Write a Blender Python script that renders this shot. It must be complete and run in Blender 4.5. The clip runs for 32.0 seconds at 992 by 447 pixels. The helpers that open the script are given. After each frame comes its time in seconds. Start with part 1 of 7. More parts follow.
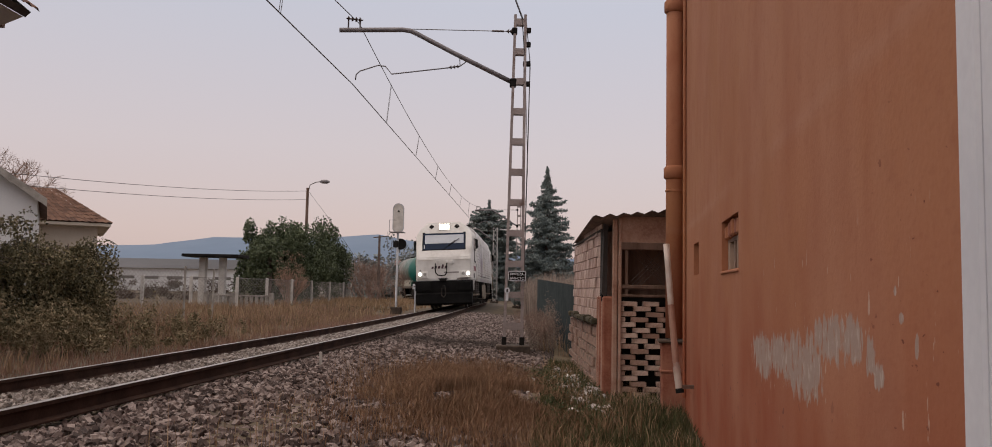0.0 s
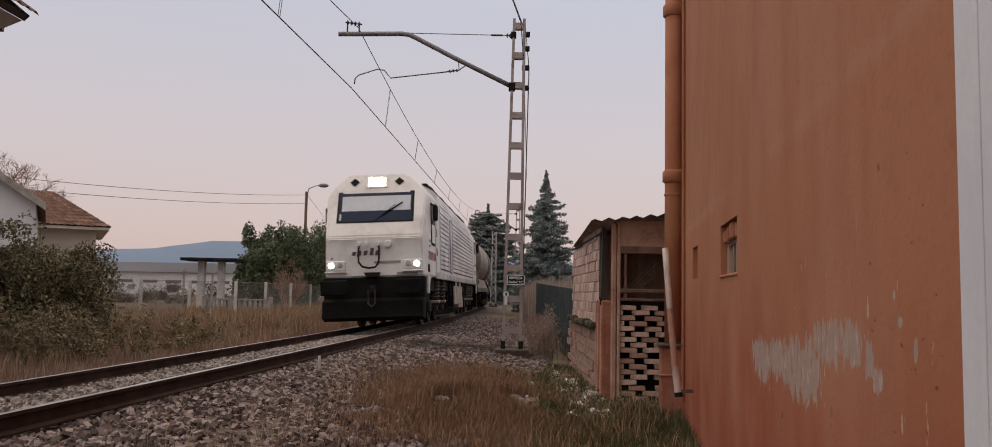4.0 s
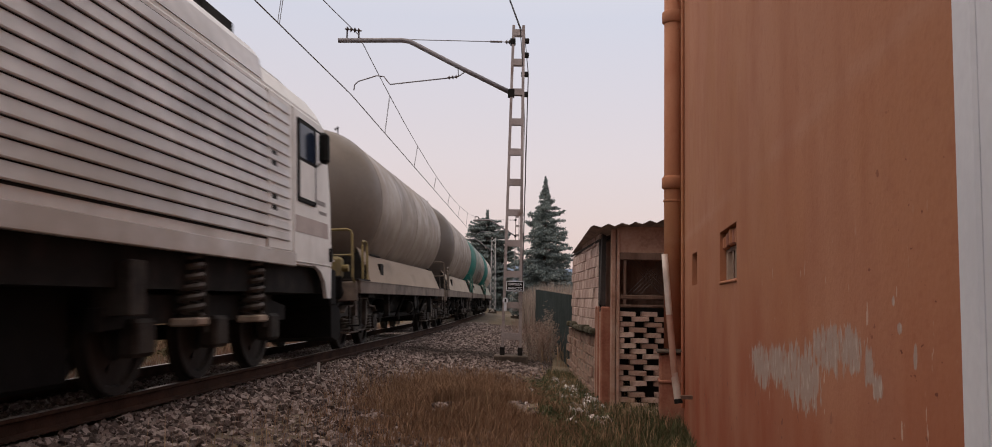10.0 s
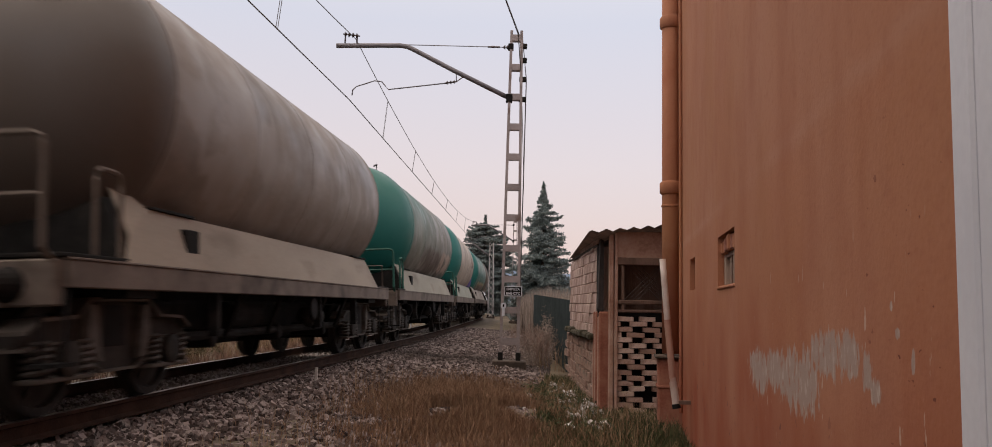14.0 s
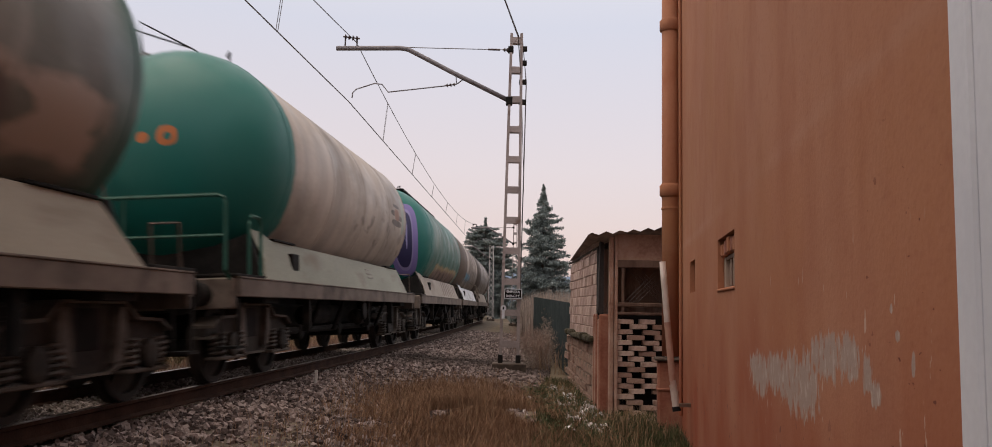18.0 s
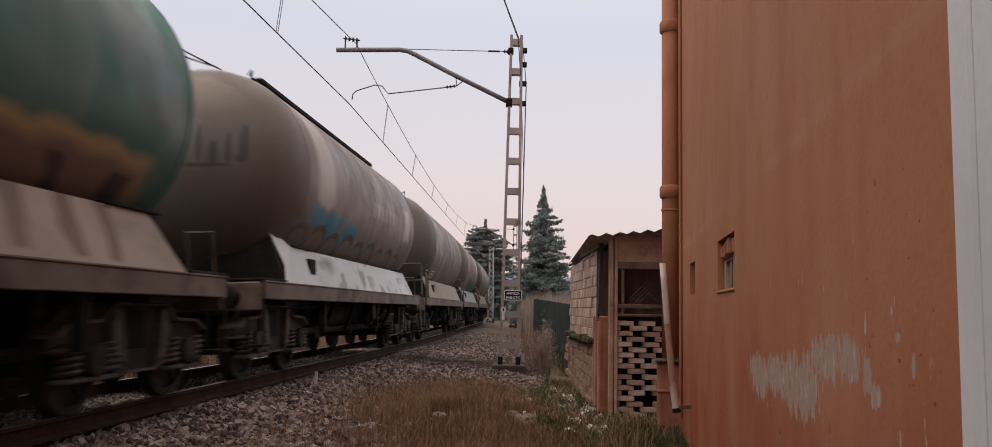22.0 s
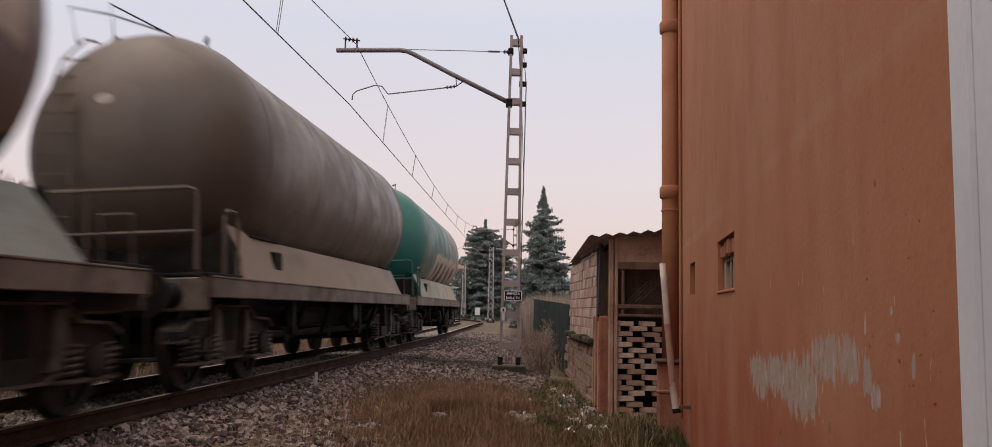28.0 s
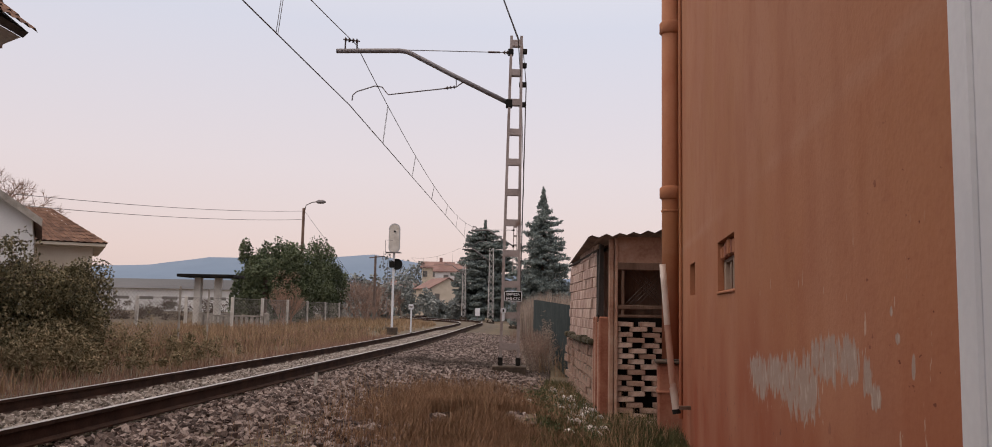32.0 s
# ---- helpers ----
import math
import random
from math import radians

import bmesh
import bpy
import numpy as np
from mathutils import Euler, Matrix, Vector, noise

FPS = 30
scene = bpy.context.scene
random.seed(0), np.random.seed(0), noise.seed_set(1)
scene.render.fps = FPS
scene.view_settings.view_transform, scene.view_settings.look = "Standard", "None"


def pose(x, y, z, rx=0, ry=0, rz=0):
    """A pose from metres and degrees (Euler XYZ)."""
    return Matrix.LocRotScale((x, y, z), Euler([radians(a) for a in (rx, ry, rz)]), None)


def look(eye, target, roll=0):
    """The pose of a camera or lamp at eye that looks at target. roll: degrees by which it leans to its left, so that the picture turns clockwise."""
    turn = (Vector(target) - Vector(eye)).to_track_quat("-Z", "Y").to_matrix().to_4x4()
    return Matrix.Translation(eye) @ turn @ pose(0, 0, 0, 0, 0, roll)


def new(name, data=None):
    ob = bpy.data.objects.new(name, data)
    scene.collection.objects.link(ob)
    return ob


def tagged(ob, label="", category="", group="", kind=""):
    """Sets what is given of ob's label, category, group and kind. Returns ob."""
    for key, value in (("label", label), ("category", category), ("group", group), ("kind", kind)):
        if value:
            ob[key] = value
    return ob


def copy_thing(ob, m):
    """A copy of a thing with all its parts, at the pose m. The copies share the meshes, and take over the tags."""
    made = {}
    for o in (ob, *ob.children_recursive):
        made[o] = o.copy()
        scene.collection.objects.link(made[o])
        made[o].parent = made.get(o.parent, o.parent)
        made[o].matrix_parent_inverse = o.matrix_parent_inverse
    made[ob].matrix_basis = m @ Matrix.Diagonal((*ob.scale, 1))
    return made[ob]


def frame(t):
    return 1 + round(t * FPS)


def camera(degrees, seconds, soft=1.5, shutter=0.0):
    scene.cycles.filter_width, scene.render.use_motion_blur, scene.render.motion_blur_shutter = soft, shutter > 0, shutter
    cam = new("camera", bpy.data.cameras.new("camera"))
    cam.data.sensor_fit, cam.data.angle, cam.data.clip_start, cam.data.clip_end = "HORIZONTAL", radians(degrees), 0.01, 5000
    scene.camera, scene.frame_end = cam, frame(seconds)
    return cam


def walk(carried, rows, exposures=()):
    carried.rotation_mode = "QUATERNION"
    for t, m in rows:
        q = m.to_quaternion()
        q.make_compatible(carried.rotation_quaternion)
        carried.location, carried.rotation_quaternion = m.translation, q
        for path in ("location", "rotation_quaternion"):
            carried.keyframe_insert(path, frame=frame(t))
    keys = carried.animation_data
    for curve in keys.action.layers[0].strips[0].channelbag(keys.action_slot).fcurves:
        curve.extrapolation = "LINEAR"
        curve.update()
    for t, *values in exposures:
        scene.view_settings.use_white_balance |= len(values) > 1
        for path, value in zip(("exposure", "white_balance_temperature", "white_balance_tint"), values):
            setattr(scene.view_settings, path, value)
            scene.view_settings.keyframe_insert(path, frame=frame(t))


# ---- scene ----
# The eye stands still by the wall; the phone only turns a little in the hand.
EYE = Vector((0.0, 0.0, 1.0154))
cam = camera(60.675, 32.0, soft=0.9, shutter=0.75)


def aim(yaw, tilt):
    """The camera's pose from a turn to the right and a tilt upwards, both in degrees."""
    y, p = radians(yaw), radians(tilt)
    way = Vector((math.sin(y) * math.cos(p), math.cos(y) * math.cos(p), math.sin(p)))
    return look(EYE, EYE + way, 1.092)


TILT = [(0, -1.368), (0.5, -1.326), (1, -1.304), (2, -1.283), (2.5, -1.24), (3, -1.176), (3.5, -1.133), (5.5, -1.026),
        (6, -0.984), (7, -0.962), (8, -0.92), (8.5, -0.868), (9, -0.855), (9.5, -0.812), (10, -0.684), (10.5, -0.641),
        (11, -0.556), (11.5, -0.49), (12, -0.462), (12.5, -0.406), (13, -0.385), (14, -0.342), (14.5, -0.3),
        (16.5, -0.192), (17, -0.171), (19, -0.171), (20, -0.128), (21, -0.107), (22, -0.064), (23, -0.013), (25.5, 0.0),
        (27.5, -0.064), (28.5, -0.021), (30, -0.043), (31, 0.0), (32, 0.0)]
YAW = ((0, -0.235), (1, -0.214), (3.5, -0.171), (6, -0.15), (10, -0.128), (11, -0.064), (12, -0.021), (13, 0), (32, 0))
walk(cam, [(t, aim(float(np.interp(t, *zip(*YAW))), 5.818 + d)) for t, d in TILT],
     exposures=[(0, -0.04), (6, -0.04), (8, 0.12), (9, 0.17), (11, 0.2), (13, 0.25), (32, 0.25)])

# ---- dusk light: clear sky after sunset, a last broad glow from behind the camera ----
world = bpy.data.worlds.new("dusk")
scene.world = world
world.use_nodes = True
wn = world.node_tree
sky = wn.nodes.new("ShaderNodeTexSky")
sky.sky_type, sky.sun_disc = "NISHITA", False
sky.sun_elevation, sky.sun_rotation = radians(14), radians(225)
sky.air_density, sky.dust_density, sky.ozone_density = 1.0, 2.0, 2.0
coord, split, ramp = (wn.nodes.new(k) for k in ("ShaderNodeTexCoord", "ShaderNodeSeparateXYZ", "ShaderNodeValToRGB"))
wn.links.new(coord.outputs["Generated"], split.inputs[0])
wn.links.new(split.outputs["Z"], ramp.inputs[0])
stops = [(0.0, (0.69, 0.53, 0.495)), (0.06, (0.75, 0.585, 0.555)), (0.16, (0.74, 0.64, 0.65)), (0.32, (0.66, 0.655, 0.735)), (0.6, (0.95, 0.88, 0.86)), (1.0, (1.25, 1.12, 1.05))]
ramp.color_ramp.elements[0].position, ramp.color_ramp.elements[0].color = stops[0][0], (*stops[0][1], 1)
ramp.color_ramp.elements[1].position, ramp.color_ramp.elements[1].color = stops[-1][0], (*stops[-1][1], 1)
for at, c in stops[1:-1]:
    ramp.color_ramp.elements.new(at).color = (*c, 1)
dim, mix = wn.nodes.new("ShaderNodeVectorMath"), wn.nodes.new("ShaderNodeMix")
dim.operation = "SCALE"
dim.inputs[3].default_value = 0.10
mix.data_type = "RGBA"
mix.inputs[0].default_value = 0.85
wn.links.new(sky.outputs[0], dim.inputs[0])
wn.links.new(dim.outputs[0], mix.inputs[6])
wn.links.new(ramp.outputs[0], mix.inputs[7])
back = wn.nodes["Background"]
back.inputs[1].default_value = 1.0
wn.links.new(mix.outputs[2], back.inputs[0])

sun = new("sun", bpy.data.lights.new("sun", "SUN"))
sun.data.energy, sun.data.angle, sun.data.color = 1.3, radians(60), (1.0, 0.78, 0.62)
sun.matrix_world = look((0, 0, 30), (9, 3, 4))


# ---- materials ----
def material(name, colours, rough=0.8, metal=0.0, grain=30.0, blotch=1.5, bump=0.15, spread=(0.35, 0.65), island=0.0, random=0.0, spec=0.4, stretch=(1, 1, 1), dirt=None, emit=0.0):
    """Procedural paint, stone or soil: colours blended by noise at two scales, with fine relief."""
    m = bpy.data.materials.new(name)
    m.use_nodes = True
    nt = m.node_tree
    add, link, b = nt.nodes.new, nt.links.new, nt.nodes["Principled BSDF"]
    tc, mp = add("ShaderNodeTexCoord"), add("ShaderNodeMapping")
    mp.inputs["Scale"].default_value = stretch
    link(tc.outputs["Object"], mp.inputs[0])
    big, fine = add("ShaderNodeTexNoise"), add("ShaderNodeTexNoise")
    for n, s, d in ((big, blotch, 6), (fine, grain, 4)):
        n.inputs["Scale"].default_value, n.inputs["Detail"].default_value = s, d
        link(mp.outputs[0], n.inputs["Vector"])
    both = add("ShaderNodeMath")
    both.operation = "MULTIPLY_ADD"
    both.inputs[1].default_value, both.inputs[2].default_value = 0.35, -0.17
    link(fine.outputs["Fac"], both.inputs[0])
    total = add("ShaderNodeMath")
    link(both.outputs[0], total.inputs[0])
    link(big.outputs["Fac"], total.inputs[1])
    last = total.outputs[0]
    for amount, node, out in ((island, "ShaderNodeNewGeometry", "Random Per Island"), (random, "ShaderNodeObjectInfo", "Random")):
        if amount:
            src, ma, su = add(node), add("ShaderNodeMath"), add("ShaderNodeMath")
            ma.operation = "MULTIPLY_ADD"
            ma.inputs[1].default_value, ma.inputs[2].default_value = amount, -amount / 2
            link(src.outputs[out], ma.inputs[0])
            link(ma.outputs[0], su.inputs[0])
            link(last, su.inputs[1])
            last = su.outputs[0]
    r = add("ShaderNodeValToRGB")
    link(last, r.inputs[0])
    k = len(colours)
    r.color_ramp.elements[0].color = (*colours[0], 1)
    r.color_ramp.elements[1].color = (*colours[-1], 1)
    r.color_ramp.elements[0].position, r.color_ramp.elements[1].position = spread
    for i, c in enumerate(colours[1:-1], 1):
        r.color_ramp.elements.new(spread[0] + (spread[1] - spread[0]) * i / (k - 1)).color = (*c, 1)
    colour = r.outputs[0]
    if dirt:
        dc, scale, lo, hi = dirt
        dn, dr, dm = add("ShaderNodeTexNoise"), add("ShaderNodeMapRange"), add("ShaderNodeMix")
        dn.inputs["Scale"].default_value, dn.inputs["Detail"].default_value = scale, 8
        link(mp.outputs[0], dn.inputs["Vector"])
        dr.inputs[1].default_value, dr.inputs[2].default_value = lo, hi
        link(dn.outputs["Fac"], dr.inputs[0])
        dm.data_type = "RGBA"
        link(dr.outputs[0], dm.inputs[0])
        link(colour, dm.inputs[6])
        dm.inputs[7].default_value = (*dc, 1)
        colour = dm.outputs[2]
    link(colour, b.inputs["Base Color"])
    b.inputs["Roughness"].default_value, b.inputs["Metallic"].default_value = rough, metal
    b.inputs["Specular IOR Level"].default_value = spec
    if bump:
        bp = add("ShaderNodeBump")
        bp.inputs["Strength"].default_value, bp.inputs["Distance"].default_value = bump, 0.02
        link(fine.outputs["Fac"], bp.inputs["Height"])
        link(bp.outputs[0], b.inputs["Normal"])
    if emit:
        link(colour, b.inputs["Emission Color"])
        b.inputs["Emission Strength"].default_value = emit
    return m


def tinted(m, factor_node, colour, socket_from=None):
    """Lays one more colour over a material, where factor_node's output says so."""
    nt = m.node_tree
    b = nt.nodes["Principled BSDF"]
    old = b.inputs["Base Color"].links[0].from_socket
    over = nt.nodes.new("ShaderNodeMix")
    over.data_type = "RGBA"
    nt.links.new(factor_node, over.inputs[0])
    nt.links.new(old, over.inputs[6])
    over.inputs[7].default_value = (*colour, 1)
    nt.links.new(over.outputs[2], b.inputs["Base Color"])


def band(m, axis, lo, hi, soft, wobble=0.0, scale=3.0):
    """A 0..1 mask between two places along one axis of the thing, with a wavering edge."""
    nt = m.node_tree
    tc, sx = nt.nodes.new("ShaderNodeTexCoord"), nt.nodes.new("ShaderNodeSeparateXYZ")
    nt.links.new(tc.outputs["Object"], sx.inputs[0])
    value = sx.outputs[axis]
    if wobble:
        nz, ma = nt.nodes.new("ShaderNodeTexNoise"), nt.nodes.new("ShaderNodeMath")
        nz.inputs["Scale"].default_value, nz.inputs["Detail"].default_value = scale, 6
        nt.links.new(tc.outputs["Object"], nz.inputs["Vector"])
        ma.operation = "MULTIPLY_ADD"
        ma.inputs[1].default_value = wobble
        nt.links.new(nz.outputs["Fac"], ma.inputs[0])
        nt.links.new(value, ma.inputs[2])
        value = ma.outputs[0]
        lo, hi = lo + wobble / 2, hi + wobble / 2
    up, down, mul = nt.nodes.new("ShaderNodeMapRange"), nt.nodes.new("ShaderNodeMapRange"), nt.nodes.new("ShaderNodeMath")
    up.inputs[1].default_value, up.inputs[2].default_value = lo - soft, lo + soft
    down.inputs[1].default_value, down.inputs[2].default_value = hi + soft, hi - soft
    nt.links.new(value, up.inputs[0])
    nt.links.new(value, down.inputs[0])
    mul.operation = "MULTIPLY"
    nt.links.new(up.outputs[0], mul.inputs[0])
    nt.links.new(down.outputs[0], mul.inputs[1])
    return mul.outputs[0]


def times(m, *masks):
    nt = m.node_tree
    value = masks[0]
    for other in masks[1:]:
        mul = nt.nodes.new("ShaderNodeMath")
        mul.operation = "MULTIPLY"
        nt.links.new(value, mul.inputs[0])
        nt.links.new(other, mul.inputs[1])
        value = mul.outputs[0]
    return value


def glass(name, colour=(0.02, 0.025, 0.03), rough=0.05, spec=0.8):
    m = bpy.data.materials.new(name)
    m.use_nodes = True
    b = m.node_tree.nodes["Principled BSDF"]
    b.inputs["Base Color"].default_value = (*colour, 1)
    b.inputs["Roughness"].default_value = rough
    b.inputs["Specular IOR Level"].default_value = spec
    return m


def glow(name, colour, strength):
    m = bpy.data.materials.new(name)
    m.use_nodes = True
    b = m.node_tree.nodes["Principled BSDF"]
    b.inputs["Base Color"].default_value = (*colour, 1)
    b.inputs["Emission Color"].default_value = (*colour, 1)
    b.inputs["Emission Strength"].default_value = strength
    return m


STEEL_RUST = material("rusty_rail", [(0.026, 0.0135, 0.010), (0.056, 0.029, 0.020)], 0.85, 0.05, 40, 3, spec=0.15)
RAIL_TOP = material("polished_rail", [(0.38, 0.34, 0.31), (0.55, 0.5, 0.46)], 0.28, 0.9, 20, 2, 0.03)
BALLAST = material("ballast_stone", [(0.12, 0.098, 0.086), (0.23, 0.195, 0.175), (0.38, 0.34, 0.315)], 0.9, 0, 60, 4, 0.4, (0.2, 0.8), island=0.8)
BALLAST_DARK = material("ballast_brown", [(0.048, 0.034, 0.031), (0.118, 0.086, 0.078), (0.29, 0.238, 0.222)], 0.92, 0, 60, 4, 0.4, (0.2, 0.8), island=0.85)
CONCRETE = material("weathered_concrete", [(0.22, 0.2, 0.18), (0.38, 0.35, 0.32)], 0.9, 0, 30, 2.5)
PALE_CONCRETE = material("pale_concrete", [(0.42, 0.39, 0.36), (0.58, 0.55, 0.52)], 0.9, 0, 30, 2.5)
GALV = material("galvanised_steel", [(0.15, 0.14, 0.15), (0.23, 0.215, 0.23)], 0.55, 0.35, 25, 2, 0.06)
MAST_PAINT = material("pale_mast_steel", [(0.25, 0.21, 0.205), (0.37, 0.32, 0.315)], 0.6, 0.2, 25, 2, 0.06, dirt=((0.16, 0.10, 0.08), 3.0, 0.58, 0.75))
WIRE = material("wire", [(0.09, 0.08, 0.08), (0.14, 0.13, 0.13)], 0.5, 0.5)
# dark steel, and the painted dark of unlit hollows
DARK = material("dark_steel_and_hollows", [(0.007, 0.0065, 0.0065), (0.02, 0.018, 0.017)], 0.85, 0.1, 20, 3, dirt=((0.04, 0.032, 0.027), 3.0, 0.58, 0.8), spec=0.2)
BLACK = material("black_rubber", [(0.008, 0.008, 0.008), (0.015, 0.015, 0.015)], 0.8, spec=0.15)
INSULATOR = material("insulator_glaze", [(0.03, 0.018, 0.018), (0.06, 0.04, 0.04)], 0.3)
ROOF_TILE = material("brown_roof_tiles", [(0.085, 0.043, 0.030), (0.135, 0.070, 0.047), (0.18, 0.10, 0.068)], 0.9, 0, 12, 1.5, 0.4, (0.3, 0.7), island=0.3)
DARK_TILE = material("dark_old_tiles", [(0.035, 0.028, 0.024), (0.08, 0.06, 0.05)], 0.9, 0, 20, 3)
OLD_WOOD = material("old_wood", [(0.10, 0.06, 0.045), (0.2, 0.13, 0.10)], 0.85, 0, 30, 4, 0.3, stretch=(1, 1, 0.2))
GREY_GLASS = glass("dusty_pane", (0.10, 0.09, 0.085), 0.35)
WHITE_PAINT = material("white_paint", [(0.58, 0.595, 0.65), (0.67, 0.685, 0.735)], 0.6, 0, 30, 1.2, 0.04)
PALE_PLASTIC = material("pale_plastic", [(0.42, 0.34, 0.30), (0.58, 0.50, 0.46)], 0.35, 0, 12, 2, 0.03, dirt=((0.28, 0.13, 0.09), 3.0, 0.52, 0.7))
MORTAR = material("mortar", [(0.32, 0.225, 0.195), (0.40, 0.295, 0.255)], 0.95, 0, 30, 3)
ADOBE = material("adobe_block", [(0.37, 0.255, 0.222), (0.49, 0.36, 0.315), (0.59, 0.46, 0.41)], 0.95, 0, 40, 3, 0.5, random=0.3, dirt=((0.28, 0.175, 0.14), 2.2, 0.56, 0.7))
BRICK = material("pale_brick", [(0.36, 0.235, 0.185), (0.50, 0.355, 0.295), (0.60, 0.465, 0.40)], 0.92, 0, 40, 5, 0.4, random=0.5, dirt=((0.24, 0.14, 0.105), 5.0, 0.56, 0.7))
OLD_PLASTER = material("old_render", [(0.26, 0.16, 0.125), (0.39, 0.265, 0.215), (0.47, 0.36, 0.305)], 0.95, 0, 25, 1.6, 0.5, dirt=((0.14, 0.105, 0.075), 3.0, 0.5, 0.68))
MOSS = material("mossy_ledge", [(0.035, 0.03, 0.018), (0.07, 0.06, 0.035)], 1.0, 0, 25, 3, 0.5)
DARK_CLOTH = material("dark_cloth", [(0.02, 0.018, 0.018), (0.05, 0.042, 0.04)], 0.95)
FIBRE_CEMENT = material("fibre_cement", [(0.12, 0.085, 0.07), (0.22, 0.16, 0.13)], 0.9, 0, 20, 2, 0.3)
DARK_CONCRETE = material("dark_concrete", [(0.05, 0.038, 0.03), (0.10, 0.075, 0.06)], 0.95, 0, 25, 3, 0.4)
WHEEL = material("wheel_steel", [(0.014, 0.012, 0.011), (0.035, 0.028, 0.024)], 0.6, 0.4, 15, 3)
BOGIE = material("dusty_bogie_steel", [(0.013, 0.0105, 0.009), (0.046, 0.037, 0.031)], 0.75, 0.1, 18, 3, 0.2, spec=0.3)
SPRING = material("dusty_spring", [(0.036, 0.029, 0.025), (0.092, 0.075, 0.065)], 0.6, 0.2, 18, 3, 0.1)
SILL = material("dusty_sole_bar", [(0.125, 0.097, 0.080), (0.20, 0.160, 0.134)], 0.75, 0, 18, 1.5, 0.1, dirt=((0.052, 0.039, 0.031), 2.0, 0.50, 0.72))
RAILING = material("brown_railing", [(0.085, 0.064, 0.052), (0.135, 0.105, 0.085)], 0.7)
LOCO_WHITE = material("dusty_white_paint", [(0.56, 0.545, 0.525), (0.68, 0.665, 0.645), (0.74, 0.73, 0.715)], 0.4, 0, 8, 0.7, 0.02, (0.3, 0.7), dirt=((0.40, 0.365, 0.33), 0.9, 0.56, 0.85))
LOCO_SIDE = material("dusty_louvre_paint", [(0.46, 0.46, 0.47), (0.61, 0.61, 0.62), (0.75, 0.75, 0.76)], 0.33, 0, 8, 0.5, 0.03, (0.3, 0.7), dirt=((0.40, 0.375, 0.365), 0.9, 0.48, 0.72), stretch=(1, 0.5, 1))
CAB_GLASS = glass("cab_glass", (0.02, 0.03, 0.055), 0.12, 0.12)
BLIND = material("pale_blind", [(0.42, 0.45, 0.50), (0.50, 0.53, 0.58)], 0.5, 0, 8, 1)
TOP_GLOW = glow("lamp_warm_white", (1.0, 0.86, 0.58), 9.0)
HEAD_GLOW = glow("lamp_white", (1.0, 0.95, 0.82), 7.0)
LENS_OFF = glass("lens_off", (0.35, 0.34, 0.32), 0.2)
TAIL_OFF = glass("tail_lens_off", (0.18, 0.03, 0.03), 0.2)
STRIPE = material("faded_magenta", [(0.22, 0.05, 0.075), (0.30, 0.12, 0.13)], 0.6, 0, 10, 1, 0.03, dirt=((0.40, 0.35, 0.32), 1.4, 0.5, 0.66))
MARK_GREY = material("grey_mark", [(0.20, 0.18, 0.175), (0.28, 0.255, 0.25)], 0.6)
MARK_DARK = material("plum_mark", [(0.06, 0.03, 0.045), (0.10, 0.06, 0.07)], 0.6)
TANK_BEIGE = material("beige_box_paint", [(0.33, 0.26, 0.20), (0.43, 0.35, 0.28)], 0.7, 0, 12, 1.2, 0.08, dirt=((0.20, 0.15, 0.12), 2.2, 0.52, 0.7))
DRY_GRASS = material("dry_grass", [(0.130, 0.074, 0.042), (0.22, 0.132, 0.080), (0.31, 0.198, 0.128)], 0.95, 0, 8, 1.2, 0, (0.1, 0.9), island=0.8)
GREEN_GRASS = material("green_grass", [(0.035, 0.042, 0.016), (0.065, 0.07, 0.028), (0.115, 0.105, 0.05)], 0.95, 0, 8, 1.2, 0, (0.1, 0.9), island=0.8)
STRAW = material("straw_weeds", [(0.18, 0.117, 0.069), (0.295, 0.198, 0.12), (0.40, 0.282, 0.178)], 0.95, 0, 8, 1.2, 0, (0.1, 0.9), island=0.8)
LEAF_DARK = material("bramble_leaf", [(0.032, 0.031, 0.015), (0.105, 0.092, 0.045), (0.24, 0.195, 0.11)], 0.8, 0, 8, 1.0, 0, (0.1, 0.9), island=0.8)
LEAF_GREEN = material("evergreen_leaf", [(0.030, 0.046, 0.020), (0.066, 0.088, 0.040), (0.115, 0.135, 0.070)], 0.6, 0, 8, 1.0, 0, (0.1, 0.9), island=0.8)
LEAF_BROWN = material("withered_leaf", [(0.19, 0.11, 0.08), (0.31, 0.19, 0.14)], 0.9, 0, 8, 1.0, 0, (0.1, 0.9), island=0.8)
# paler and bluer than needles are: haze mixed into the colour
NEEDLE = material("hazed_conifer_needle", [(0.115, 0.147, 0.145), (0.19, 0.232, 0.228), (0.26, 0.30, 0.295)], 0.8, 0, 8, 1.0, 0, (0.1, 0.9), island=0.8)
BARK = material("grey_bark", [(0.09, 0.065, 0.055), (0.16, 0.12, 0.105)], 0.95, 0, 20, 3, 0.4)
WHITE_WALL = material("white_render", [(0.55, 0.55, 0.56), (0.66, 0.66, 0.67)], 0.9, 0, 20, 0.8, 0.1)
CREAM_WALL = material("cream_render", [(0.50, 0.43, 0.35), (0.60, 0.53, 0.45)], 0.9, 0, 20, 0.8, 0.1)
GREY_ROOF = material("grey_sheet_roof", [(0.06, 0.06, 0.066), (0.09, 0.09, 0.097)], 0.8, 0, 2, 0.1, 0)
GREEN_SHEET = material("dark_green_sheet", [(0.022, 0.034, 0.036), (0.045, 0.060, 0.062)], 0.6, 0, 15, 2, 0.1)
CHAIN = material("chain_link", [(0.17, 0.16, 0.155), (0.25, 0.235, 0.225)], 0.6, 0.3)
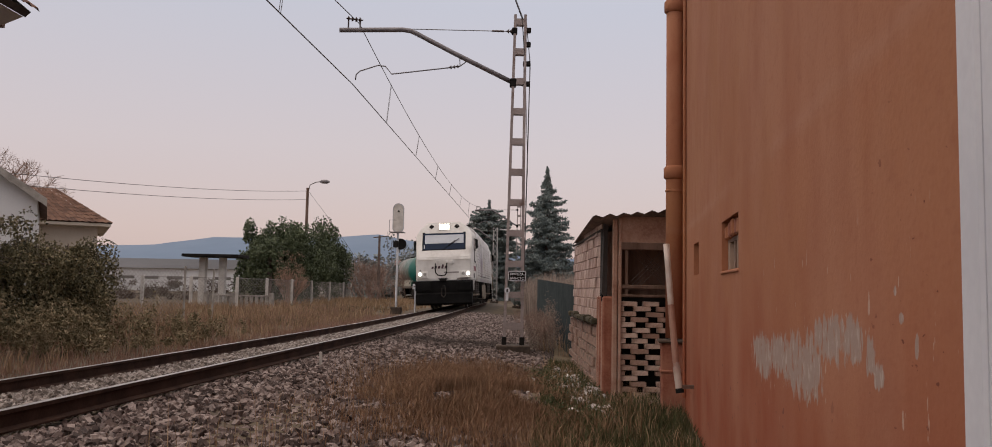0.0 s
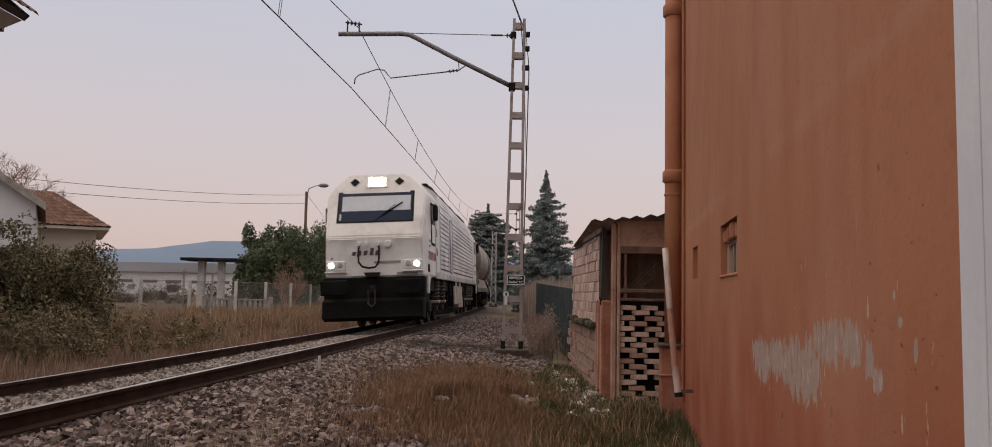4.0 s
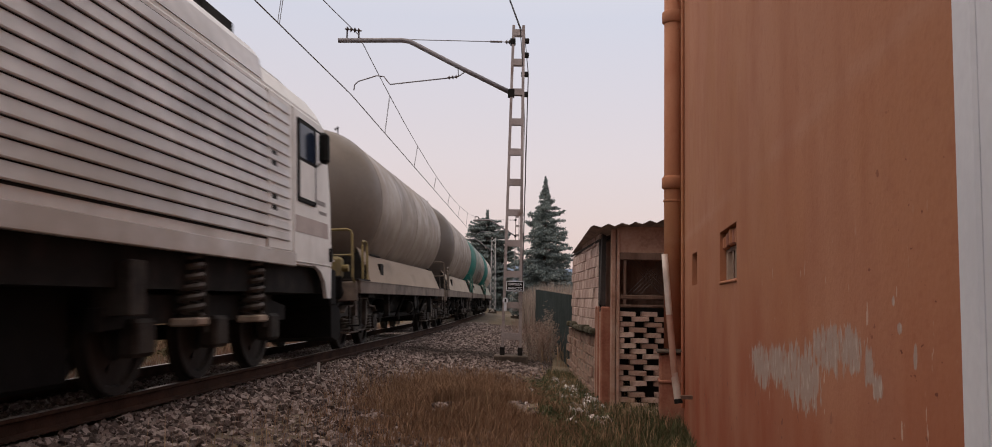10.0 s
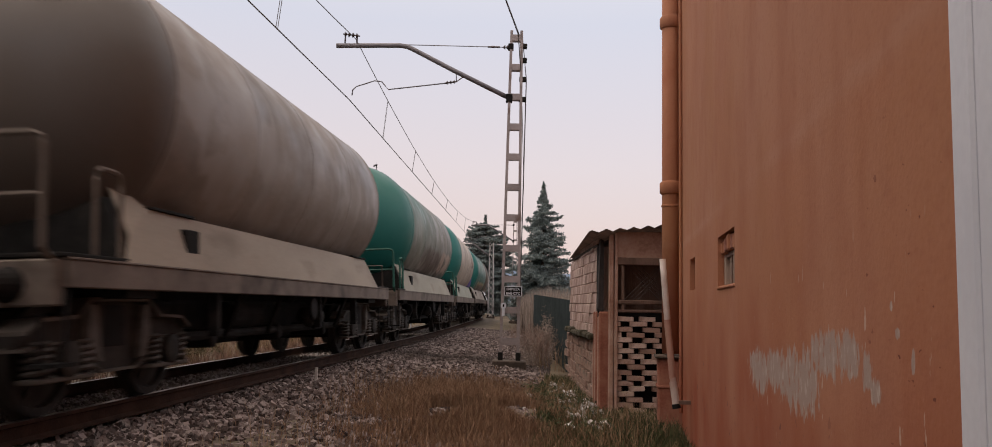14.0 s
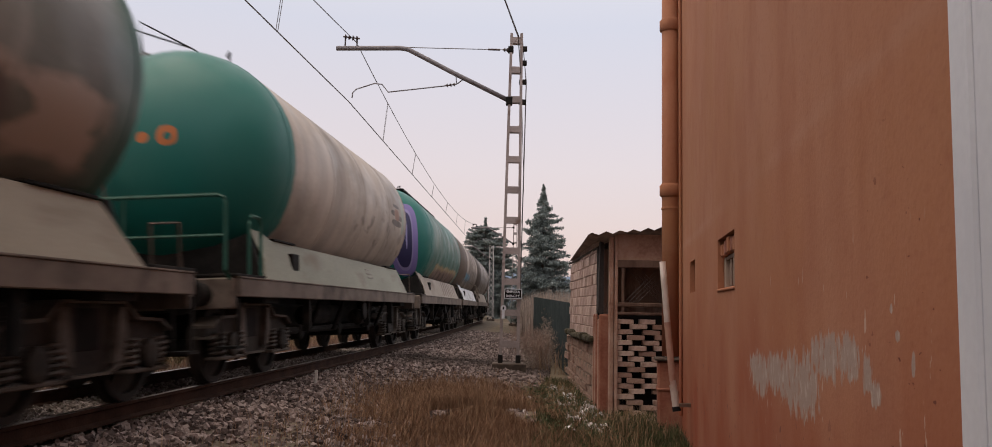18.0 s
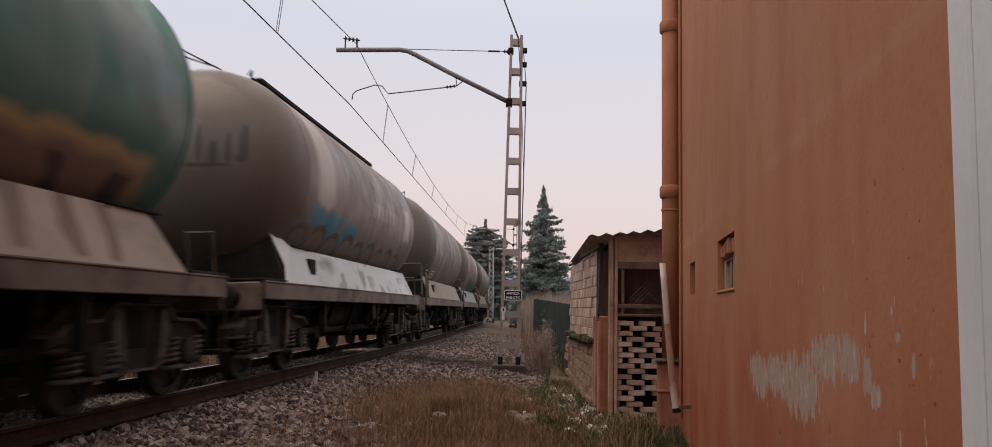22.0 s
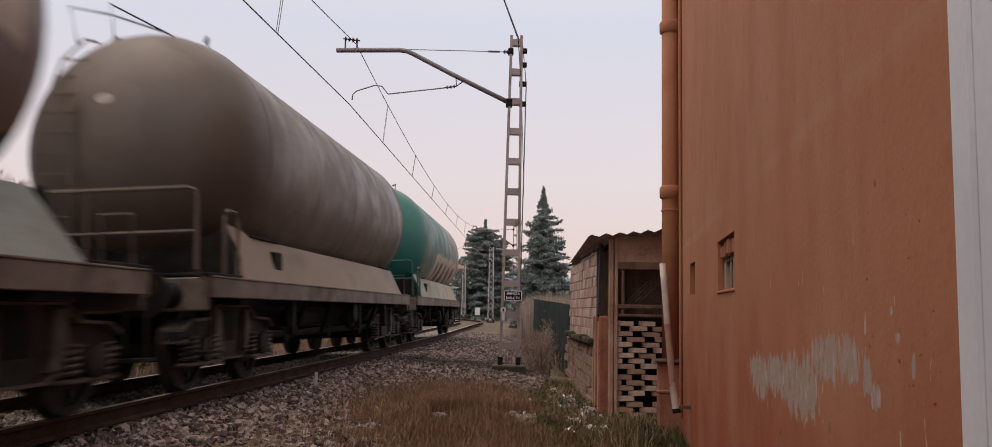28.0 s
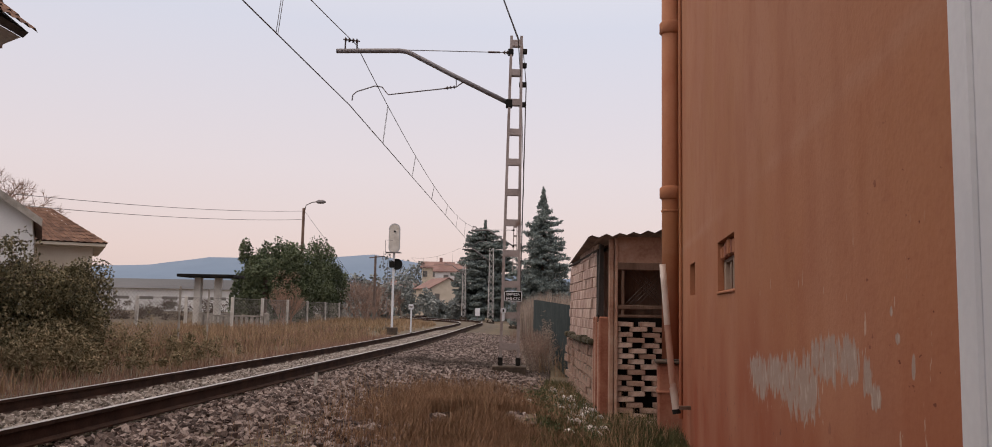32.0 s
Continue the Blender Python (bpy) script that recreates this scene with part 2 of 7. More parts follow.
PANEL = material("faded_panel", [(0.27, 0.145, 0.105), (0.38, 0.23, 0.175), (0.44, 0.30, 0.24)], 0.9, 0, 25, 2.0, 0.3)
BLOCK_RED = material("red_render", [(0.20, 0.07, 0.045), (0.28, 0.11, 0.072), (0.33, 0.15, 0.10)], 0.95, 0, 30, 2.5, 0.4)
# dark red tiles, with the far houses' haze lightening the colour
HAZED_RED_TILE = material("hazed_red_tiles", [(0.16, 0.095, 0.085), (0.24, 0.15, 0.135)], 0.9, 0, 3, 0.4, 0)
TWIG = material("reddish_twig", [(0.19, 0.13, 0.105), (0.31, 0.215, 0.175)], 0.95, 0, 20, 3, 0)
GREEN_RAIL = material("green_railing", [(0.01, 0.075, 0.055), (0.02, 0.10, 0.075)], 0.6)
# colour holds dust and the light caught on the frame's edges
FLANGE = material("dusty_lit_flange", [(0.058, 0.047, 0.040), (0.135, 0.112, 0.096)], 0.7, 0.1, 18, 3, 0.1)
WITHERED = material("withered_twig_leaf", [(0.28, 0.18, 0.135), (0.42, 0.29, 0.22)], 0.95, 0, 8, 1.0, 0, (0.1, 0.9), island=0.8)
MARK_PALE = material("pale_stencil", [(0.34, 0.32, 0.29), (0.46, 0.44, 0.41)], 0.7)
STRIPE_FADED = material("worn_stripe", [(0.36, 0.29, 0.27), (0.46, 0.40, 0.375)], 0.6, 0, 10, 1, 0.03)
# distance haze is put into the blue colour, with a weak glow
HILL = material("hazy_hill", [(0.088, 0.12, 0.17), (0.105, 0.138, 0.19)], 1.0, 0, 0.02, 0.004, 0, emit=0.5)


PALE_WOOD = material("bleached_wood", [(0.20, 0.135, 0.10), (0.33, 0.25, 0.20)], 0.9, 0, 30, 4, 0.3, stretch=(1, 1, 0.2))
LIGHT_STEEL = material("light_galvanised_steel", [(0.42, 0.40, 0.40), (0.54, 0.52, 0.52)], 0.6, 0.1, 25, 2, 0.05)
REED = material("grey_dry_reed", [(0.19, 0.15, 0.125), (0.29, 0.232, 0.195), (0.38, 0.31, 0.265)], 0.95, 0, 8, 1.2, 0, (0.1, 0.9), island=0.8)
YELLOW = material("dirty_yellow_paint", [(0.17, 0.13, 0.05), (0.27, 0.205, 0.085)], 0.6, 0, 12, 1.5, 0.05, dirt=((0.09, 0.07, 0.045), 2.0, 0.46, 0.66))
REFLECTION_TINT = material("reflection_tinted_plastic", [(0.26, 0.12, 0.09), (0.38, 0.22, 0.17)], 0.5, 0, 12, 2, 0.05)
NEAR_BLACK = material("near_black_steel", [(0.004, 0.004, 0.0042), (0.010, 0.0095, 0.0095)], 0.8, 0, 12, 2, 0.08, spec=0.12)
RUBBLE = material("white_plaster_rubble", [(0.42, 0.40, 0.385), (0.58, 0.565, 0.55), (0.70, 0.69, 0.68)], 0.95, 0, 30, 4, 0.3, (0.2, 0.8), island=0.6)


# ---- mesh helpers ----
def part(name, bm, mat, parent=None, label="", smooth=False):
    me = bpy.data.meshes.new(name)
    bm.normal_update()
    bm.to_mesh(me)
    bm.free()
    if smooth:
        me.polygons.foreach_set("use_smooth", [True] * len(me.polygons))
    for m in (mat if isinstance(mat, (list, tuple)) else [mat]):
        me.materials.append(m)
    ob = new(name, me)
    if parent is not None:
        ob.parent = parent
    if label:
        ob["label"] = label
    return ob


def thing(name, label, category, group="", kind="", m=None):
    ob = new(name)
    ob.empty_display_size = 0.2
    if m is not None:
        ob.matrix_basis = m
    return tagged(ob, label, category, group, kind)


def mesh_of(verts, faces, name, mat, parent=None, smooth=False):
    me = bpy.data.meshes.new(name)
    me.from_pydata([tuple(v) for v in verts], [], [tuple(f) for f in faces])
    me.validate()
    if smooth:
        me.polygons.foreach_set("use_smooth", [True] * len(me.polygons))
    me.materials.append(mat)
    ob = new(name, me)
    if parent is not None:
        ob.parent = parent
    return ob


def box(bm, x0, x1, y0, y1, z0, z1, bevel=0.0):
    before = set(bm.faces)
    v = [bm.verts.new(p) for p in ((x0, y0, z0), (x1, y0, z0), (x1, y1, z0), (x0, y1, z0), (x0, y0, z1), (x1, y0, z1), (x1, y1, z1), (x0, y1, z1))]
    fs = [bm.faces.new([v[i] for i in f]) for f in ((0, 3, 2, 1), (4, 5, 6, 7), (0, 1, 5, 4), (1, 2, 6, 5), (2, 3, 7, 6), (3, 0, 4, 7))]
    if bevel:
        edges = list({e for f in fs for e in f.edges})
        bmesh.ops.bevel(bm, geom=edges, offset=bevel, segments=1, affect="EDGES")
    return bm


def rod(bm, p, q, r, n=8, r2=None):
    """A round bar from p to q."""
    p, q = Vector(p), Vector(q)
    turn = (q - p).to_track_quat("Z", "Y")
    r2 = r if r2 is None else r2
    rings = []
    for c, rr in ((p, r), (q, r2)):
        rings.append([bm.verts.new(c + turn @ Vector((rr * math.cos(2 * math.pi * i / n), rr * math.sin(2 * math.pi * i / n), 0))) for i in range(n)])
    for i in range(n):
        j = (i + 1) % n
        bm.faces.new((rings[0][i], rings[0][j], rings[1][j], rings[1][i]))
    bm.faces.new(rings[0][::-1])
    bm.faces.new(rings[1])
    return bm


def tube(bm, pts, r, n=8):
    """A bent round bar through the points."""
    pts = [Vector(p) for p in pts]
    rings = []
    for i, c in enumerate(pts):
        d = (pts[min(i + 1, len(pts) - 1)] - pts[max(i - 1, 0)]).normalized()
        side = d.cross(Vector((0, 0, 1)))
        if side.length < 0.05:
            side = d.cross(Vector((0, 1, 0)))
        side.normalize()
        up = side.cross(d)
        rings.append([bm.verts.new(c + r * (math.cos(2 * math.pi * k / n) * side + math.sin(2 * math.pi * k / n) * up)) for k in range(n)])
    for a, b in zip(rings, rings[1:]):
        for i in range(n):
            j = (i + 1) % n
            bm.faces.new((a[i], a[j], b[j], b[i]))
    bm.faces.new(rings[0][::-1])
    bm.faces.new(rings[-1])
    return bm


def bar(bm, p, q, w, h):
    """A square bar from p to q, w across and h deep."""
    p, q = Vector(p), Vector(q)
    d = (q - p).normalized()
    side = d.cross(Vector((0, 0, 1)))
    if side.length < 0.05:
        side = Vector((1, 0, 0))
    side.normalize()
    up = side.cross(d)
    v = [bm.verts.new(c + side * sx * w / 2 + up * sz * h / 2) for c in (p, q) for sx, sz in ((-1, -1), (1, -1), (1, 1), (-1, 1))]
    for f in ((3, 2, 1, 0), (4, 5, 6, 7), (0, 1, 5, 4), (1, 2, 6, 5), (2, 3, 7, 6), (3, 0, 4, 7)):
        bm.faces.new([v[i] for i in f])
    return bm


def prism(bm, outline, axis, lo, hi):
    """An outline of (p, q) pushed along an axis: 'x' takes (y, z), 'y' takes (x, z), 'z' takes (x, y)."""
    def at(p, q, s):
        return {"x": (s, p, q), "y": (p, s, q), "z": (p, q, s)}[axis]
    a = [bm.verts.new(at(p, q, lo)) for p, q in outline]
    b = [bm.verts.new(at(p, q, hi)) for p, q in outline]
    n = len(outline)
    for i in range(n):
        j = (i + 1) % n
        bm.faces.new((a[i], a[j], b[j], b[i]))
    bm.faces.new(a[::-1])
    bm.faces.new(b)
    bmesh.ops.recalc_face_normals(bm, faces=bm.faces[:])
    return bm


def lathe(bm, profile, n=24, axis="y", centre=(0, 0, 0)):
    """A turned body: profile of (radius, place along the axis)."""
    cx, cy, cz = centre
    rings = []
    for r, s in profile:
        ring = []
        for i in range(n):
            a = 2 * math.pi * i / n
            c, d = r * math.cos(a), r * math.sin(a)
            ring.append(bm.verts.new({"y": (cx + c, cy + s, cz + d), "x": (cx + s, cy + c, cz + d), "z": (cx + c, cy + d, cz + s)}[axis]))
        rings.append(ring)
    for a, b in zip(rings, rings[1:]):
        for i in range(n):
            j = (i + 1) % n
            bm.faces.new((a[i], a[j], b[j], b[i]))
    bm.faces.new(rings[0][::-1])
    bm.faces.new(rings[-1])
    bmesh.ops.recalc_face_normals(bm, faces=bm.faces[:])
    return bm


def B():
    return bmesh.new()


# ---- the line of the track: s along it, growing away from the camera ----
STEP = 0.5
LINE_S = np.arange(-170.0, 230.0, STEP)
BENDS = [0.0009, -0.0012, -0.0020, -0.0024, -0.0024, -0.0009, 0.0009, 0.0009, -0.0010, -0.0040, -0.0147, -0.0238, -0.0262, -0.0192]
_kn = np.interp(LINE_S, np.arange(len(BENDS)) * 6.0, BENDS)
_kn[LINE_S > 78] = 0.02
_kn[LINE_S > 140] = 0.0
_kn[LINE_S < 0] = 0.0005
_i0 = int(np.argmin(abs(LINE_S)))
LINE_H = np.concatenate([[0], np.cumsum(_kn[:-1] * STEP)])
LINE_H = LINE_H - LINE_H[_i0] + 0.07869
_x = np.concatenate([[0], np.cumsum(np.sin(LINE_H[:-1]) * STEP)])
_y = np.concatenate([[0], np.cumsum(np.cos(LINE_H[:-1]) * STEP)])
LINE_X, LINE_Y = _x - _x[_i0] - 4.45897, _y - _y[_i0] + 8.32137
CANT = 0.08255 / 1.744


def on_line(s, u=0.0, h=0.0):
    """A point beside and above the track: u metres towards the camera's side, h above the rails' level."""
    x, y, a = (float(np.interp(s, LINE_S, q)) for q in (LINE_X, LINE_Y, LINE_H))
    u2, h2 = u - h * CANT, h + u * CANT
    return Vector((x + u2 * math.cos(a), y - u2 * math.sin(a), h2))


def line_frame(s, front, rear):
    """The pose of a vehicle whose nose is at s and whose bogies stand that far behind it: x to the camera's side, y to its rear."""
    a, b = on_line(s + front), on_line(s + rear)
    back_way = (b - a).normalized()
    right = Vector((back_way.y, -back_way.x, CANT)).normalized()
    up = right.cross(back_way)
    o = a - back_way * front
    m = Matrix((right, back_way, up)).transposed().to_4x4()
    m.translation = o
    return m


def offsets(x, y):
    """For arrays of places: the distance beside the track (signed) and the place along it."""
    x, y = np.asarray(x, float).ravel(), np.asarray(y, float).ravel()
    sel = (LINE_S > -60) & (LINE_S < 200)
    lx, ly, lh, ls = LINE_X[sel][::2], LINE_Y[sel][::2], LINE_H[sel][::2], LINE_S[sel][::2]
    u, s = np.empty_like(x), np.empty_like(x)
    for i in range(0, len(x), 4000):
        d = (x[i:i + 4000, None] - lx) ** 2 + (y[i:i + 4000, None] - ly) ** 2
        k = d.argmin(1)
        dx, dy = x[i:i + 4000] - lx[k], y[i:i + 4000] - ly[k]
        u[i:i + 4000] = dx * np.cos(lh[k]) - dy * np.sin(lh[k])
        s[i:i + 4000] = ls[k] + dx * np.sin(lh[k]) + dy * np.cos(lh[k])
    far = np.hypot(x - lx[np.abs(ls).argmin()], y - ly[np.abs(ls).argmin()]) > 250
    u[far] = np.where(u[far] < 0, -60, 60)
    return u, s


PROFILE_U = [-30, -9, -4.5, -3.2, -2.3, -1.7, -1.3, 1.3, 1.8, 2.4, 4.0, 5.0, 5.8, 8, 40]
PROFILE_Z = [-0.1, -0.17, -0.2, -0.36, -0.36, -0.24, -0.235, -0.17, -0.16, -0.24, -0.30, -0.44, -0.52, -0.52, -0.3]


def ground_z(x, y):
    u, s = offsets(x, y)
    return np.interp(u, PROFILE_U, PROFILE_Z)


def gz(x, y):
    return float(ground_z([x], [y])[0])


# ---- ground: one sheet to the horizon ----
def ground_material():
    m = material("earth", [(0.075, 0.058, 0.035), (0.13, 0.10, 0.06), (0.19, 0.15, 0.10)], 0.95, 0, 18, 0.6, 0.5, (0.3, 0.7))
    nt = m.node_tree
    for name, colour in (("stony", (0.075, 0.06, 0.05)), ("grassy", (0.080, 0.056, 0.034))):
        at = nt.nodes.new("ShaderNodeAttribute")
        at.attribute_name = name
        nz, mr = nt.nodes.new("ShaderNodeTexNoise"), nt.nodes.new("ShaderNodeMath")
        nz.inputs["Scale"].default_value, nz.inputs["Detail"].default_value = 3.0, 8
        mr.operation = "MULTIPLY"
        sharp = nt.nodes.new("ShaderNodeMapRange")
        sharp.inputs[1].default_value, sharp.inputs[2].default_value = 0.3, 0.55
        nt.links.new(nz.outputs["Fac"], sharp.inputs[0])
        nt.links.new(at.outputs["Fac"], mr.inputs[0])
        nt.links.new(sharp.outputs[0], mr.inputs[1])
        tinted(m, mr.outputs[0], colour)
    return m


def spaced(lo, hi, near_lo, near_hi, step):
    inner = np.arange(near_lo, near_hi, step)
    out = near_hi + np.cumsum(step * 1.18 ** np.arange(80))
    low = near_lo - np.cumsum(step * 1.18 ** np.arange(80))
    return np.concatenate([[lo], low[low > lo][::-1], inner, out[out < hi], [hi]])


def build_ground():
    xs, ys = spaced(-3500, 3500, -14, 7, 0.3), spaced(-600, 4000, -3, 40, 0.35)
    X, Y = np.meshgrid(xs, ys)
    u, s = offsets(X, Y)
    Z = np.interp(u, PROFILE_U, PROFILE_Z)
    lump = np.array([noise.noise((a * 0.7, b * 0.7, 3.0)) for a, b in zip(X.ravel(), Y.ravel())]) * 0.05
    Z = Z + lump * (np.abs(u) > 2.2)
    nx, ny = len(xs), len(ys)
    verts = np.stack([X.ravel(), Y.ravel(), Z], -1)
    i = np.arange(nx * ny).reshape(ny, nx)
    faces = np.stack([i[:-1, :-1], i[:-1, 1:], i[1:, 1:], i[1:, :-1]], -1).reshape(-1, 4)
    ob = mesh_of(verts.tolist(), faces.tolist(), "ground", ground_material(), smooth=True)
    for name, w in (("stony", np.clip((4.4 - np.abs(u - 0.6)) / 0.6, 0, 1) * (np.abs(s) < 120)), ("grassy", np.clip((np.abs(u - 0.6) - 3.9) / 0.8, 0, 1))):
        at = ob.data.attributes.new(name, "FLOAT", "POINT")
        at.data.foreach_set("value", w.astype(np.float32))
    tagged(ob, "trackside earth with ballast dust and dry grass", "ground", kind="structure")


# ---- track ----
def sweep(profile, u0, s_list, name, mat, parent):
    """A cross-section (across, height) drawn along the track."""
    verts, faces, n = [], [], len(profile)
    for s in s_list:
        verts += [tuple(on_line(s, u0 + a, h)) for a, h in profile]
    for k in range(len(s_list) - 1):
        for i in range(n):
            j = (i + 1) % n
            faces.append((k * n + i, (k + 1) * n + i, (k + 1) * n + j, k * n + j))
    return mesh_of(verts, faces, name, mat, parent)


def build_track():
    line = thing("railway_track", "single broad-gauge railway track with rusty rails on grey ballast", "railway track", kind="structure")
    s_list = [*np.arange(-60, 110, 1.0), *np.arange(110, 200, 3.0)]
    web = [(-0.075, -0.17), (0.075, -0.17), (0.075, -0.155), (0.012, -0.135), (0.012, -0.045), (0.036, -0.035), (0.036, -0.004), (-0.036, -0.004), (-0.036, -0.035), (-0.012, -0.045), (-0.012, -0.135), (-0.075, -0.155)]
    top = [(-0.034, -0.006), (0.034, -0.006), (0.028, 0.0), (-0.028, 0.0)]
    for u in (-0.872, 0.872):
        rail = sweep(web, u, s_list, "rail", STEEL_RUST, line)
        sweep(top, u, s_list, "rail_head", RAIL_TOP, rail)["label"] = "wheel-polished bright running surface"
    me = None
    bm = box(B(), -1.2, 1.2, -0.12, 0.12, -0.40, -0.235, 0.02)
    for s in np.arange(-20, 64, 0.6):
        if me is None:
            ob = part("sleeper", bm, CONCRETE, line)
            me = ob.data
        else:
            ob = new("sleeper", me)
            ob.parent = line
        ob.matrix_basis = line_frame(s, 0.0, 0.5)


# ---- the orange house: local y runs along the wall, away from the camera ----
def plaster_material():
    m = material("orange_plaster", [(0.340, 0.143, 0.076), (0.385, 0.170, 0.096), (0.42, 0.195, 0.118)], 0.92, 0, 55, 0.6, 0.06, (0.3, 0.7), spec=0.15, stretch=(1, 0.7, 0.8))
    # redder, darker foot of the wall, a paler stretch higher up
    tinted(m, band(m, "Z", -2.0, 0.70, 0.55, 1.6, 0.8), (0.280, 0.076, 0.040))
    nt = m.node_tree

    def cloud(scale, stretch, lo, hi, detail=8):
        tc, mp, nz, mr = (nt.nodes.new(k) for k in ("ShaderNodeTexCoord", "ShaderNodeMapping", "ShaderNodeTexNoise", "ShaderNodeMapRange"))
        mp.inputs["Scale"].default_value = stretch
        nt.links.new(tc.outputs["Object"], mp.inputs[0])
        nt.links.new(mp.outputs[0], nz.inputs["Vector"])
        nz.inputs["Scale"].default_value, nz.inputs["Detail"].default_value = scale, detail
        mr.inputs[1].default_value, mr.inputs[2].default_value = lo, hi
        nt.links.new(nz.outputs["Fac"], mr.inputs[0])
        return mr.outputs[0]

    def eased(mask, amount):
        v = nt.nodes.new("ShaderNodeMath")
        v.operation = "MULTIPLY"
        v.inputs[1].default_value = amount
        nt.links.new(mask, v.inputs[0])
        return v.outputs[0]
    tinted(m, eased(band(m, "Z", 1.80, 9.0, 0.10, 0.30, 1.2), 0.45), (0.41, 0.205, 0.130))
    tinted(m, eased(band(m, "Z", 1.79, 1.87, 0.035, 0.10, 2.5), 0.5), (0.45, 0.25, 0.175))
    tinted(m, eased(times(m, cloud(0.8, (1, 0.5, 0.7), 0.44, 0.64), band(m, "Z", 1.0, 9.0, 0.4, 0.8, 0.8)), 0.5), (0.365, 0.178, 0.082))
    tinted(m, eased(cloud(0.6, (1, 0.6, 0.8), 0.42, 0.66), 0.45), (0.315, 0.120, 0.066))
    # rain streaks, trowel marks and grain
    tinted(m, eased(cloud(1.3, (1, 0.9, 0.45), 0.44, 0.66), 0.42), (0.42, 0.215, 0.142))
    tinted(m, eased(cloud(2.6, (1, 0.8, 0.45), 0.48, 0.68), 0.42), (0.295, 0.106, 0.060))
    tinted(m, eased(cloud(5.5, (1, 0.5, 0.35), 0.48, 0.72), 0.20), (0.43, 0.225, 0.15))
    tinted(m, eased(cloud(12.0, (1, 0.6, 0.5), 0.54, 0.70), 0.25), (0.29, 0.108, 0.064))
    tinted(m, eased(cloud(40.0, (1, 0.5, 0.9), 0.54, 0.72, 4), 0.22), (0.265, 0.096, 0.060))
    # pits and chips, thickest by the near corner and along the foot
    pits = cloud(26.0, (1, 0.4, 0.9), 0.68, 0.71, 3)
    tinted(m, times(m, pits, band(m, "Y", -0.2, 0.75, 0.25, 0.6, 3), band(m, "Z", 0.3, 1.6, 0.2)), (0.17, 0.06, 0.04))
    tinted(m, times(m, cloud(11.0, (1, 1.0, 1.0), 0.66, 0.68, 4), band(m, "Z", -0.9, 0.55, 0.1, 0.3, 3)), (0.21, 0.085, 0.06))
    tinted(m, times(m, cloud(13.0, (1, 1.4, 0.5), 0.665, 0.69, 5), band(m, "Z", 0.45, 1.2, 0.15), band(m, "Y", 0.0, 3.2, 0.3)), (0.45, 0.31, 0.24))
    # bare grey cement where the coat has come off: ragged, streaked downwards
    tc, sx = nt.nodes.new("ShaderNodeTexCoord"), nt.nodes.new("ShaderNodeSeparateXYZ")
    nt.links.new(tc.outputs["Object"], sx.inputs[0])

    def op(kind, p, q):
        n = nt.nodes.new("ShaderNodeMath")
        n.operation = kind
        for i, v in enumerate((p, q)):
            if isinstance(v, float):
                n.inputs[i].default_value = v
            else:
                nt.links.new(v, n.inputs[i])
        return n.outputs[0]
    least = None
    for cy, cz, ry, rz in ((2.95, 0.665, 0.34, 0.11), (2.40, 0.70, 0.36, 0.10), (2.0, 0.69, 0.32, 0.125), (1.72, 0.70, 0.24, 0.13), (1.34, 0.845, 0.27, 0.085), (1.02, 0.86, 0.18, 0.075), (0.78, 0.82, 0.06, 0.06), (0.69, 0.765, 0.06, 0.045), (0.455, 0.955, 0.03, 0.016), (0.325, 0.88, 0.015, 0.03), (0.51, 1.035, 0.012, 0.014)):
        dy, dz = op("DIVIDE", op("SUBTRACT", sx.outputs["Y"], cy), ry), op("DIVIDE", op("SUBTRACT", sx.outputs["Z"], cz), rz)
        d = op("ADD", op("MULTIPLY", dy, dy), op("MULTIPLY", dz, dz))
        least = d if least is None else op("MINIMUM", least, d)
    ragged = op("ADD", least, op("MULTIPLY", op("SUBTRACT", cloud(13.0, (1, 1.3, 0.6), 0.0, 1.0, 12), 0.5), 5.0))
    ragged = op("ADD", ragged, op("MULTIPLY", op("SUBTRACT", cloud(46.0, (1, 1.5, 0.5), 0.0, 1.0, 4), 0.5), 2.2))
    soft = nt.nodes.new("ShaderNodeMapRange")
    soft.inputs[1].default_value, soft.inputs[2].default_value = 1.25, 0.72
    nt.links.new(ragged, soft.inputs[0])
    tinted(m, eased(soft.outputs[0], 0.92), (0.350, 0.274, 0.240))
    # paint skins and pale scars left inside the bare patch and round it
    tinted(m, times(m, soft.outputs[0], cloud(22.0, (1, 1.4, 0.5), 0.56, 0.62, 5)), (0.43, 0.35, 0.305))
    tinted(m, times(m, soft.outputs[0], cloud(16.0, (1, 1.5, 0.4), 0.62, 0.66, 5)), (0.34, 0.16, 0.105))
    return m


HOUSE = pose(1.112, 2.04, 0, 0, 0, -8.315)


def build_house():
    house = thing("house", "orange plastered house wall with flaking paint beside the track", "house", m=HOUSE)
    plaster = plaster_material()
    length, top = 9.35, 7.2
    # wall face at x = 0, thickness 0.35, two small openings
    holes = [(3.97, 4.99, 1.20, 1.60), (7.12, 7.74, 1.22, 1.57)]
    ycuts = sorted({-0.07, length, *(c for h in holes for c in h[:2])})
    zcuts = sorted({-0.9, top, *(c for h in holes for c in h[2:])})
    bm = B()
    for y0, y1 in zip(ycuts, ycuts[1:]):
        for z0, z1 in zip(zcuts, zcuts[1:]):
            if any(h[0] <= y0 and y1 <= h[1] and h[2] <= z0 and z1 <= h[3] for h in holes):
                continue
            box(bm, 0, 0.35, y0, y1, z0, z1)
    bmesh.ops.remove_doubles(bm, verts=bm.verts[:], dist=1e-4)
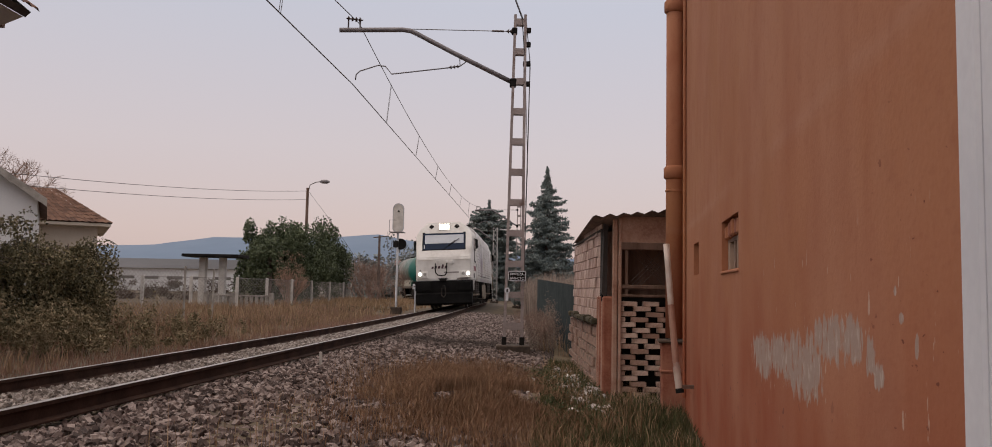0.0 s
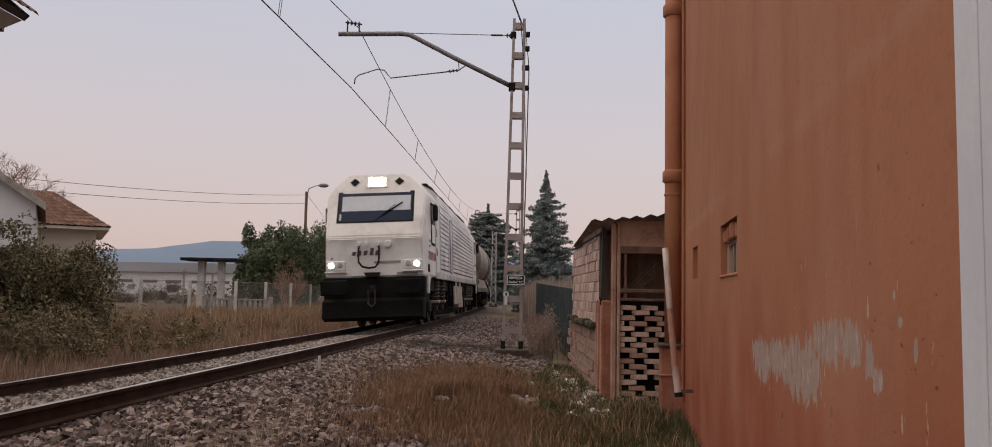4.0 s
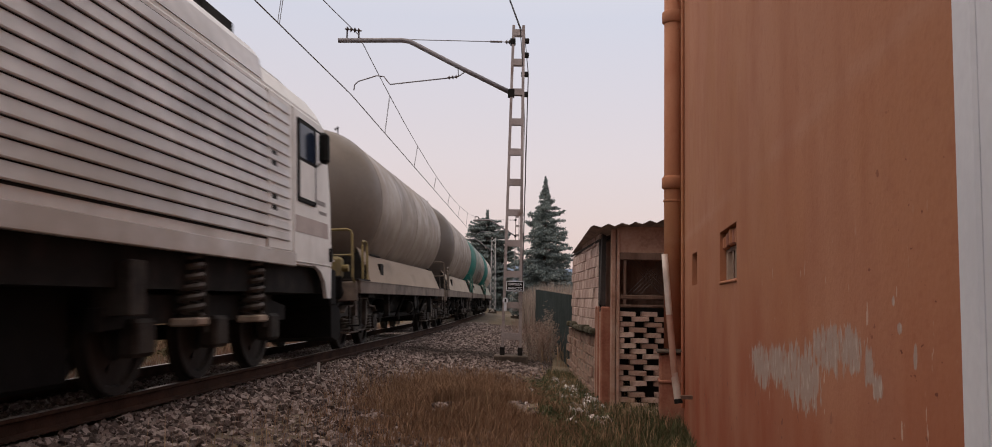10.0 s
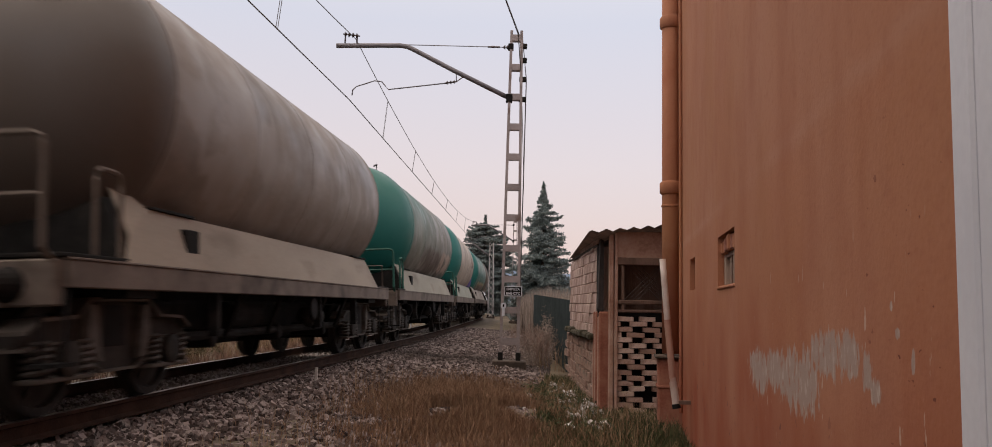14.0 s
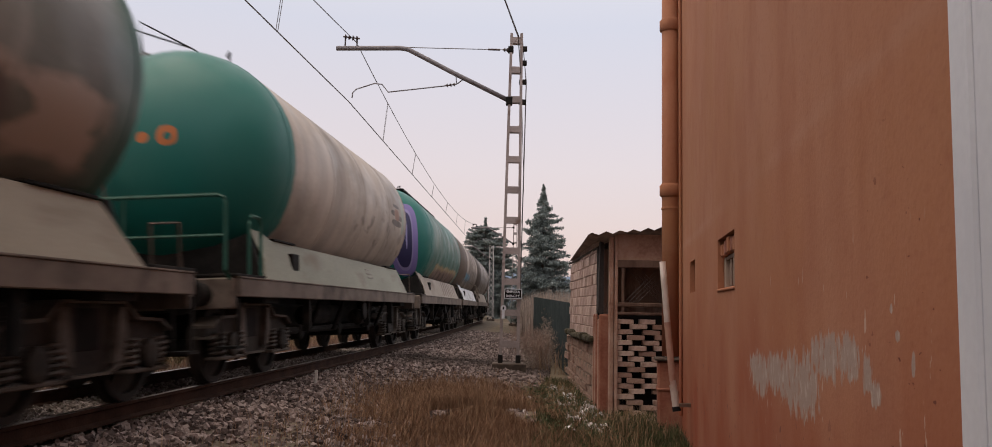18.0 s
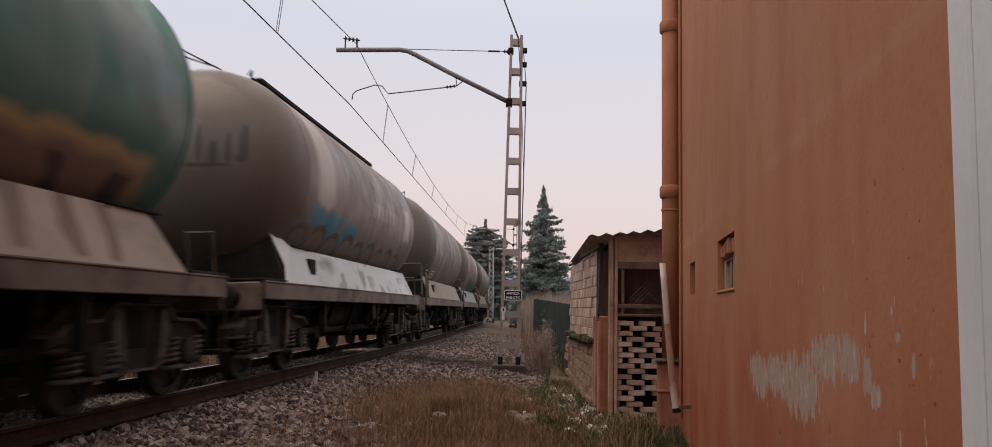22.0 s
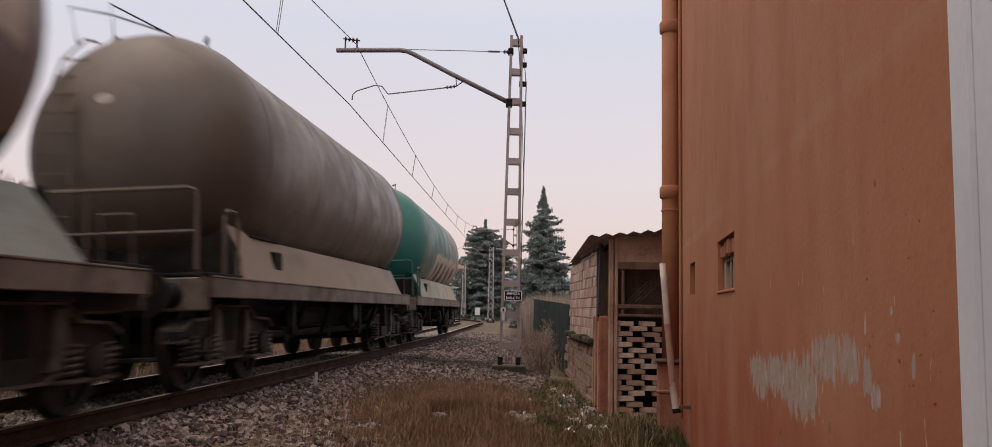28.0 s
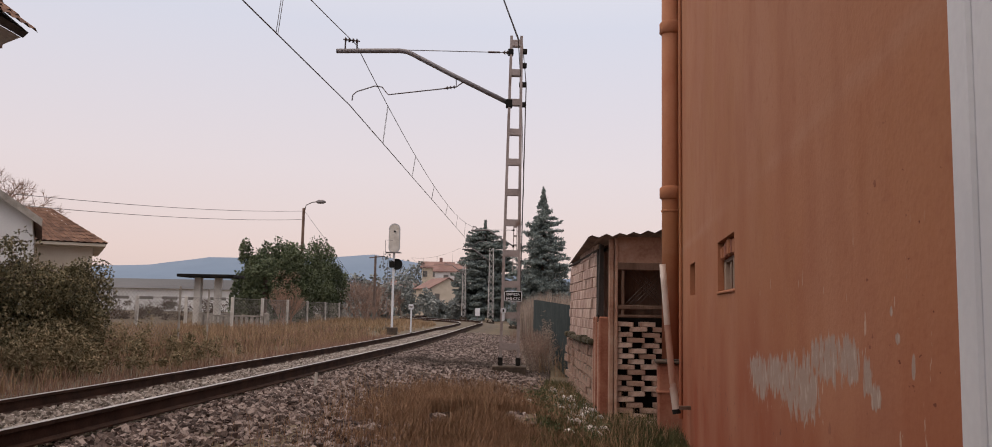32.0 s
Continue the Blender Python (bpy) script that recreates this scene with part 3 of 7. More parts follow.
    inner = [f for f in bm.faces if sum(1 for g in bm.faces if g is not f and (g.calc_center_median() - f.calc_center_median()).length < 1e-4)]
    bmesh.ops.delete(bm, geom=inner, context="FACES")
    part("wall", bm, plaster, house)
    part("back_wall", box(B(), 0.35, 6.0, length - 0.35, length, -0.9, top), plaster, house)
    part("near_wall", box(B(), -0.03, 6.0, -3.0, -2.605, -0.9, top), plaster, house)
    part("roof", prism(B(), [(-0.5, top), (6.4, top + 1.6), (6.4, top + 1.75), (-0.5, top + 0.15)], "y", -3.2, length + 0.4), ROOF_TILE, house)
    # near-black sheet behind both openings, coloured in place of the unlit room
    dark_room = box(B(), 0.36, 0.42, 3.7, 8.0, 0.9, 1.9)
    part("dark_room_sheet", dark_room, DARK, house)
    # the old window: brick arch, wooden frame
    win = part("window", box(B(), 0.062, 0.10, 4.62, 4.70, 1.205, 1.46), PALE_WOOD, house, "small old wooden window under a broken brick arch")
    for y0 in (3.975, 4.36, 4.90):
        part("window_post", box(B(), 0.050, 0.10, y0, y0 + 0.085, 1.205, 1.46, 0.006), PALE_WOOD, win)
    part("rail", box(B(), 0.055, 0.095, 4.06, 4.90, 1.43, 1.465), OLD_WOOD, win)
    part("pane", box(B(), 0.088, 0.096, 4.70, 4.90, 1.205, 1.43), PALE_CONCRETE, win, "pale dusty board behind the frame")
    part("pane", box(B(), 0.088, 0.096, 4.06, 4.62, 1.205, 1.43), GREY_GLASS, win)
    chip = random.Random(17)
    for k in range(9):
        part("arch_brick", box(B(), 0.012 + 0.02 * chip.random(), 0.12, 3.97 + k * 0.1133, 4.078 + k * 0.1133, 1.468 - 0.012 * chip.random(), 1.555 + 0.04 * math.sin((k + 0.5) / 9 * math.pi), 0.014), plaster if k % 3 else BLOCK_RED, win)
    part("sill", box(B(), -0.012, 0.12, 3.96, 5.0, 1.172, 1.197, 0.008), plaster, win)
    part("vent_sill", box(B(), 0.12, 0.3, 7.12, 7.74, 1.22, 1.25), OLD_WOOD, house)
    # white frame at the near end
    trim = part("white_pilaster", box(B(), -0.028, 0.3, -0.185, -0.07, -0.9, top - 0.1, 0.004), WHITE_PAINT, house, "white painted moulded pilaster")
    part("moulding", box(B(), -0.040, 0.3, -0.215, -0.187, -0.9, top - 0.1, 0.008), WHITE_PAINT, trim)
    part("moulding", box(B(), -0.033, 0.3, -0.30, -0.217, -0.9, top - 0.1, 0.008), WHITE_PAINT, trim)
    part("moulding", box(B(), -0.06, 0.3, -2.6, -0.303, -0.9, top - 0.1, 0.008), WHITE_PAINT, trim)
    # rain pipe at the far corner
    pipe = part("rain_pipe", lathe(B(), [(0.115, 0.42), (0.115, 2.60), (0.115, 7.3)], 16, "z", (-0.125, 9.33, 0)), plaster, house, "thick rain pipe painted orange", True)
    for z in (2.62, 4.9):
        part("collar", lathe(B(), [(0.118, z - 0.09), (0.145, z - 0.07), (0.145, z + 0.06), (0.118, z + 0.09)], 16, "z", (-0.125, 9.33, 0)), plaster, pipe, smooth=True)
    part("pipe_clip", lathe(B(), [(0.118, 2.36), (0.126, 2.365), (0.126, 2.385), (0.118, 2.39)], 16, "z", (-0.125, 9.33, 0)), plaster, pipe)
    base = part("pipe_base", box(B(), -0.30, 0.06, 9.1, 9.5, -0.8, 0.36, 0.02), BLOCK_RED, house, "plastered brick block under the rain pipe")
    part("cap", box(B(), -0.34, 0.06, 9.06, 9.52, 0.365, 0.40, 0.012), DARK_CONCRETE, base)
    part("ledge", box(B(), -0.315, 0.06, 9.085, 9.5, -0.02, 0.02, 0.01), BLOCK_RED, base)
    part("conduit", rod(B(), (-0.025, 8.9, -0.3), (-0.025, 8.9, 7.0), 0.022, 8), plaster, house)
    # the grey plastic pipe that leans on the corner
    lean = thing("leaning_pipe", "pale plastic pipe with a dark end leaning against the house corner", "pipe")
    part("tube", tube(B(), [(1.945, 9.85, 1.58), (1.963, 9.83, 1.30), (2.0, 9.8, 0.75), (2.037, 9.75, 0.25), (2.065, 9.7, -0.02)], 0.036, 12), PALE_PLASTIC, lean, smooth=True)
    # added sleeve, its colour paints the reddish-brown reflection on the pipe
    part("reflection_sleeve", rod(B(), (1.991, 9.806, 0.88), (2.039, 9.747, 0.22), 0.038, 12), REFLECTION_TINT, lean, "length of pipe tinted reddish-brown for a reflection")
    part("end_sleeve", rod(B(), (2.04, 9.73, 0.18), (2.07, 9.695, -0.08), 0.042, 12), PALE_PLASTIC, lean)
    part("end_ring", rod(B(), (2.067, 9.698, -0.06), (2.074, 9.69, -0.11), 0.047, 12), BLACK, lean)
    part("bracket", box(B(), 2.09, 2.32, 9.66, 9.72, -0.06, -0.02), OLD_WOOD, lean)


# ---- the old shed behind the house ----
def build_shed():
    shed = thing("shed", "ramshackle shed of adobe blocks with a corrugated roof", "shed")
    f, x0, x1, far = 12.4, 1.58, 2.75, 17.6
    part("side_wall", box(B(), x0 + 0.004, x0 + 0.25, 13.0, far, 0.52, 1.93), MORTAR, shed)
    rough_rng = random.Random(8)
    part("footing_core", box(B(), x0 + 0.02, x0 + 0.3, 13.3, far + 0.6, -0.7, 0.48), MORTAR, shed)
    z = -0.68
    while z < 0.46:
        h = rough_rng.uniform(0.13, 0.22)
        y0 = 13.3 - rough_rng.uniform(0.0, 0.2)
        while y0 < far + 0.5:
            w = rough_rng.uniform(0.22, 0.55)
            stone = part("footing_stone", box(B(), -0.07, 0.10, 0.012, w - 0.012, 0.01, min(h, 0.5 - z) - 0.008, 0.014), OLD_PLASTER, shed)
            stone.location = (x0 + 0.045 + rough_rng.uniform(-0.015, 0.018), max(y0, 13.28), z)
            stone.rotation_euler = (rough_rng.uniform(-0.06, 0.06), rough_rng.uniform(-0.05, 0.05), rough_rng.uniform(-0.06, 0.06))
            y0 += w
        z += h
    for k in range(9):
        y0 = f + 0.10 + k * 0.1
        d = rough_rng.uniform(-0.02, 0.03)
        part("wall_stub", box(B(), x0 - 0.05 + d, x0 + 0.16, y0, y0 + 0.098, -0.7, 0.93 + rough_rng.uniform(-0.06, 0.03), 0.02), PANEL if k % 3 else BLOCK_RED, shed)
    for k in range(14):
        y0 = 13.3 + k * 0.34
        part("ledge", box(B(), x0 - 0.12 + rough_rng.uniform(-0.03, 0.03), x0 + 0.1, y0, y0 + 0.33, 0.50, 0.57 + rough_rng.uniform(0, 0.05), 0.025), MOSS, shed)
    rng = random.Random(4)
    row_h, count, mesh = 0.165, 0, None
    for r in range(9):
        z = 0.57 + r * row_h
        y = 13.02 - (0.22 if r % 2 else 0)
        while y < far - 0.05:
            y0, y1 = max(y, 13.02), min(y + 0.43, far)
            if y1 - y0 > 0.1 and z < 1.78 + 0.02 * r - (y0 - 13) * 0.02:
                d = rng.uniform(-0.012, 0.012)
                if mesh is None or y1 - y0 < 0.42:
                    ob = part("block", box(B(), -0.03, 0.03, -(y1 - y0) / 2 + 0.004, (y1 - y0) / 2 - 0.004, -0.079, 0.079, 0.009), ADOBE, shed)
                    if y1 - y0 >= 0.42:
                        mesh = ob.data
                else:
                    ob = new("block", mesh)
                    ob.parent = shed
                ob.location = (x0 + 0.012 + d, (y0 + y1) / 2, z + row_h / 2)
                ob.rotation_euler = (rng.uniform(-0.02, 0.02), 0, rng.uniform(-0.03, 0.03))
            y += 0.44
    # corner post and front frame
    part("corner_post", box(B(), x0 + 0.09, x0 + 0.16, f, f + 0.10, -0.7, 2.08, 0.012), PANEL, shed)
    part("post", box(B(), x0 + 0.17, x0 + 0.215, f - 0.02, f + 0.08, -0.7, 2.1, 0.008), PANEL, shed)
    part("board", box(B(), x0 - 0.03, x0 + 0.02, f + 0.35, f + 0.55, 0.4, 1.95, 0.01), DARK, shed)
    part("rag", prism(B(), [(x0 - 0.05, 1.0), (x0 + 0.03, 0.9), (x0 + 0.03, 2.0), (x0 - 0.02, 2.02)], "y", f + 0.16, f + 0.33), DARK_CLOTH, shed)
    part("upper_panel", box(B(), x0 + 0.215, 2.62, f + 0.01, f + 0.05, 1.73, 2.12, 0.006), PANEL, shed, "weathered board panel under the roof")
    part("rail", box(B(), x0 + 0.2, 2.62, f - 0.02, f + 0.03, 1.63, 1.74, 0.01), OLD_WOOD, shed)
    part("rail", box(B(), x0 + 0.2, 2.62, f - 0.01, f + 0.06, 1.06, 1.12, 0.01), OLD_WOOD, shed)
    part("sill_board", box(B(), x0 + 0.2, 2.62, f - 0.01, f + 0.06, 0.94, 0.98, 0.01), OLD_WOOD, shed)
    part("post", box(B(), x0 + 0.27, x0 + 0.31, f, f + 0.03, 0.96, 1.65), OLD_WOOD, shed)
    net = B()
    lo_x, hi_x, lo_z, hi_z = x0 + 0.31, 2.62, 1.12, 1.63
    for k in range(-9, 22):
        for sgn in (1, -1):
            a = lo_x + k * 0.065
            ends = []
            for z in (lo_z, hi_z):
                ends.append((a if sgn > 0 else hi_x + lo_x - a) + sgn * (z - lo_z))
            (pa, za), (pb, zb) = (ends[0], lo_z), (ends[1], hi_z)
            if min(pa, pb) < lo_x or max(pa, pb) > hi_x:
                continue
            rod(net, (pa, f + 0.04, za), (pb, f + 0.04, zb), 0.003, 4)
    part("wire_netting", net, WIRE, shed)
    part("back_wall", box(B(), x0 + 0.25, 4.5, far - 0.2, far, -0.7, 2.0), MORTAR, shed)
    part("inner_wall", box(B(), 2.75, 2.9, f + 0.3, far, -0.7, 2.0), MORTAR, shed)
    part("inner_partition", box(B(), x0 + 0.26, 2.74, f + 0.75, f + 0.83, -0.59, 1.9), OLD_WOOD, shed)
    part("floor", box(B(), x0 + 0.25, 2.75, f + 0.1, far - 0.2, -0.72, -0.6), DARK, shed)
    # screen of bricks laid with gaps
    # near-black sheet: the shade seen through the gaps, put into its colour
    lattice = part("lattice_shade_sheet", box(B(), x0 + 0.22, 2.6, f + 0.22, f + 0.26, -0.7, 0.94), DARK, shed)
    brick = None
    for r in range(18):
        z = -0.47 + r * 0.0775
        for c in range(4):
            x = x0 + 0.02 + c * 0.365 + (0.18 if r % 2 else 0) + rng.uniform(-0.025, 0.025)
            lo, hi = max(x, x0 + 0.185), min(x + 0.24 + rng.uniform(-0.015, 0.015), 2.6)
            if hi - lo < 0.06 or (r, c) in ((8, 2), (3, 1)):
                continue
            ob = part("brick", box(B(), 0, hi - lo, -0.06, 0.06, -0.034, 0.034, 0.006), BRICK, shed)
            ob.location = (lo, f + 0.08 + rng.uniform(-0.014, 0.014), z)
            ob.rotation_euler = (0, rng.uniform(-0.035, 0.035), rng.uniform(-0.05, 0.05))
    part("rubble_foot", box(B(), x0 + 0.18, 2.6, f, f + 0.2, -0.8, -0.5, 0.03), OLD_PLASTER, shed)
    # corrugated sheets
    roof = B()
    nx, rows = 60, ((f - 0.22, 2.09, 0.0), (far + 0.3, 1.98, 0.0))
    for k in range(2):
        y, z, _ = rows[k]
        for i in range(nx + 1):
            x = 1.34 + 0.22 * k + i * (3.0 / nx)
            dz = 0.02 * math.sin(i * 2 * math.pi / 4) + 0.10 * (x - 1.34)
            roof.verts.new((x, y + 0.03 * math.sin(i), z + dz))
    roof.verts.ensure_lookup_table()
    for i in range(nx):
        roof.faces.new([roof.verts[j] for j in (i, i + 1, nx + 2 + i, nx + 1 + i)])
    bmesh.ops.solidify(roof, geom=roof.faces[:], thickness=0.008)
    part("roof_sheet", roof, FIBRE_CEMENT, shed, "corrugated fibre-cement roof sheets")
    slope = prism(B(), [(x0 - 0.02, 1.93), (x0 + 0.4, 2.12), (x0 + 0.4, 2.15), (x0 - 0.04, 1.96)], "y", f + 0.5, far + 0.2)
    part("eave_tiles", slope, DARK_TILE, shed)


# ---- catenary ----
def lattice_mast(name, x, y, z0, z1, label, wide=0.38, top=0.22, rungs=11, turn=0.0, laced=False):
    steel = LIGHT_STEEL if laced else MAST_PAINT
    mast = thing(name, label, "catenary mast", "catenary masts", m=pose(x, y, 0, 0, 0, turn))
    for sx in (-1, 1):
        leg = B()
        cut = [(-0.03, -0.067), (0.03, -0.067), (0.03, -0.053), (0.007, -0.053), (0.007, 0.053), (0.03, 0.053), (0.03, 0.067), (-0.03, 0.067), (-0.03, 0.053), (-0.007, 0.053), (-0.007, -0.053), (-0.03, -0.053)]
        lo = [leg.verts.new((sx * wide / 2 + p, q, z0)) for p, q in cut]
        hi = [leg.verts.new((sx * top / 2 + p, q, z1)) for p, q in cut]
        for i in range(12):
            leg.faces.new((lo[i], lo[(i + 1) % 12], hi[(i + 1) % 12], hi[i]))
        leg.faces.new(hi)
        part("leg", leg, steel, mast)
    for k in range(rungs if laced else 0):
        za, zb = (z0 + (z1 - z0) * (k + d) / rungs for d in (0.0, 1.0))
        wa, wb = (wide + (top - wide) * (k + d) / rungs for d in (0.0, 1.0))
        for sx in (-1, 1):
            part("lacing_bar", bar(B(), (-sx * wa / 2, 0.05 * sx, za), (sx * wb / 2, 0.05 * sx, zb), 0.035, 0.035), steel, mast)
    for k in range(0 if laced else rungs):
        t = (k + 0.75) / rungs
        z, w = z0 + (z1 - z0) * t, wide + (top - wide) * t
        part("batten_plate", box(B(), -w / 2 + 0.02, w / 2 - 0.02, -0.075, -0.062, z - 0.07, z + 0.07), MAST_PAINT, mast)
        part("batten_plate", box(B(), -w / 2 + 0.02, w / 2 - 0.02, 0.062, 0.075, z - 0.07, z + 0.07), MAST_PAINT, mast)
    part("footing", box(B(), -0.36, 0.36, -0.3, 0.3, z0 - 0.4, z0 + 0.10, 0.02), DARK_CONCRETE, mast)
    for sx in (-1, 1):
        part("shoe", box(B(), sx * wide / 2 - 0.05, sx * wide / 2 + 0.05, -0.1, 0.1, z0 + 0.095, z0 + 0.27), DARK, mast)
    return mast


def insulator(bm, p, q, discs=3, r=0.055):
    p, q = Vector(p), Vector(q)
    rod(bm, p, q, 0.016, 6)
    d = (q - p).normalized()
    for i in range(discs):
        c = p.lerp(q, (i + 0.7) / (discs + 0.4))
        rod(bm, c - d * 0.018, c + d * 0.018, r, 10, r * 0.5)


def cantilever(mast, mx, my, reach_x, far_y=0.0):
    """The bent top tube, its stay, and the arm that holds the contact wire; the mast's own space."""
    s = reach_x / 3.97
    part("top_tube", tube(B(), [(-0.14, 0, 5.55), (-1.40 * s, 0, 6.15), (-2.30 * s, 0, 6.60), (-2.42 * s, 0, 6.65), (-2.58 * s, 0, 6.67), (-3.98 * s, 0, 6.63)], 0.052, 10), GALV, mast, "bent galvanised cantilever tube", True)
    part("tie_rod", rod(B(), (-0.1, 0, 6.69), (-2.42 * s, 0, 6.69), 0.009, 6), WIRE, mast)
    ins = B()
    insulator(ins, (-0.1, 0, 6.69), (-0.30, 0, 6.69))
    rod(ins, (-0.36, 0, 6.69), (-0.62, 0, 6.69), 0.022, 6)
    part("stay_insulator", ins, INSULATOR, mast)
    top_ins = B()
    for dx in (-0.13, 0.13):
        bar(top_ins, (-3.66 * s + dx, 0, 6.66), (-3.66 * s + dx, 0, 6.88), 0.03, 0.03)
    insulator(top_ins, (-3.84 * s, 0, 6.90), (-3.47 * s, 0, 6.86), 4, 0.06)
    part("messenger_insulator", top_ins, INSULATOR, mast)
    part("register_tube", tube(B(), [(-1.42 * s, 0, 5.86), (-2.80 * s, 0, 5.67), (-2.94 * s, 0, 5.84), (-3.1 * s, 0, 5.86), (-3.50 * s, 0, 5.72), (-3.58 * s, 0, 5.64), (-3.59 * s, 0, 5.52)], 0.014, 8), GALV, mast, "", True)
    reg = B()
    insulator(reg, (-1.30 * s, 0, 5.885), (-1.56 * s, 0, 5.845), 3, 0.045)
    rod(reg, (-1.30 * s, 0, 5.885), (-1.10 * s, 0, 6.04), 0.012, 6)
    rod(reg, (-1.30 * s, 0, 5.885), (-1.32 * s, 0, 6.13), 0.010, 6)
    part("register_insulator", reg, INSULATOR, mast)
    part("hinge", box(B(), -0.2, -0.06, -0.09, 0.09, 5.45, 5.62, 0.01), DARK, mast)
    part("hinge", box(B(), -0.18, -0.06, -0.08, 0.08, 6.63, 6.76, 0.01), DARK, mast)


def build_catenary():
    mast = lattice_mast("catenary_mast", 0.335, 18.3, -0.26, 7.06, "pale steel lattice mast carrying the overhead line", turn=0)
    mast.rotation_euler = (0, radians(0.35), 0)
    cantilever(mast, 0.335, 18.3, 3.97)
    for z in (6.72, 5.52, 6.4, 5.97):
        part("clamp", box(B(), 0.08, 0.24, -0.06, 0.06, z - 0.05, z + 0.05, 0.01), DARK, mast)
    part("down_lead", tube(B(), [(0.13, 0.1, 7.0), (0.24, 0.1, 6.0), (0.22, 0.1, 3.0), (0.20, 0.1, 0.0)], 0.012, 6), WIRE, mast)
    plate = part("sign_plate", box(B(), -0.14, 0.24, -0.16, -0.145, 1.20, 1.42, 0.004), BLACK, mast, "black enamel sign with white frame and lettering")
    frame_bm = B()
    for q in ((-0.138, 0.238, 1.402, 1.417), (-0.138, 0.238, 1.203, 1.218), (-0.138, -0.122, 1.203, 1.417), (0.222, 0.238, 1.203, 1.417)):
        box(frame_bm, q[0], q[1], -0.164, -0.1605, q[2], q[3])
    part("sign_border", frame_bm, WHITE_PAINT, plate)
    for text, z in (("EMPIEZA", 1.328), ("BAB-CTC", 1.238)):
        cu = bpy.data.curves.new("sign_text", "FONT")
        cu.body, cu.size, cu.extrude, cu.offset = text, 0.074, 0.001, 0.0012
        cu.align_x = "CENTER"
        ob = new("sign_text", cu)
        cu.materials.append(WHITE_PAINT)
        ob.parent = plate
        ob.matrix_basis = pose(0.05, -0.166, z, 90, 0, 0)
    tag = part("key_plate", box(lathe(B(), [(0.062, -0.006), (0.062, 0.006)], 16, "y", (-0.15, -0.16, 1.00)), -0.18, -0.12, -0.166, -0.154, 0.78, 0.96), WHITE_PAINT, mast, "white round-headed marker plate")
    part("number_bar", box(B(), -0.165, -0.135, -0.17, -0.167, 0.97, 1.03), BLACK, tag)
    # masts farther down the line
    for s, u, label in ((52, 3.3, "lattice mast half hidden behind the nearer one"), (-36, 4.2, "lattice mast of the overhead line")):
        p = on_line(s, u)
        a = math.degrees(float(np.interp(s, LINE_S, LINE_H)))
        far = lattice_mast("catenary_mast", p.x, p.y, -0.2, 7.1, label, turn=-a)
        cantilever(far, 0, 0, u - 0.15)
    for x, y, z, turn, label in ((-0.36, 80, -0.2, 8, "distant lattice mast with its arm over the bend"), (-4.0, 110, -0.1, 25, "farther pale lattice mast beyond the bend")):
        far = lattice_mast("catenary_mast", x, y, z, 6.85, label, 0.5, 0.34, 14, turn, True)
        cantilever(far, 0, 0, 2.8)
    # wires from support to support
    pts = [(-36, 0.1, 0.2), (10.35, 0.32, 0.43), (52, 0.25, 0.32), (70, 0.3, 0.35), (92, 0.2, 0.2), (116, 0.2, 0.2), (140, 0.1, 0.1), (190, 0, 0)]
    wires = thing("overhead_line", "contact wire hung by droppers from a messenger wire", "overhead line", kind="structure")
    contact, carrier = B(), B()
    for (s0, u0, c0), (s1, u1, c1) in zip(pts, pts[1:]):
        n = 24
        low0, low1, high0, high1 = on_line(s0, u0), on_line(s1, u1), on_line(s0, c0), on_line(s1, c1)

        def at(f):
            p, q = low0.lerp(low1, f), high0.lerp(high1, f)
            sag = 0.95 * 4 * f * (1 - f) * min(1, (s1 - s0) / 45)
            return (p.x, p.y, 5.52), (q.x, q.y, 6.90 - sag)
        ends = [at(i / n) for i in range(n + 1)]
        tube(contact, [e[0] for e in ends], 0.012, 5)
        tube(carrier, [e[1] for e in ends], 0.010, 5)
        if s0 > 110:
            continue
        reach = 4.35 if s1 > 11 else 4.95
        while reach < s1 - s0 - 3:
            lo, hi = at(reach / (s1 - s0) if s1 > 11 else 1 - reach / (s1 - s0))
            for d in (0.0, 0.11):
                part("dropper", bar(B(), (lo[0], lo[1] + d, lo[2]), (hi[0], hi[1] + d, hi[2]), 0.009, 0.009), WIRE, wires)
            reach += 5.9
    part("contact_wire", contact, WIRE, wires)
    part("messenger_wire", carrier, WIRE, wires)
    feed = B()
    tube(feed, [(0.45, 18.4, 6.98), (0.08, 16.1, 7.05), (-0.9, 10, 7.2), (-2.6, 0, 7.4)], 0.012, 5)
    tube(feed, [(0.50, 18.4, 6.0), (0.40, 17.6, 6.75), (0.06, 15.9, 7.0), (-0.92, 10, 7.2), (-2.62, 0, 7.4)], 0.010, 5)
    tube(feed, [(0.50, 18.4, 6.0), (1.1, 34, 5.8), (1.5, 50, 6.0)], 0.010, 5)
    part("feeder_wire", feed, WIRE, wires)


# ---- the train: each vehicle's x points to the camera's side, y to its rear, z up from the rails ----
def wheelset(parent, y, r):
    axle = part("wheelset", rod(B(), (-0.95, 0, 0), (0.95, 0, 0), 0.075, 10), DARK, parent)
    axle.location = (0, y, r)
    for sx in (-1, 1):
        w = lathe(B(), [(0.12, sx * 0.80), (0.14, sx * 0.81), (r * 0.80, sx * 0.835), (r * 0.82, sx * 0.80), (r + 0.028, sx * 0.80), (r + 0.028, sx * 0.825), (r, sx * 0.84), (r - 0.006, sx * 0.935), (r * 0.84, sx * 0.935), (r * 0.80, sx * 0.89), (0.2, sx * 0.91), (0.16, sx * 0.95)], 28, "x")
        for k in range(3):
            a = 2 * math.pi * k / 3
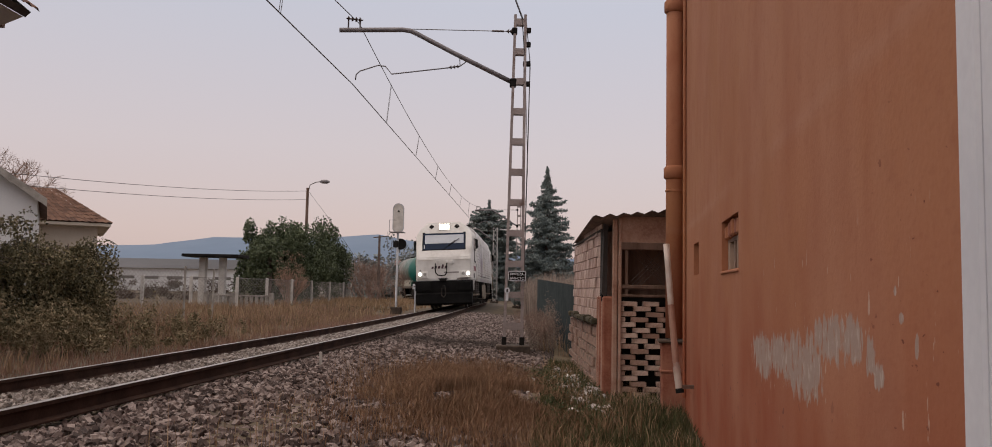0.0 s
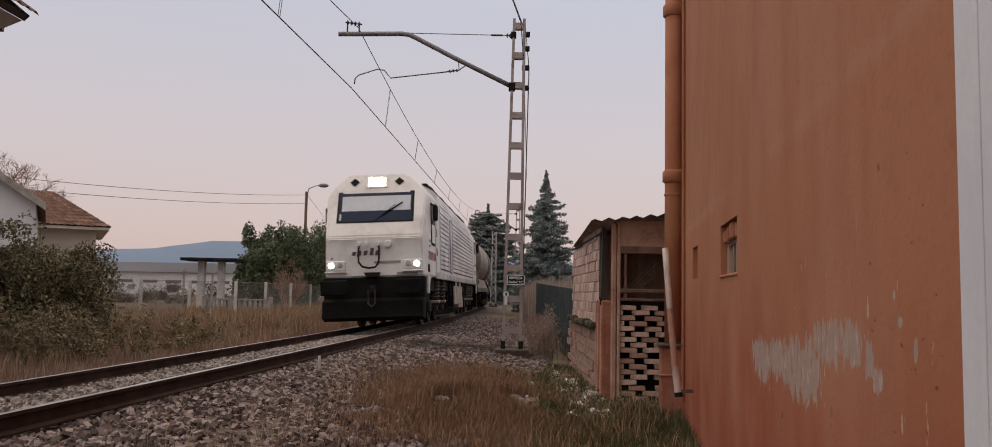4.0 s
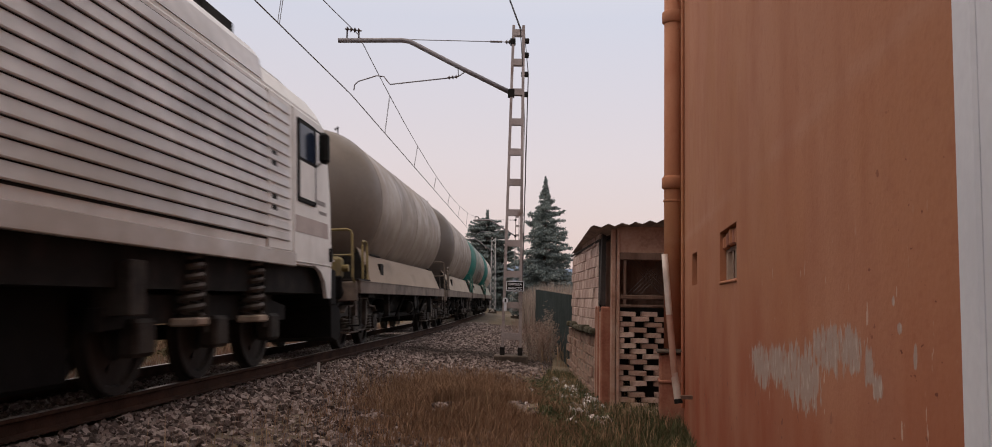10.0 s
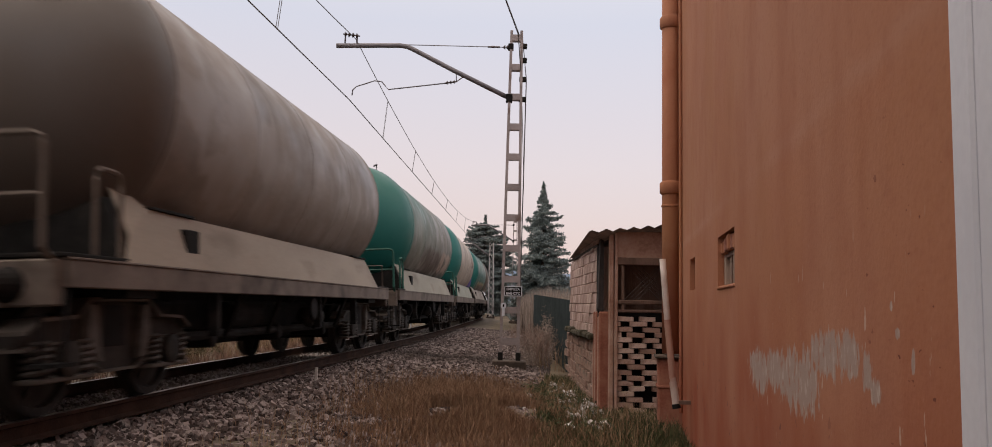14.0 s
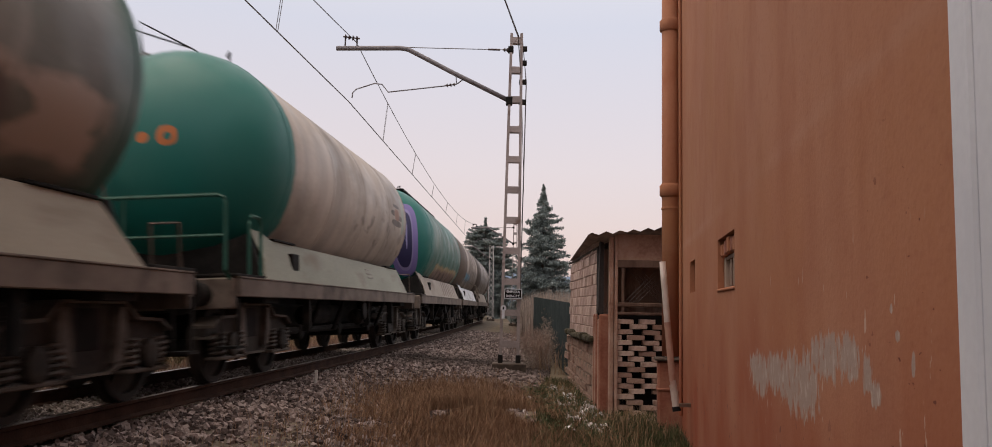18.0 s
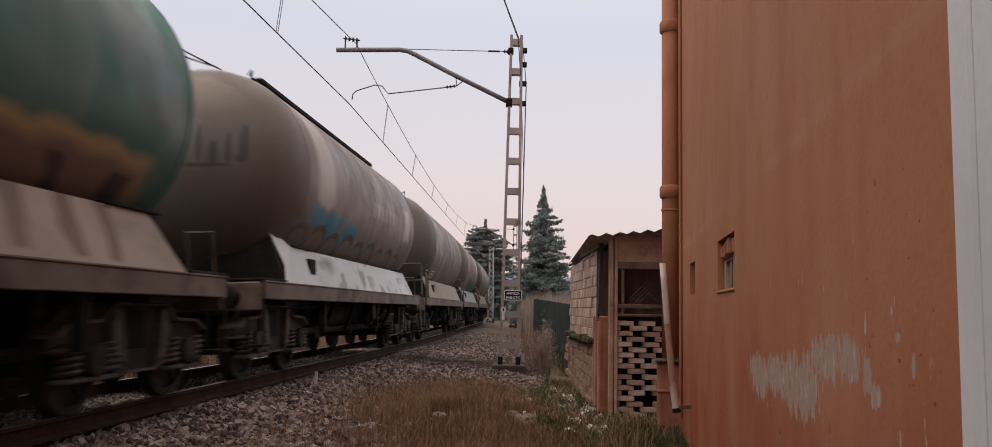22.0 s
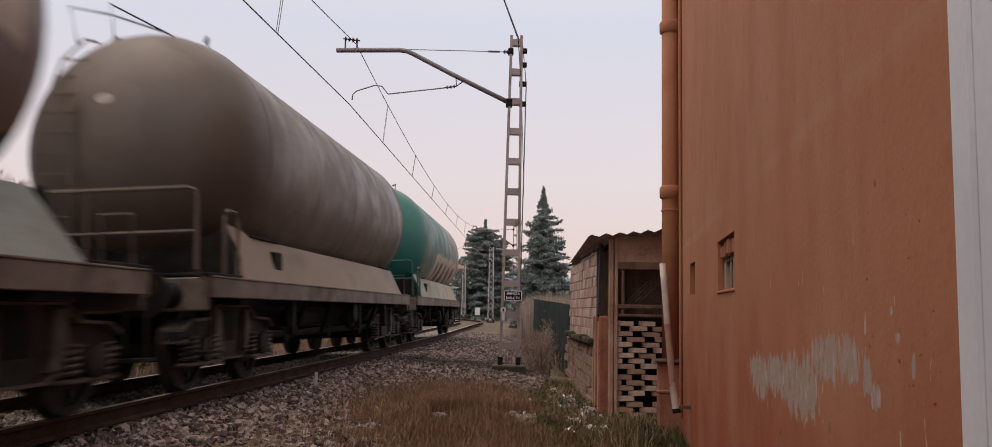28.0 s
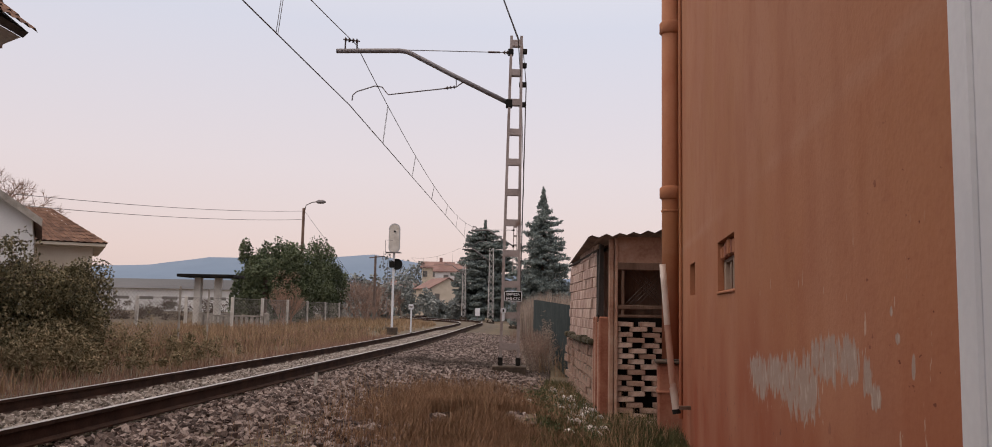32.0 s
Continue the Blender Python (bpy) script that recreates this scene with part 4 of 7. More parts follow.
            rod(w, (sx * 0.90, 0.29 * math.cos(a), 0.29 * math.sin(a)), (sx * 0.925, 0.29 * math.cos(a), 0.29 * math.sin(a)), 0.035, 8)
        part("wheel", w, WHEEL, axle)
    return axle


def coil(bm, x, y, z0, z1, r=0.09, wire=0.02, turns=6):
    pts = [(x + r * math.cos(2 * math.pi * turns * i / (turns * 10)), y + r * math.sin(2 * math.pi * turns * i / (turns * 10)), z0 + (z1 - z0) * i / (turns * 10)) for i in range(turns * 10 + 1)]
    return tube(bm, pts, wire, 5)


def freight_bogie(wagon, y):
    """Cast bogie: deep side frames outside the wheels, axle boxes between pairs of coil springs."""
    for sx in (-1, 1):
        x = sx * 1.0
        top = [(y - 1.42, 0.66), (y - 1.22, 0.76), (y - 0.72, 0.78), (y - 0.50, 0.93), (y + 0.50, 0.93), (y + 0.72, 0.78), (y + 1.22, 0.76), (y + 1.42, 0.66)]
        foot = [(y + 1.42, 0.56), (y + 1.20, 0.60), (y + 0.62, 0.60), (y + 0.46, 0.40), (y + 0.30, 0.33), (y - 0.30, 0.33), (y - 0.46, 0.40), (y - 0.62, 0.60), (y - 1.20, 0.60), (y - 1.42, 0.56)]
        frame_ob = part("bogie_side_frame", prism(B(), top + foot, "x", x - 0.045, x + 0.045), BOGIE, wagon)
        part("frame_flange", prism(B(), [(p, q + 0.002) for p, q in top] + [(p, q + 0.032) for p, q in top[::-1]], "x", x - 0.13, x + 0.13), FLANGE, frame_ob)
        part("frame_flange", prism(B(), [(p, q - 0.002) for p, q in foot[::-1]] + [(p, q - 0.026) for p, q in foot], "x", x - 0.11, x + 0.11), FLANGE, frame_ob)
        for dy in (-0.9, 0.9):
            bx = box(B(), x - 0.1, x + 0.12, y + dy - 0.17, y + dy + 0.17, 0.34, 0.60, 0.03)
            lathe(bx, [(0.135, x + sx * 0.10), (0.145, x + sx * 0.15), (0.145, x + sx * 0.19), (0.09, x + sx * 0.205)], 14, "x", (0, y + dy, 0.46))
            part("axle_box", bx, BOGIE, frame_ob)
            part("box_wing", box(B(), *sorted((x - sx * 0.02, x + sx * 0.17)), y + dy - 0.40, y + dy + 0.40, 0.285, 0.325, 0.01), FLANGE, frame_ob)
            for e in (-0.29, 0.29):
                part("spring", coil(B(), x + sx * 0.075, y + dy + e, 0.325, 0.60, 0.092, 0.022, 5), SPRING, frame_ob)
        for d in (-1, 1):
            rib = prism(B(), [(y + d * 0.55, 0.62), (y + d * 0.50, 0.90), (y + d * 0.42, 0.90), (y + d * 0.33, 0.40), (y + d * 0.42, 0.42)], "x", *sorted((x + sx * 0.046, x + sx * 0.125)))
            part("frame_rib", rib, FLANGE, frame_ob)
            part("brake_hanger", rod(B(), (x, y + d * 0.45, 0.55), (x, y + d * 0.38, 0.25), 0.03), DARK, frame_ob)
        part("side_bearer", box(B(), *sorted((x - sx * 0.1, x + sx * 0.14)), y - 0.2, y + 0.2, 0.964, 1.02, 0.01), BOGIE, frame_ob)
    part("bolster", box(B(), -1.05, 1.05, y - 0.22, y + 0.22, 0.5, 0.92, 0.03), DARK, wagon)
    for d in (-0.39, 0.39):
        part("brake_beam", box(B(), -0.85, 0.85, y + d - 0.03, y + d + 0.03, 0.3, 0.4), DARK, wagon)


def hand_rail(pts, r=0.02):
    return tube(B(), pts, r, 6)


def wagon_template():
    w = thing("cement_wagon", "cement wagon", "freight wagon", "wagons of the train")
    part("sole_bar", box(box(B(), 1.34, 1.42, 0.62, 12.62, 1.02, 1.235, 0.008), 1.30, 1.43, 0.62, 12.62, 1.235, 1.255, 0.004), SILL, w)
    part("sole_bar", box(box(B(), -1.42, -1.34, 0.62, 12.62, 1.02, 1.235, 0.008), -1.43, -1.30, 0.62, 12.62, 1.235, 1.255, 0.004), SILL, w)
    part("underframe", box(box(box(B(), -0.3, 0.3, 0.7, 12.5, 0.86, 1.2), -1.34, 1.34, 1.6, 2.2, 0.95, 1.22), -1.34, 1.34, 11.0, 11.6, 0.95, 1.22), DARK, w)
    for y0, y1 in ((0.55, 1.55), (11.75, 12.68)):
        part("platform", box(B(), -1.4, 1.4, y0, y1, 1.257, 1.29, 0.006), DARK, w)
    for y0, y1, d in ((0.52, 0.66, -1), (12.58, 12.72, 1)):
        beam = part("headstock", box(B(), -1.36, 1.36, y0, y1, 0.88, 1.24, 0.015), SILL, w)
        for x in (-0.98, 0.98):
            f = y0 if d < 0 else y1
            buf = lathe(B(), [(0.14, f + d * 0.0), (0.12, f + d * 0.05), (0.10, f + d * 0.30), (0.09, f + d * 0.46), (0.23, f + d * 0.47), (0.23, f + d * 0.50)], 16, "y", (x, 0, 1.05))
            part("buffer", buf, DARK, beam)
        f = y0 if d < 0 else y1
        part("coupling_hook", box(B(), -0.05, 0.05, min(f, f + d * 0.32), max(f, f + d * 0.32), 0.97, 1.13, 0.02), DARK, beam)
        part("step", box(box(box(B(), 1.16, 1.42, f - 0.14 - 0.1 * d, f + 0.14 - 0.1 * d, 0.42, 0.45), 1.18, 1.2, f - 0.02 - 0.1 * d, f + 0.02 - 0.1 * d, 0.45, 1.0), 1.38, 1.4, f - 0.02 - 0.1 * d, f + 0.02 - 0.1 * d, 0.45, 1.0), DARK, beam)
    for x in (-1.15, 1.15):
        part("end_rail", tube(B(), [(x - 0.15, 12.55, 1.28), (x - 0.15, 12.5, 1.75), (x + 0.15, 12.5, 1.75), (x + 0.15, 12.55, 1.28)], 0.02, 6), RAILING, w)
    # discharge gear, brake gear and boxes between the bogies
    for y in (4.3, 6.65, 9.0):
        part("discharge_cone", lathe(B(), [(0.62, 1.2), (0.16, 0.62), (0.16, 0.45)], 14, "z", (0, y, 0)), DARK, w)
        valve = part("discharge_valve", box(B(), -0.3, 0.3, y - 0.12, y + 0.12, 0.40, 0.55, 0.02), DARK, w)
        part("valve_outlet", lathe(B(), [(0.12, 0.31), (0.12, 1.0), (0.09, 1.02)], 12, "x", (0, y, 0.52)), DARK, valve)
    part("air_pipe", rod(B(), (0.95, 3.2, 0.55), (0.95, 10.0, 0.55), 0.055, 8), DARK, w)
    # added dark box blocks the view to the bright far side
    part("under_filler", box(B(), -0.45, 0.45, 3.3, 9.9, 0.40, 0.98, 0.05), DARK, w)
    for y in (4.4, 5.9, 8.1, 9.4):
        part("hanger", bar(B(), (1.30, y, 1.05), (1.05, y + 0.12, 0.52), 0.05, 0.05), DARK, w)
    part("brake_cylinder", lathe(B(), [(0.04, 7.9), (0.16, 7.95), (0.16, 8.5), (0.04, 8.55)], 14, "y", (1.0, 0, 0.72)), BOGIE, w)
    part("air_tank", lathe(B(), [(0.05, 4.9), (0.17, 4.95), (0.17, 6.0), (0.05, 6.05)], 14, "y", (0.85, 0, 0.78)), DARK, w)
    part("brake_wheel", lathe(B(), [(0.16, 1.30), (0.18, 1.31), (0.18, 1.34), (0.16, 1.35)], 14, "x", (0, 7.3, 0.85)), DARK, w)
    for y in (3.6, 7.6, 9.9):
        part("bracket", box(B(), 1.25, 1.36, y - 0.04, y + 0.04, 0.55, 1.02), DARK, w)
    # roof walk and hatches
    for y in (4.3, 6.7, 9.1):
        part("hatch", lathe(B(), [(0.30, 4.40), (0.30, 4.57), (0.22, 4.61)], 16, "z", (0, y, 0)), DARK, w)
    # ladder up the front dome, with its guard at the top
    climb = [(0, 1.10, 1.30), (0, 1.02, 2.4), (0, 1.14, 3.3), (0, 1.50, 4.0), (0, 2.0, 4.42), (0, 2.3, 4.48)]
    ladder = part("front_ladder", tube(B(), [(-0.85, q[1] - 0.06, q[2]) for q in climb], 0.018, 6), RAILING, w)
    part("ladder_stile", tube(B(), [(-0.45, q[1] - 0.06, q[2]) for q in climb], 0.018, 6), RAILING, ladder)
    for k in range(11):
        z = 1.5 + k * 0.25
        y = float(np.interp(z, [q[2] for q in climb], [q[1] for q in climb])) - 0.06
        part("rung", rod(B(), (-0.85, y, z), (-0.45, y, z), 0.012, 5), RAILING, ladder)
    part("top_guard", tube(B(), [(-0.85, 1.75, 4.30), (-0.9, 1.65, 4.75), (-0.5, 1.9, 4.72), (0.0, 2.4, 4.62)], 0.012, 6), DARK, w)
    part("top_guard", tube(B(), [(-0.45, 1.9, 4.42), (-0.45, 1.8, 4.82), (0.05, 2.5, 4.60)], 0.012, 6), DARK, w)
    part("lifting_eye", tube(B(), [(0.55, 2.45, 4.34), (0.58, 2.38, 4.52), (0.48, 2.52, 4.50)], 0.02, 6), DARK, w)
    freight_bogie(w, 1.95)
    freight_bogie(w, 11.3)
    for y in (1.05, 2.85, 10.4, 12.2):
        wheelset(w, y, 0.46)
    return w


def front_rails(w, paint):
    """Guard rail across the front platform, a lower rail, and a hand loop on each side."""
    corner = [(1.32, 0.57, 1.20), (1.32, 0.40, 1.32), (1.32, 0.40, 2.10), (1.30, 0.40, 2.16), (1.23, 0.40, 2.19)]
    part("handrail", hand_rail(corner + [(-x, y, z) for x, y, z in corner[::-1]], 0.026), paint, w)
    part("lower_rail", hand_rail([(1.31, 0.40, 1.72), (-1.31, 0.40, 1.72)], 0.022), paint, w)
    part("rail_post", hand_rail([(0.10, 0.40, 1.29), (0.10, 0.40, 2.18)], 0.022), paint, w)
    for sx in (-1, 1):
        loop = [(1.45, 1.28), (1.45, 1.92), (1.42, 1.99), (1.36, 2.02), (1.14, 2.02), (1.08, 1.99), (1.05, 1.92), (1.05, 1.28)]
        part("handrail", hand_rail([(sx * 1.36, y, z) for y, z in loop], 0.024), paint, w)


TANK_R, TANK_Z = 1.54, 2.92


def add_tank(w, shell, skirt, yc1=11.18, marks=""):
    prof, yc0 = [], 2.12
    for i in range(9):
        a = i / 8 * math.pi / 2
        prof.append((max(0.01, TANK_R * math.sin(a) ** 0.95), yc0 - 1.08 * math.cos(a)))
    for y in np.arange(2.7, 11.0, 0.6):
        prof.append((TANK_R, float(y)))
    for i in range(9):
        a = (8 - i) / 8 * math.pi / 2
        prof.append((max(0.01, TANK_R * math.sin(a) ** 0.95), yc1 + 0.68 * math.cos(a)))
    tank = part("tank", lathe(B(), prof, 48, "y", (0, 0, TANK_Z)), shell, w, smooth=True)
    for y, up in ((2.14, 0.006), (4.4, 0.003), (6.65, 0.003), (8.9, 0.003), (yc1 - 0.02, 0.006)):
        part("weld_band", lathe(B(), [(TANK_R - 0.01, y - 0.025), (TANK_R + up, y - 0.018), (TANK_R + up, y + 0.018), (TANK_R - 0.01, y + 0.025)], 48, "y", (0, 0, TANK_Z)), shell, tank, smooth=True)
    for sx in (-1, 1):
        outline = [(1.5, 1.255), (11.6, 1.255), (11.38, 1.50), (11.1, 1.80), (2.15, 1.80), (1.92, 2.02), (1.78, 2.30), (1.72, 2.30), (1.76, 1.9), (1.68, 1.5)]
        sk = B()
        vs = []
        for d in (0.0, 0.02):
            vs.append([sk.verts.new((sx * (1.405 - 0.30 * max(0, z - 1.255) / 0.6 * (0.6 if z < 1.9 else 0.9) - d), y, z)) for y, z in outline])
        n = len(outline)
        sk.faces.new(vs[0])
        sk.faces.new(vs[1][::-1])
        for i in range(n):
            sk.faces.new((vs[0][i], vs[0][(i + 1) % n], vs[1][(i + 1) % n], vs[1][i]))
        bmesh.ops.triangulate(sk, faces=[f for f in sk.faces if len(f.verts) > 4])
        bmesh.ops.recalc_face_normals(sk, faces=sk.faces[:])
        plate = part("saddle_plate", sk, skirt, w)
        # thin dark bars draw the gap line at the barrel's lower edge
        for y0, y1 in ((2.2, 3.15), (yc1 - 1.1, yc1 - 0.1)):
            part("dark_edge_bar", box(B(), *sorted((sx * 1.06, sx * 1.275)), y0, y1, 1.803, 1.83, 0.004), DARK, plate)
        # solid dark box stands in for the shaded inspection hole
        part("hole_shade_box", box(B(), sx * 1.30 - 0.04, sx * 1.30 + 0.055, 2.78, 3.08, 1.38, 1.66, 0.01), DARK, plate)
    for y in (1.6, 11.4):
        part("end_saddle", prism(B(), [(-1.35, 1.257), (1.35, 1.257), (1.15, 1.85), (0.7, 1.70), (0, 1.60), (-0.7, 1.70), (-1.15, 1.85)], "y", y - 0.05, y + 0.05), DARK, w)
    if marks == "skirt":
        for k in range(3):
            part("marking_bar", bar(B(), (1.345 - 0.024 * k, 7.55, 1.50 + 0.075 * k), (1.345 - 0.024 * k, 8.05 - 0.08 * k, 1.50 + 0.075 * k), 0.004, 0.03), MARK_PALE, plate)
    if marks == "tank":
        for k in range(3):
            z = 1.92 + 0.085 * k
            x = math.sqrt(TANK_R ** 2 - (TANK_Z - z) ** 2) + 0.004
            for j in range(5):
                part("marking_bar", bar(B(), (x, 2.8 + j * 0.19, z), (x, 2.93 + j * 0.19 + 0.03 * ((j + k) % 2), z), 0.006, 0.024), MARK_PALE, tank)
    return tank


# ---- the locomotive ----
def build_loco():
    loco = thing("locomotive", "white diesel freight locomotive with lit headlights and louvred sides", "locomotive")
    end = 21.75
    pts = []
    for sx in (-1, 1):
        for ya, sgn in ((0.0, 1), (end, -1)):
            for x, y, z in ((1.32, 0.05, 1.40), (1.42, 0.40, 1.40), (1.31, 0.05, 2.52), (1.42, 0.46, 2.55), (1.38, 0.58, 3.62), (1.42, 0.95, 3.66), (1.22, 0.68, 3.93), (0.83, 0.80, 4.31), (0.83, 1.4, 4.34), (1.26, 1.2, 3.95)):
                pts.append((sx * x, ya + sgn * y, z))
    bm = B()
    for q in pts:
        bm.verts.new(q)
    bmesh.ops.convex_hull(bm, input=bm.verts[:])
    bmesh.ops.dissolve_limit(bm, angle_limit=radians(3), verts=bm.verts[:], edges=bm.edges[:])
    bmesh.ops.bevel(bm, geom=bm.edges[:], offset=0.035, segments=2, affect="EDGES")
    body = part("body_shell", bm, LOCO_WHITE, loco, "dusty white painted body shell")
    # the sides
    for sx in (-1, 1):
        x = sx * 1.42
        for y0, y1 in ((3.60, 6.55), (7.74, 19.15)) if sx > 0 else ((2.7, 13.8), (15.2, 18.15)):
            # black sheet over the shell, the gaps' shade put into colour
            part("louvre_backing", box(B(), *sorted((x - sx * 0.02, x + sx * 0.006)), y0, y1, 1.66, 3.58), BLACK, loco)
            for k in range(13):
                z = 1.68 + k * 0.146
                slat = prism(B(), [(x + sx * 0.008, z + 0.006), (x + sx * 0.030, z + 0.004), (x + sx * 0.036, z + 0.018), (x + sx * 0.014, z + 0.137), (x + sx * 0.008, z + 0.137)], "y", y0 + 0.03, y1 - 0.03)
                part("louvre_slat", slat, LOCO_SIDE, loco)
        for y0, y1 in ((2.40, 3.42), (end - 3.42, end - 2.40)):
            door = part("cab_door", box(B(), *sorted((x, x + sx * 0.018)), y0 + 0.06, y1 - 0.04, 1.56, 3.58, 0.006), LOCO_WHITE, loco)
            for yy in (y0, y1):
                part("door_post", box(B(), *sorted((x, x + sx * 0.03)), yy - 0.035, yy + 0.035, 1.52, 3.62, 0.01), LOCO_WHITE, loco)
            # flat black plates paint the shade of the handle recesses
            for z in (2.05, 2.62):
                part("recess_shade_plate", box(B(), *sorted((x + sx * 0.0185, x + sx * 0.024)), y0 + 0.12, y0 + 0.30, z, z + 0.22), BLACK, door)
        for y0, y1 in ((1.30, 2.18), (end - 2.18, end - 1.30)):
            win = part("cab_side_window", box(B(), *sorted((x, x + sx * 0.02)), y0, y1, 2.30, 3.52, 0.02), BLACK, loco, "side window with dark rubber frame")
            part("pane", box(B(), *sorted((x + sx * 0.021, x + sx * 0.025)), y0 + 0.07, y1 - 0.07, 2.95, 3.45), CAB_GLASS, win)
            part("lower_panel", box(B(), *sorted((x + sx * 0.021, x + sx * 0.025)), y0 + 0.07, y1 - 0.07, 2.37, 2.90), LOCO_WHITE, win)
            mid = y0 - 0.02 if y0 < 5 else y1 + 0.02
            mir = part("mirror", box(B(), *sorted((x + sx * 0.06, x + sx * 0.20)), mid - 0.05, mid + 0.16, 2.98, 3.46, 0.045), BLACK, loco, "black rear-view mirror")
            part("mirror_arm", rod(rod(B(), (x, mid, 3.5), (x + sx * 0.13, mid + 0.05, 3.42), 0.015, 6), (x, mid, 2.92), (x + sx * 0.13, mid + 0.05, 3.02), 0.015, 6), BLACK, mir)
        part("middle_door", box(B(), *sorted((x, x + sx * 0.025)), 6.80, 7.55, 1.62, 3.50, 0.05), LOCO_SIDE, loco)
        part("body_sill", box(B(), *sorted((x - sx * 0.05, x + sx * 0.022)), 2.3, end - 2.3, 1.36, 1.56, 0.01), LOCO_SIDE, loco)
        for ya, sgn in ((0.0, 1), (end, -1)):
            sk = prism(B(), [(ya + sgn * 0.42, 1.41), (ya + sgn * 0.46, 0.92), (ya + sgn * 0.68, 0.92), (ya + sgn * 0.80, 1.18), (ya + sgn * 1.02, 1.33), (ya + sgn * 1.35, 1.41)], "x", *sorted((x - sx * 0.06, x)))
            part("skirt_plate", sk, LOCO_WHITE, loco)
            part("stripe", box(B(), *sorted((x + sx * 0.001, x + sx * 0.006)), *sorted((ya + sgn * 0.62, ya + sgn * 2.34)), 1.86, 2.10), STRIPE if sgn > 0 else STRIPE_FADED, loco, "faded magenta stripe" if sgn > 0 else "almost worn-off stripe")
            part("side_mark", box(box(B(), *sorted((x + sx * 0.001, x + sx * 0.005)), *sorted((ya + sgn * 0.75, ya + sgn * 1.22)), 2.36, 2.43), *sorted((x + sx * 0.001, x + sx * 0.005)), *sorted((ya + sgn * 0.7, ya + sgn * 1.1)), 2.22, 2.27), MARK_GREY, loco)
            part("lamp_bracket", box(B(), *sorted((x, x + sx * 0.04)), *sorted((ya + sgn * 0.44, ya + sgn * 0.55)), 1.50, 1.72, 0.01), DARK, loco)
        for y0, y1, dark in ((3.55, 18.2, False), (12.62, 15.6, True)):
            hood = prism(B(), [(sx * 1.41, 3.70), (sx * 1.36, 3.98), (sx * 1.25, 4.13), (sx * 0.85, 4.37), (sx * 0.82, 4.20), (sx * 1.2, 3.80)] if not dark else [(sx * 1.26, 4.135), (sx * 0.86, 4.375), (sx * 0.90, 4.43), (sx * 1.30, 4.175)], "y", y0, y1)
            part("roof_grille" if dark else "roof_panel", hood, DARK if dark else LOCO_SIDE, loco, "dark radiator grille along the roof edge" if dark else "")
        # equipment and tanks between the bogies
        part("fuel_tank", box(box(B(), *sorted((sx * 0.3, sx * 1.40)), 8.65, 12.06, 0.51, 1.20, 0.02), *sorted((sx * 0.3, sx * 1.36)), 8.65, 12.06, 1.215, 1.36, 0.01), TANK_BEIGE, loco, "beige fuel tank and battery box")
        part("equipment_box", box(B(), *sorted((sx * 0.9, sx * 1.36)), 10.8, 12.76, 0.36, 0.74, 0.02), TANK_BEIGE, loco)
        part("equipment_box", box(B(), *sorted((sx * 1.0, sx * 1.36)), 15.0, 15.3, 0.75, 1.25, 0.01), BOGIE, loco)
        for y in (8.66, 10.3, 12.0):
            part("tank_bracket", box(B(), *sorted((sx * 1.36, sx * 1.415)), y, y + 0.06, 1.19, 1.37), DARK, loco)
        part("equipment_box", box(B(), *sorted((sx * 0.9, sx * 1.36)), 7.5, 7.75, 0.85, 1.30, 0.01), DARK, loco)
        part("sand_pipe", rod(B(), (sx * 1.2, 8.2, 1.3), (sx * 1.1, 8.1, 0.35), 0.05), DARK, loco)
    part("underframe", box(B(), -1.25, 1.25, 0.4, end - 0.4, 1.0, 1.40), DARK, loco)
    # added black box hides the bright far bank and gives a dark underside
    part("belly_filler", box(B(), -0.95, 0.95, 6.95, 14.8, 0.17, 1.05, 0.04), NEAR_BLACK, loco)
    # added dark plate covers the tank's front face to keep it dark
    part("tank_front_mask", box(B(), 0.3, 1.36, 8.44, 8.63, 0.42, 1.36, 0.02), DARK, loco)
    for k in range(14):
        for sx in (-1, 1):
            part("roof_rib", box(B(), *sorted((sx * 0.90, sx * 1.06)), 3.6 + k * 1.04, 4.58 + k * 1.04, 4.25, 4.39 + 0.02 * ((k * 5) % 3), 0.01), DARK, loco)
    part("exhaust", box(B(), -0.5, 0.5, 13.2, 15.2, 4.34, 4.47, 0.04), DARK, loco)
    part("roof_box", box(B(), -0.84, 0.84, 3.6, 18.1, 4.18, 4.40, 0.03), DARK, loco)
    for ya, sgn in ((0.0, 1), (end, -1)):
        loco_face(loco, ya, sgn)
    for yb in (4.35, 17.4):
        for sx in (-1, 1):
            fr = part("bogie_frame", prism(B(), [(yb - 2.5, 0.62), (yb - 2.5, 0.82), (yb - 1.6, 0.95), (yb + 1.6, 0.95), (yb + 2.5, 0.82), (yb + 2.5, 0.62), (yb + 1.4, 0.66), (yb - 1.4, 0.66)], "x", *sorted((sx * 1.0, sx * 1.12))), DARK, loco)
            for dy in (-1.8, 0.0, 1.8):
                part("axle_box", box(B(), *sorted((sx * 1.0, sx * 1.22)), yb + dy - 0.2, yb + dy + 0.2, 0.36, 0.72, 0.04), BOGIE, fr)
            for dy in (-0.95, 0.85):
                sp = part("suspension_spring", coil(B(), sx * 1.24, yb + dy, 0.72, 1.36, 0.13, 0.034, 6), SPRING, fr, "coil spring")
                part("spring_seat", box(B(), *sorted((sx * 1.10, sx * 1.40)), yb + dy - 0.16, yb + dy + 0.16, 0.62, 0.71, 0.02), TANK_BEIGE, sp)
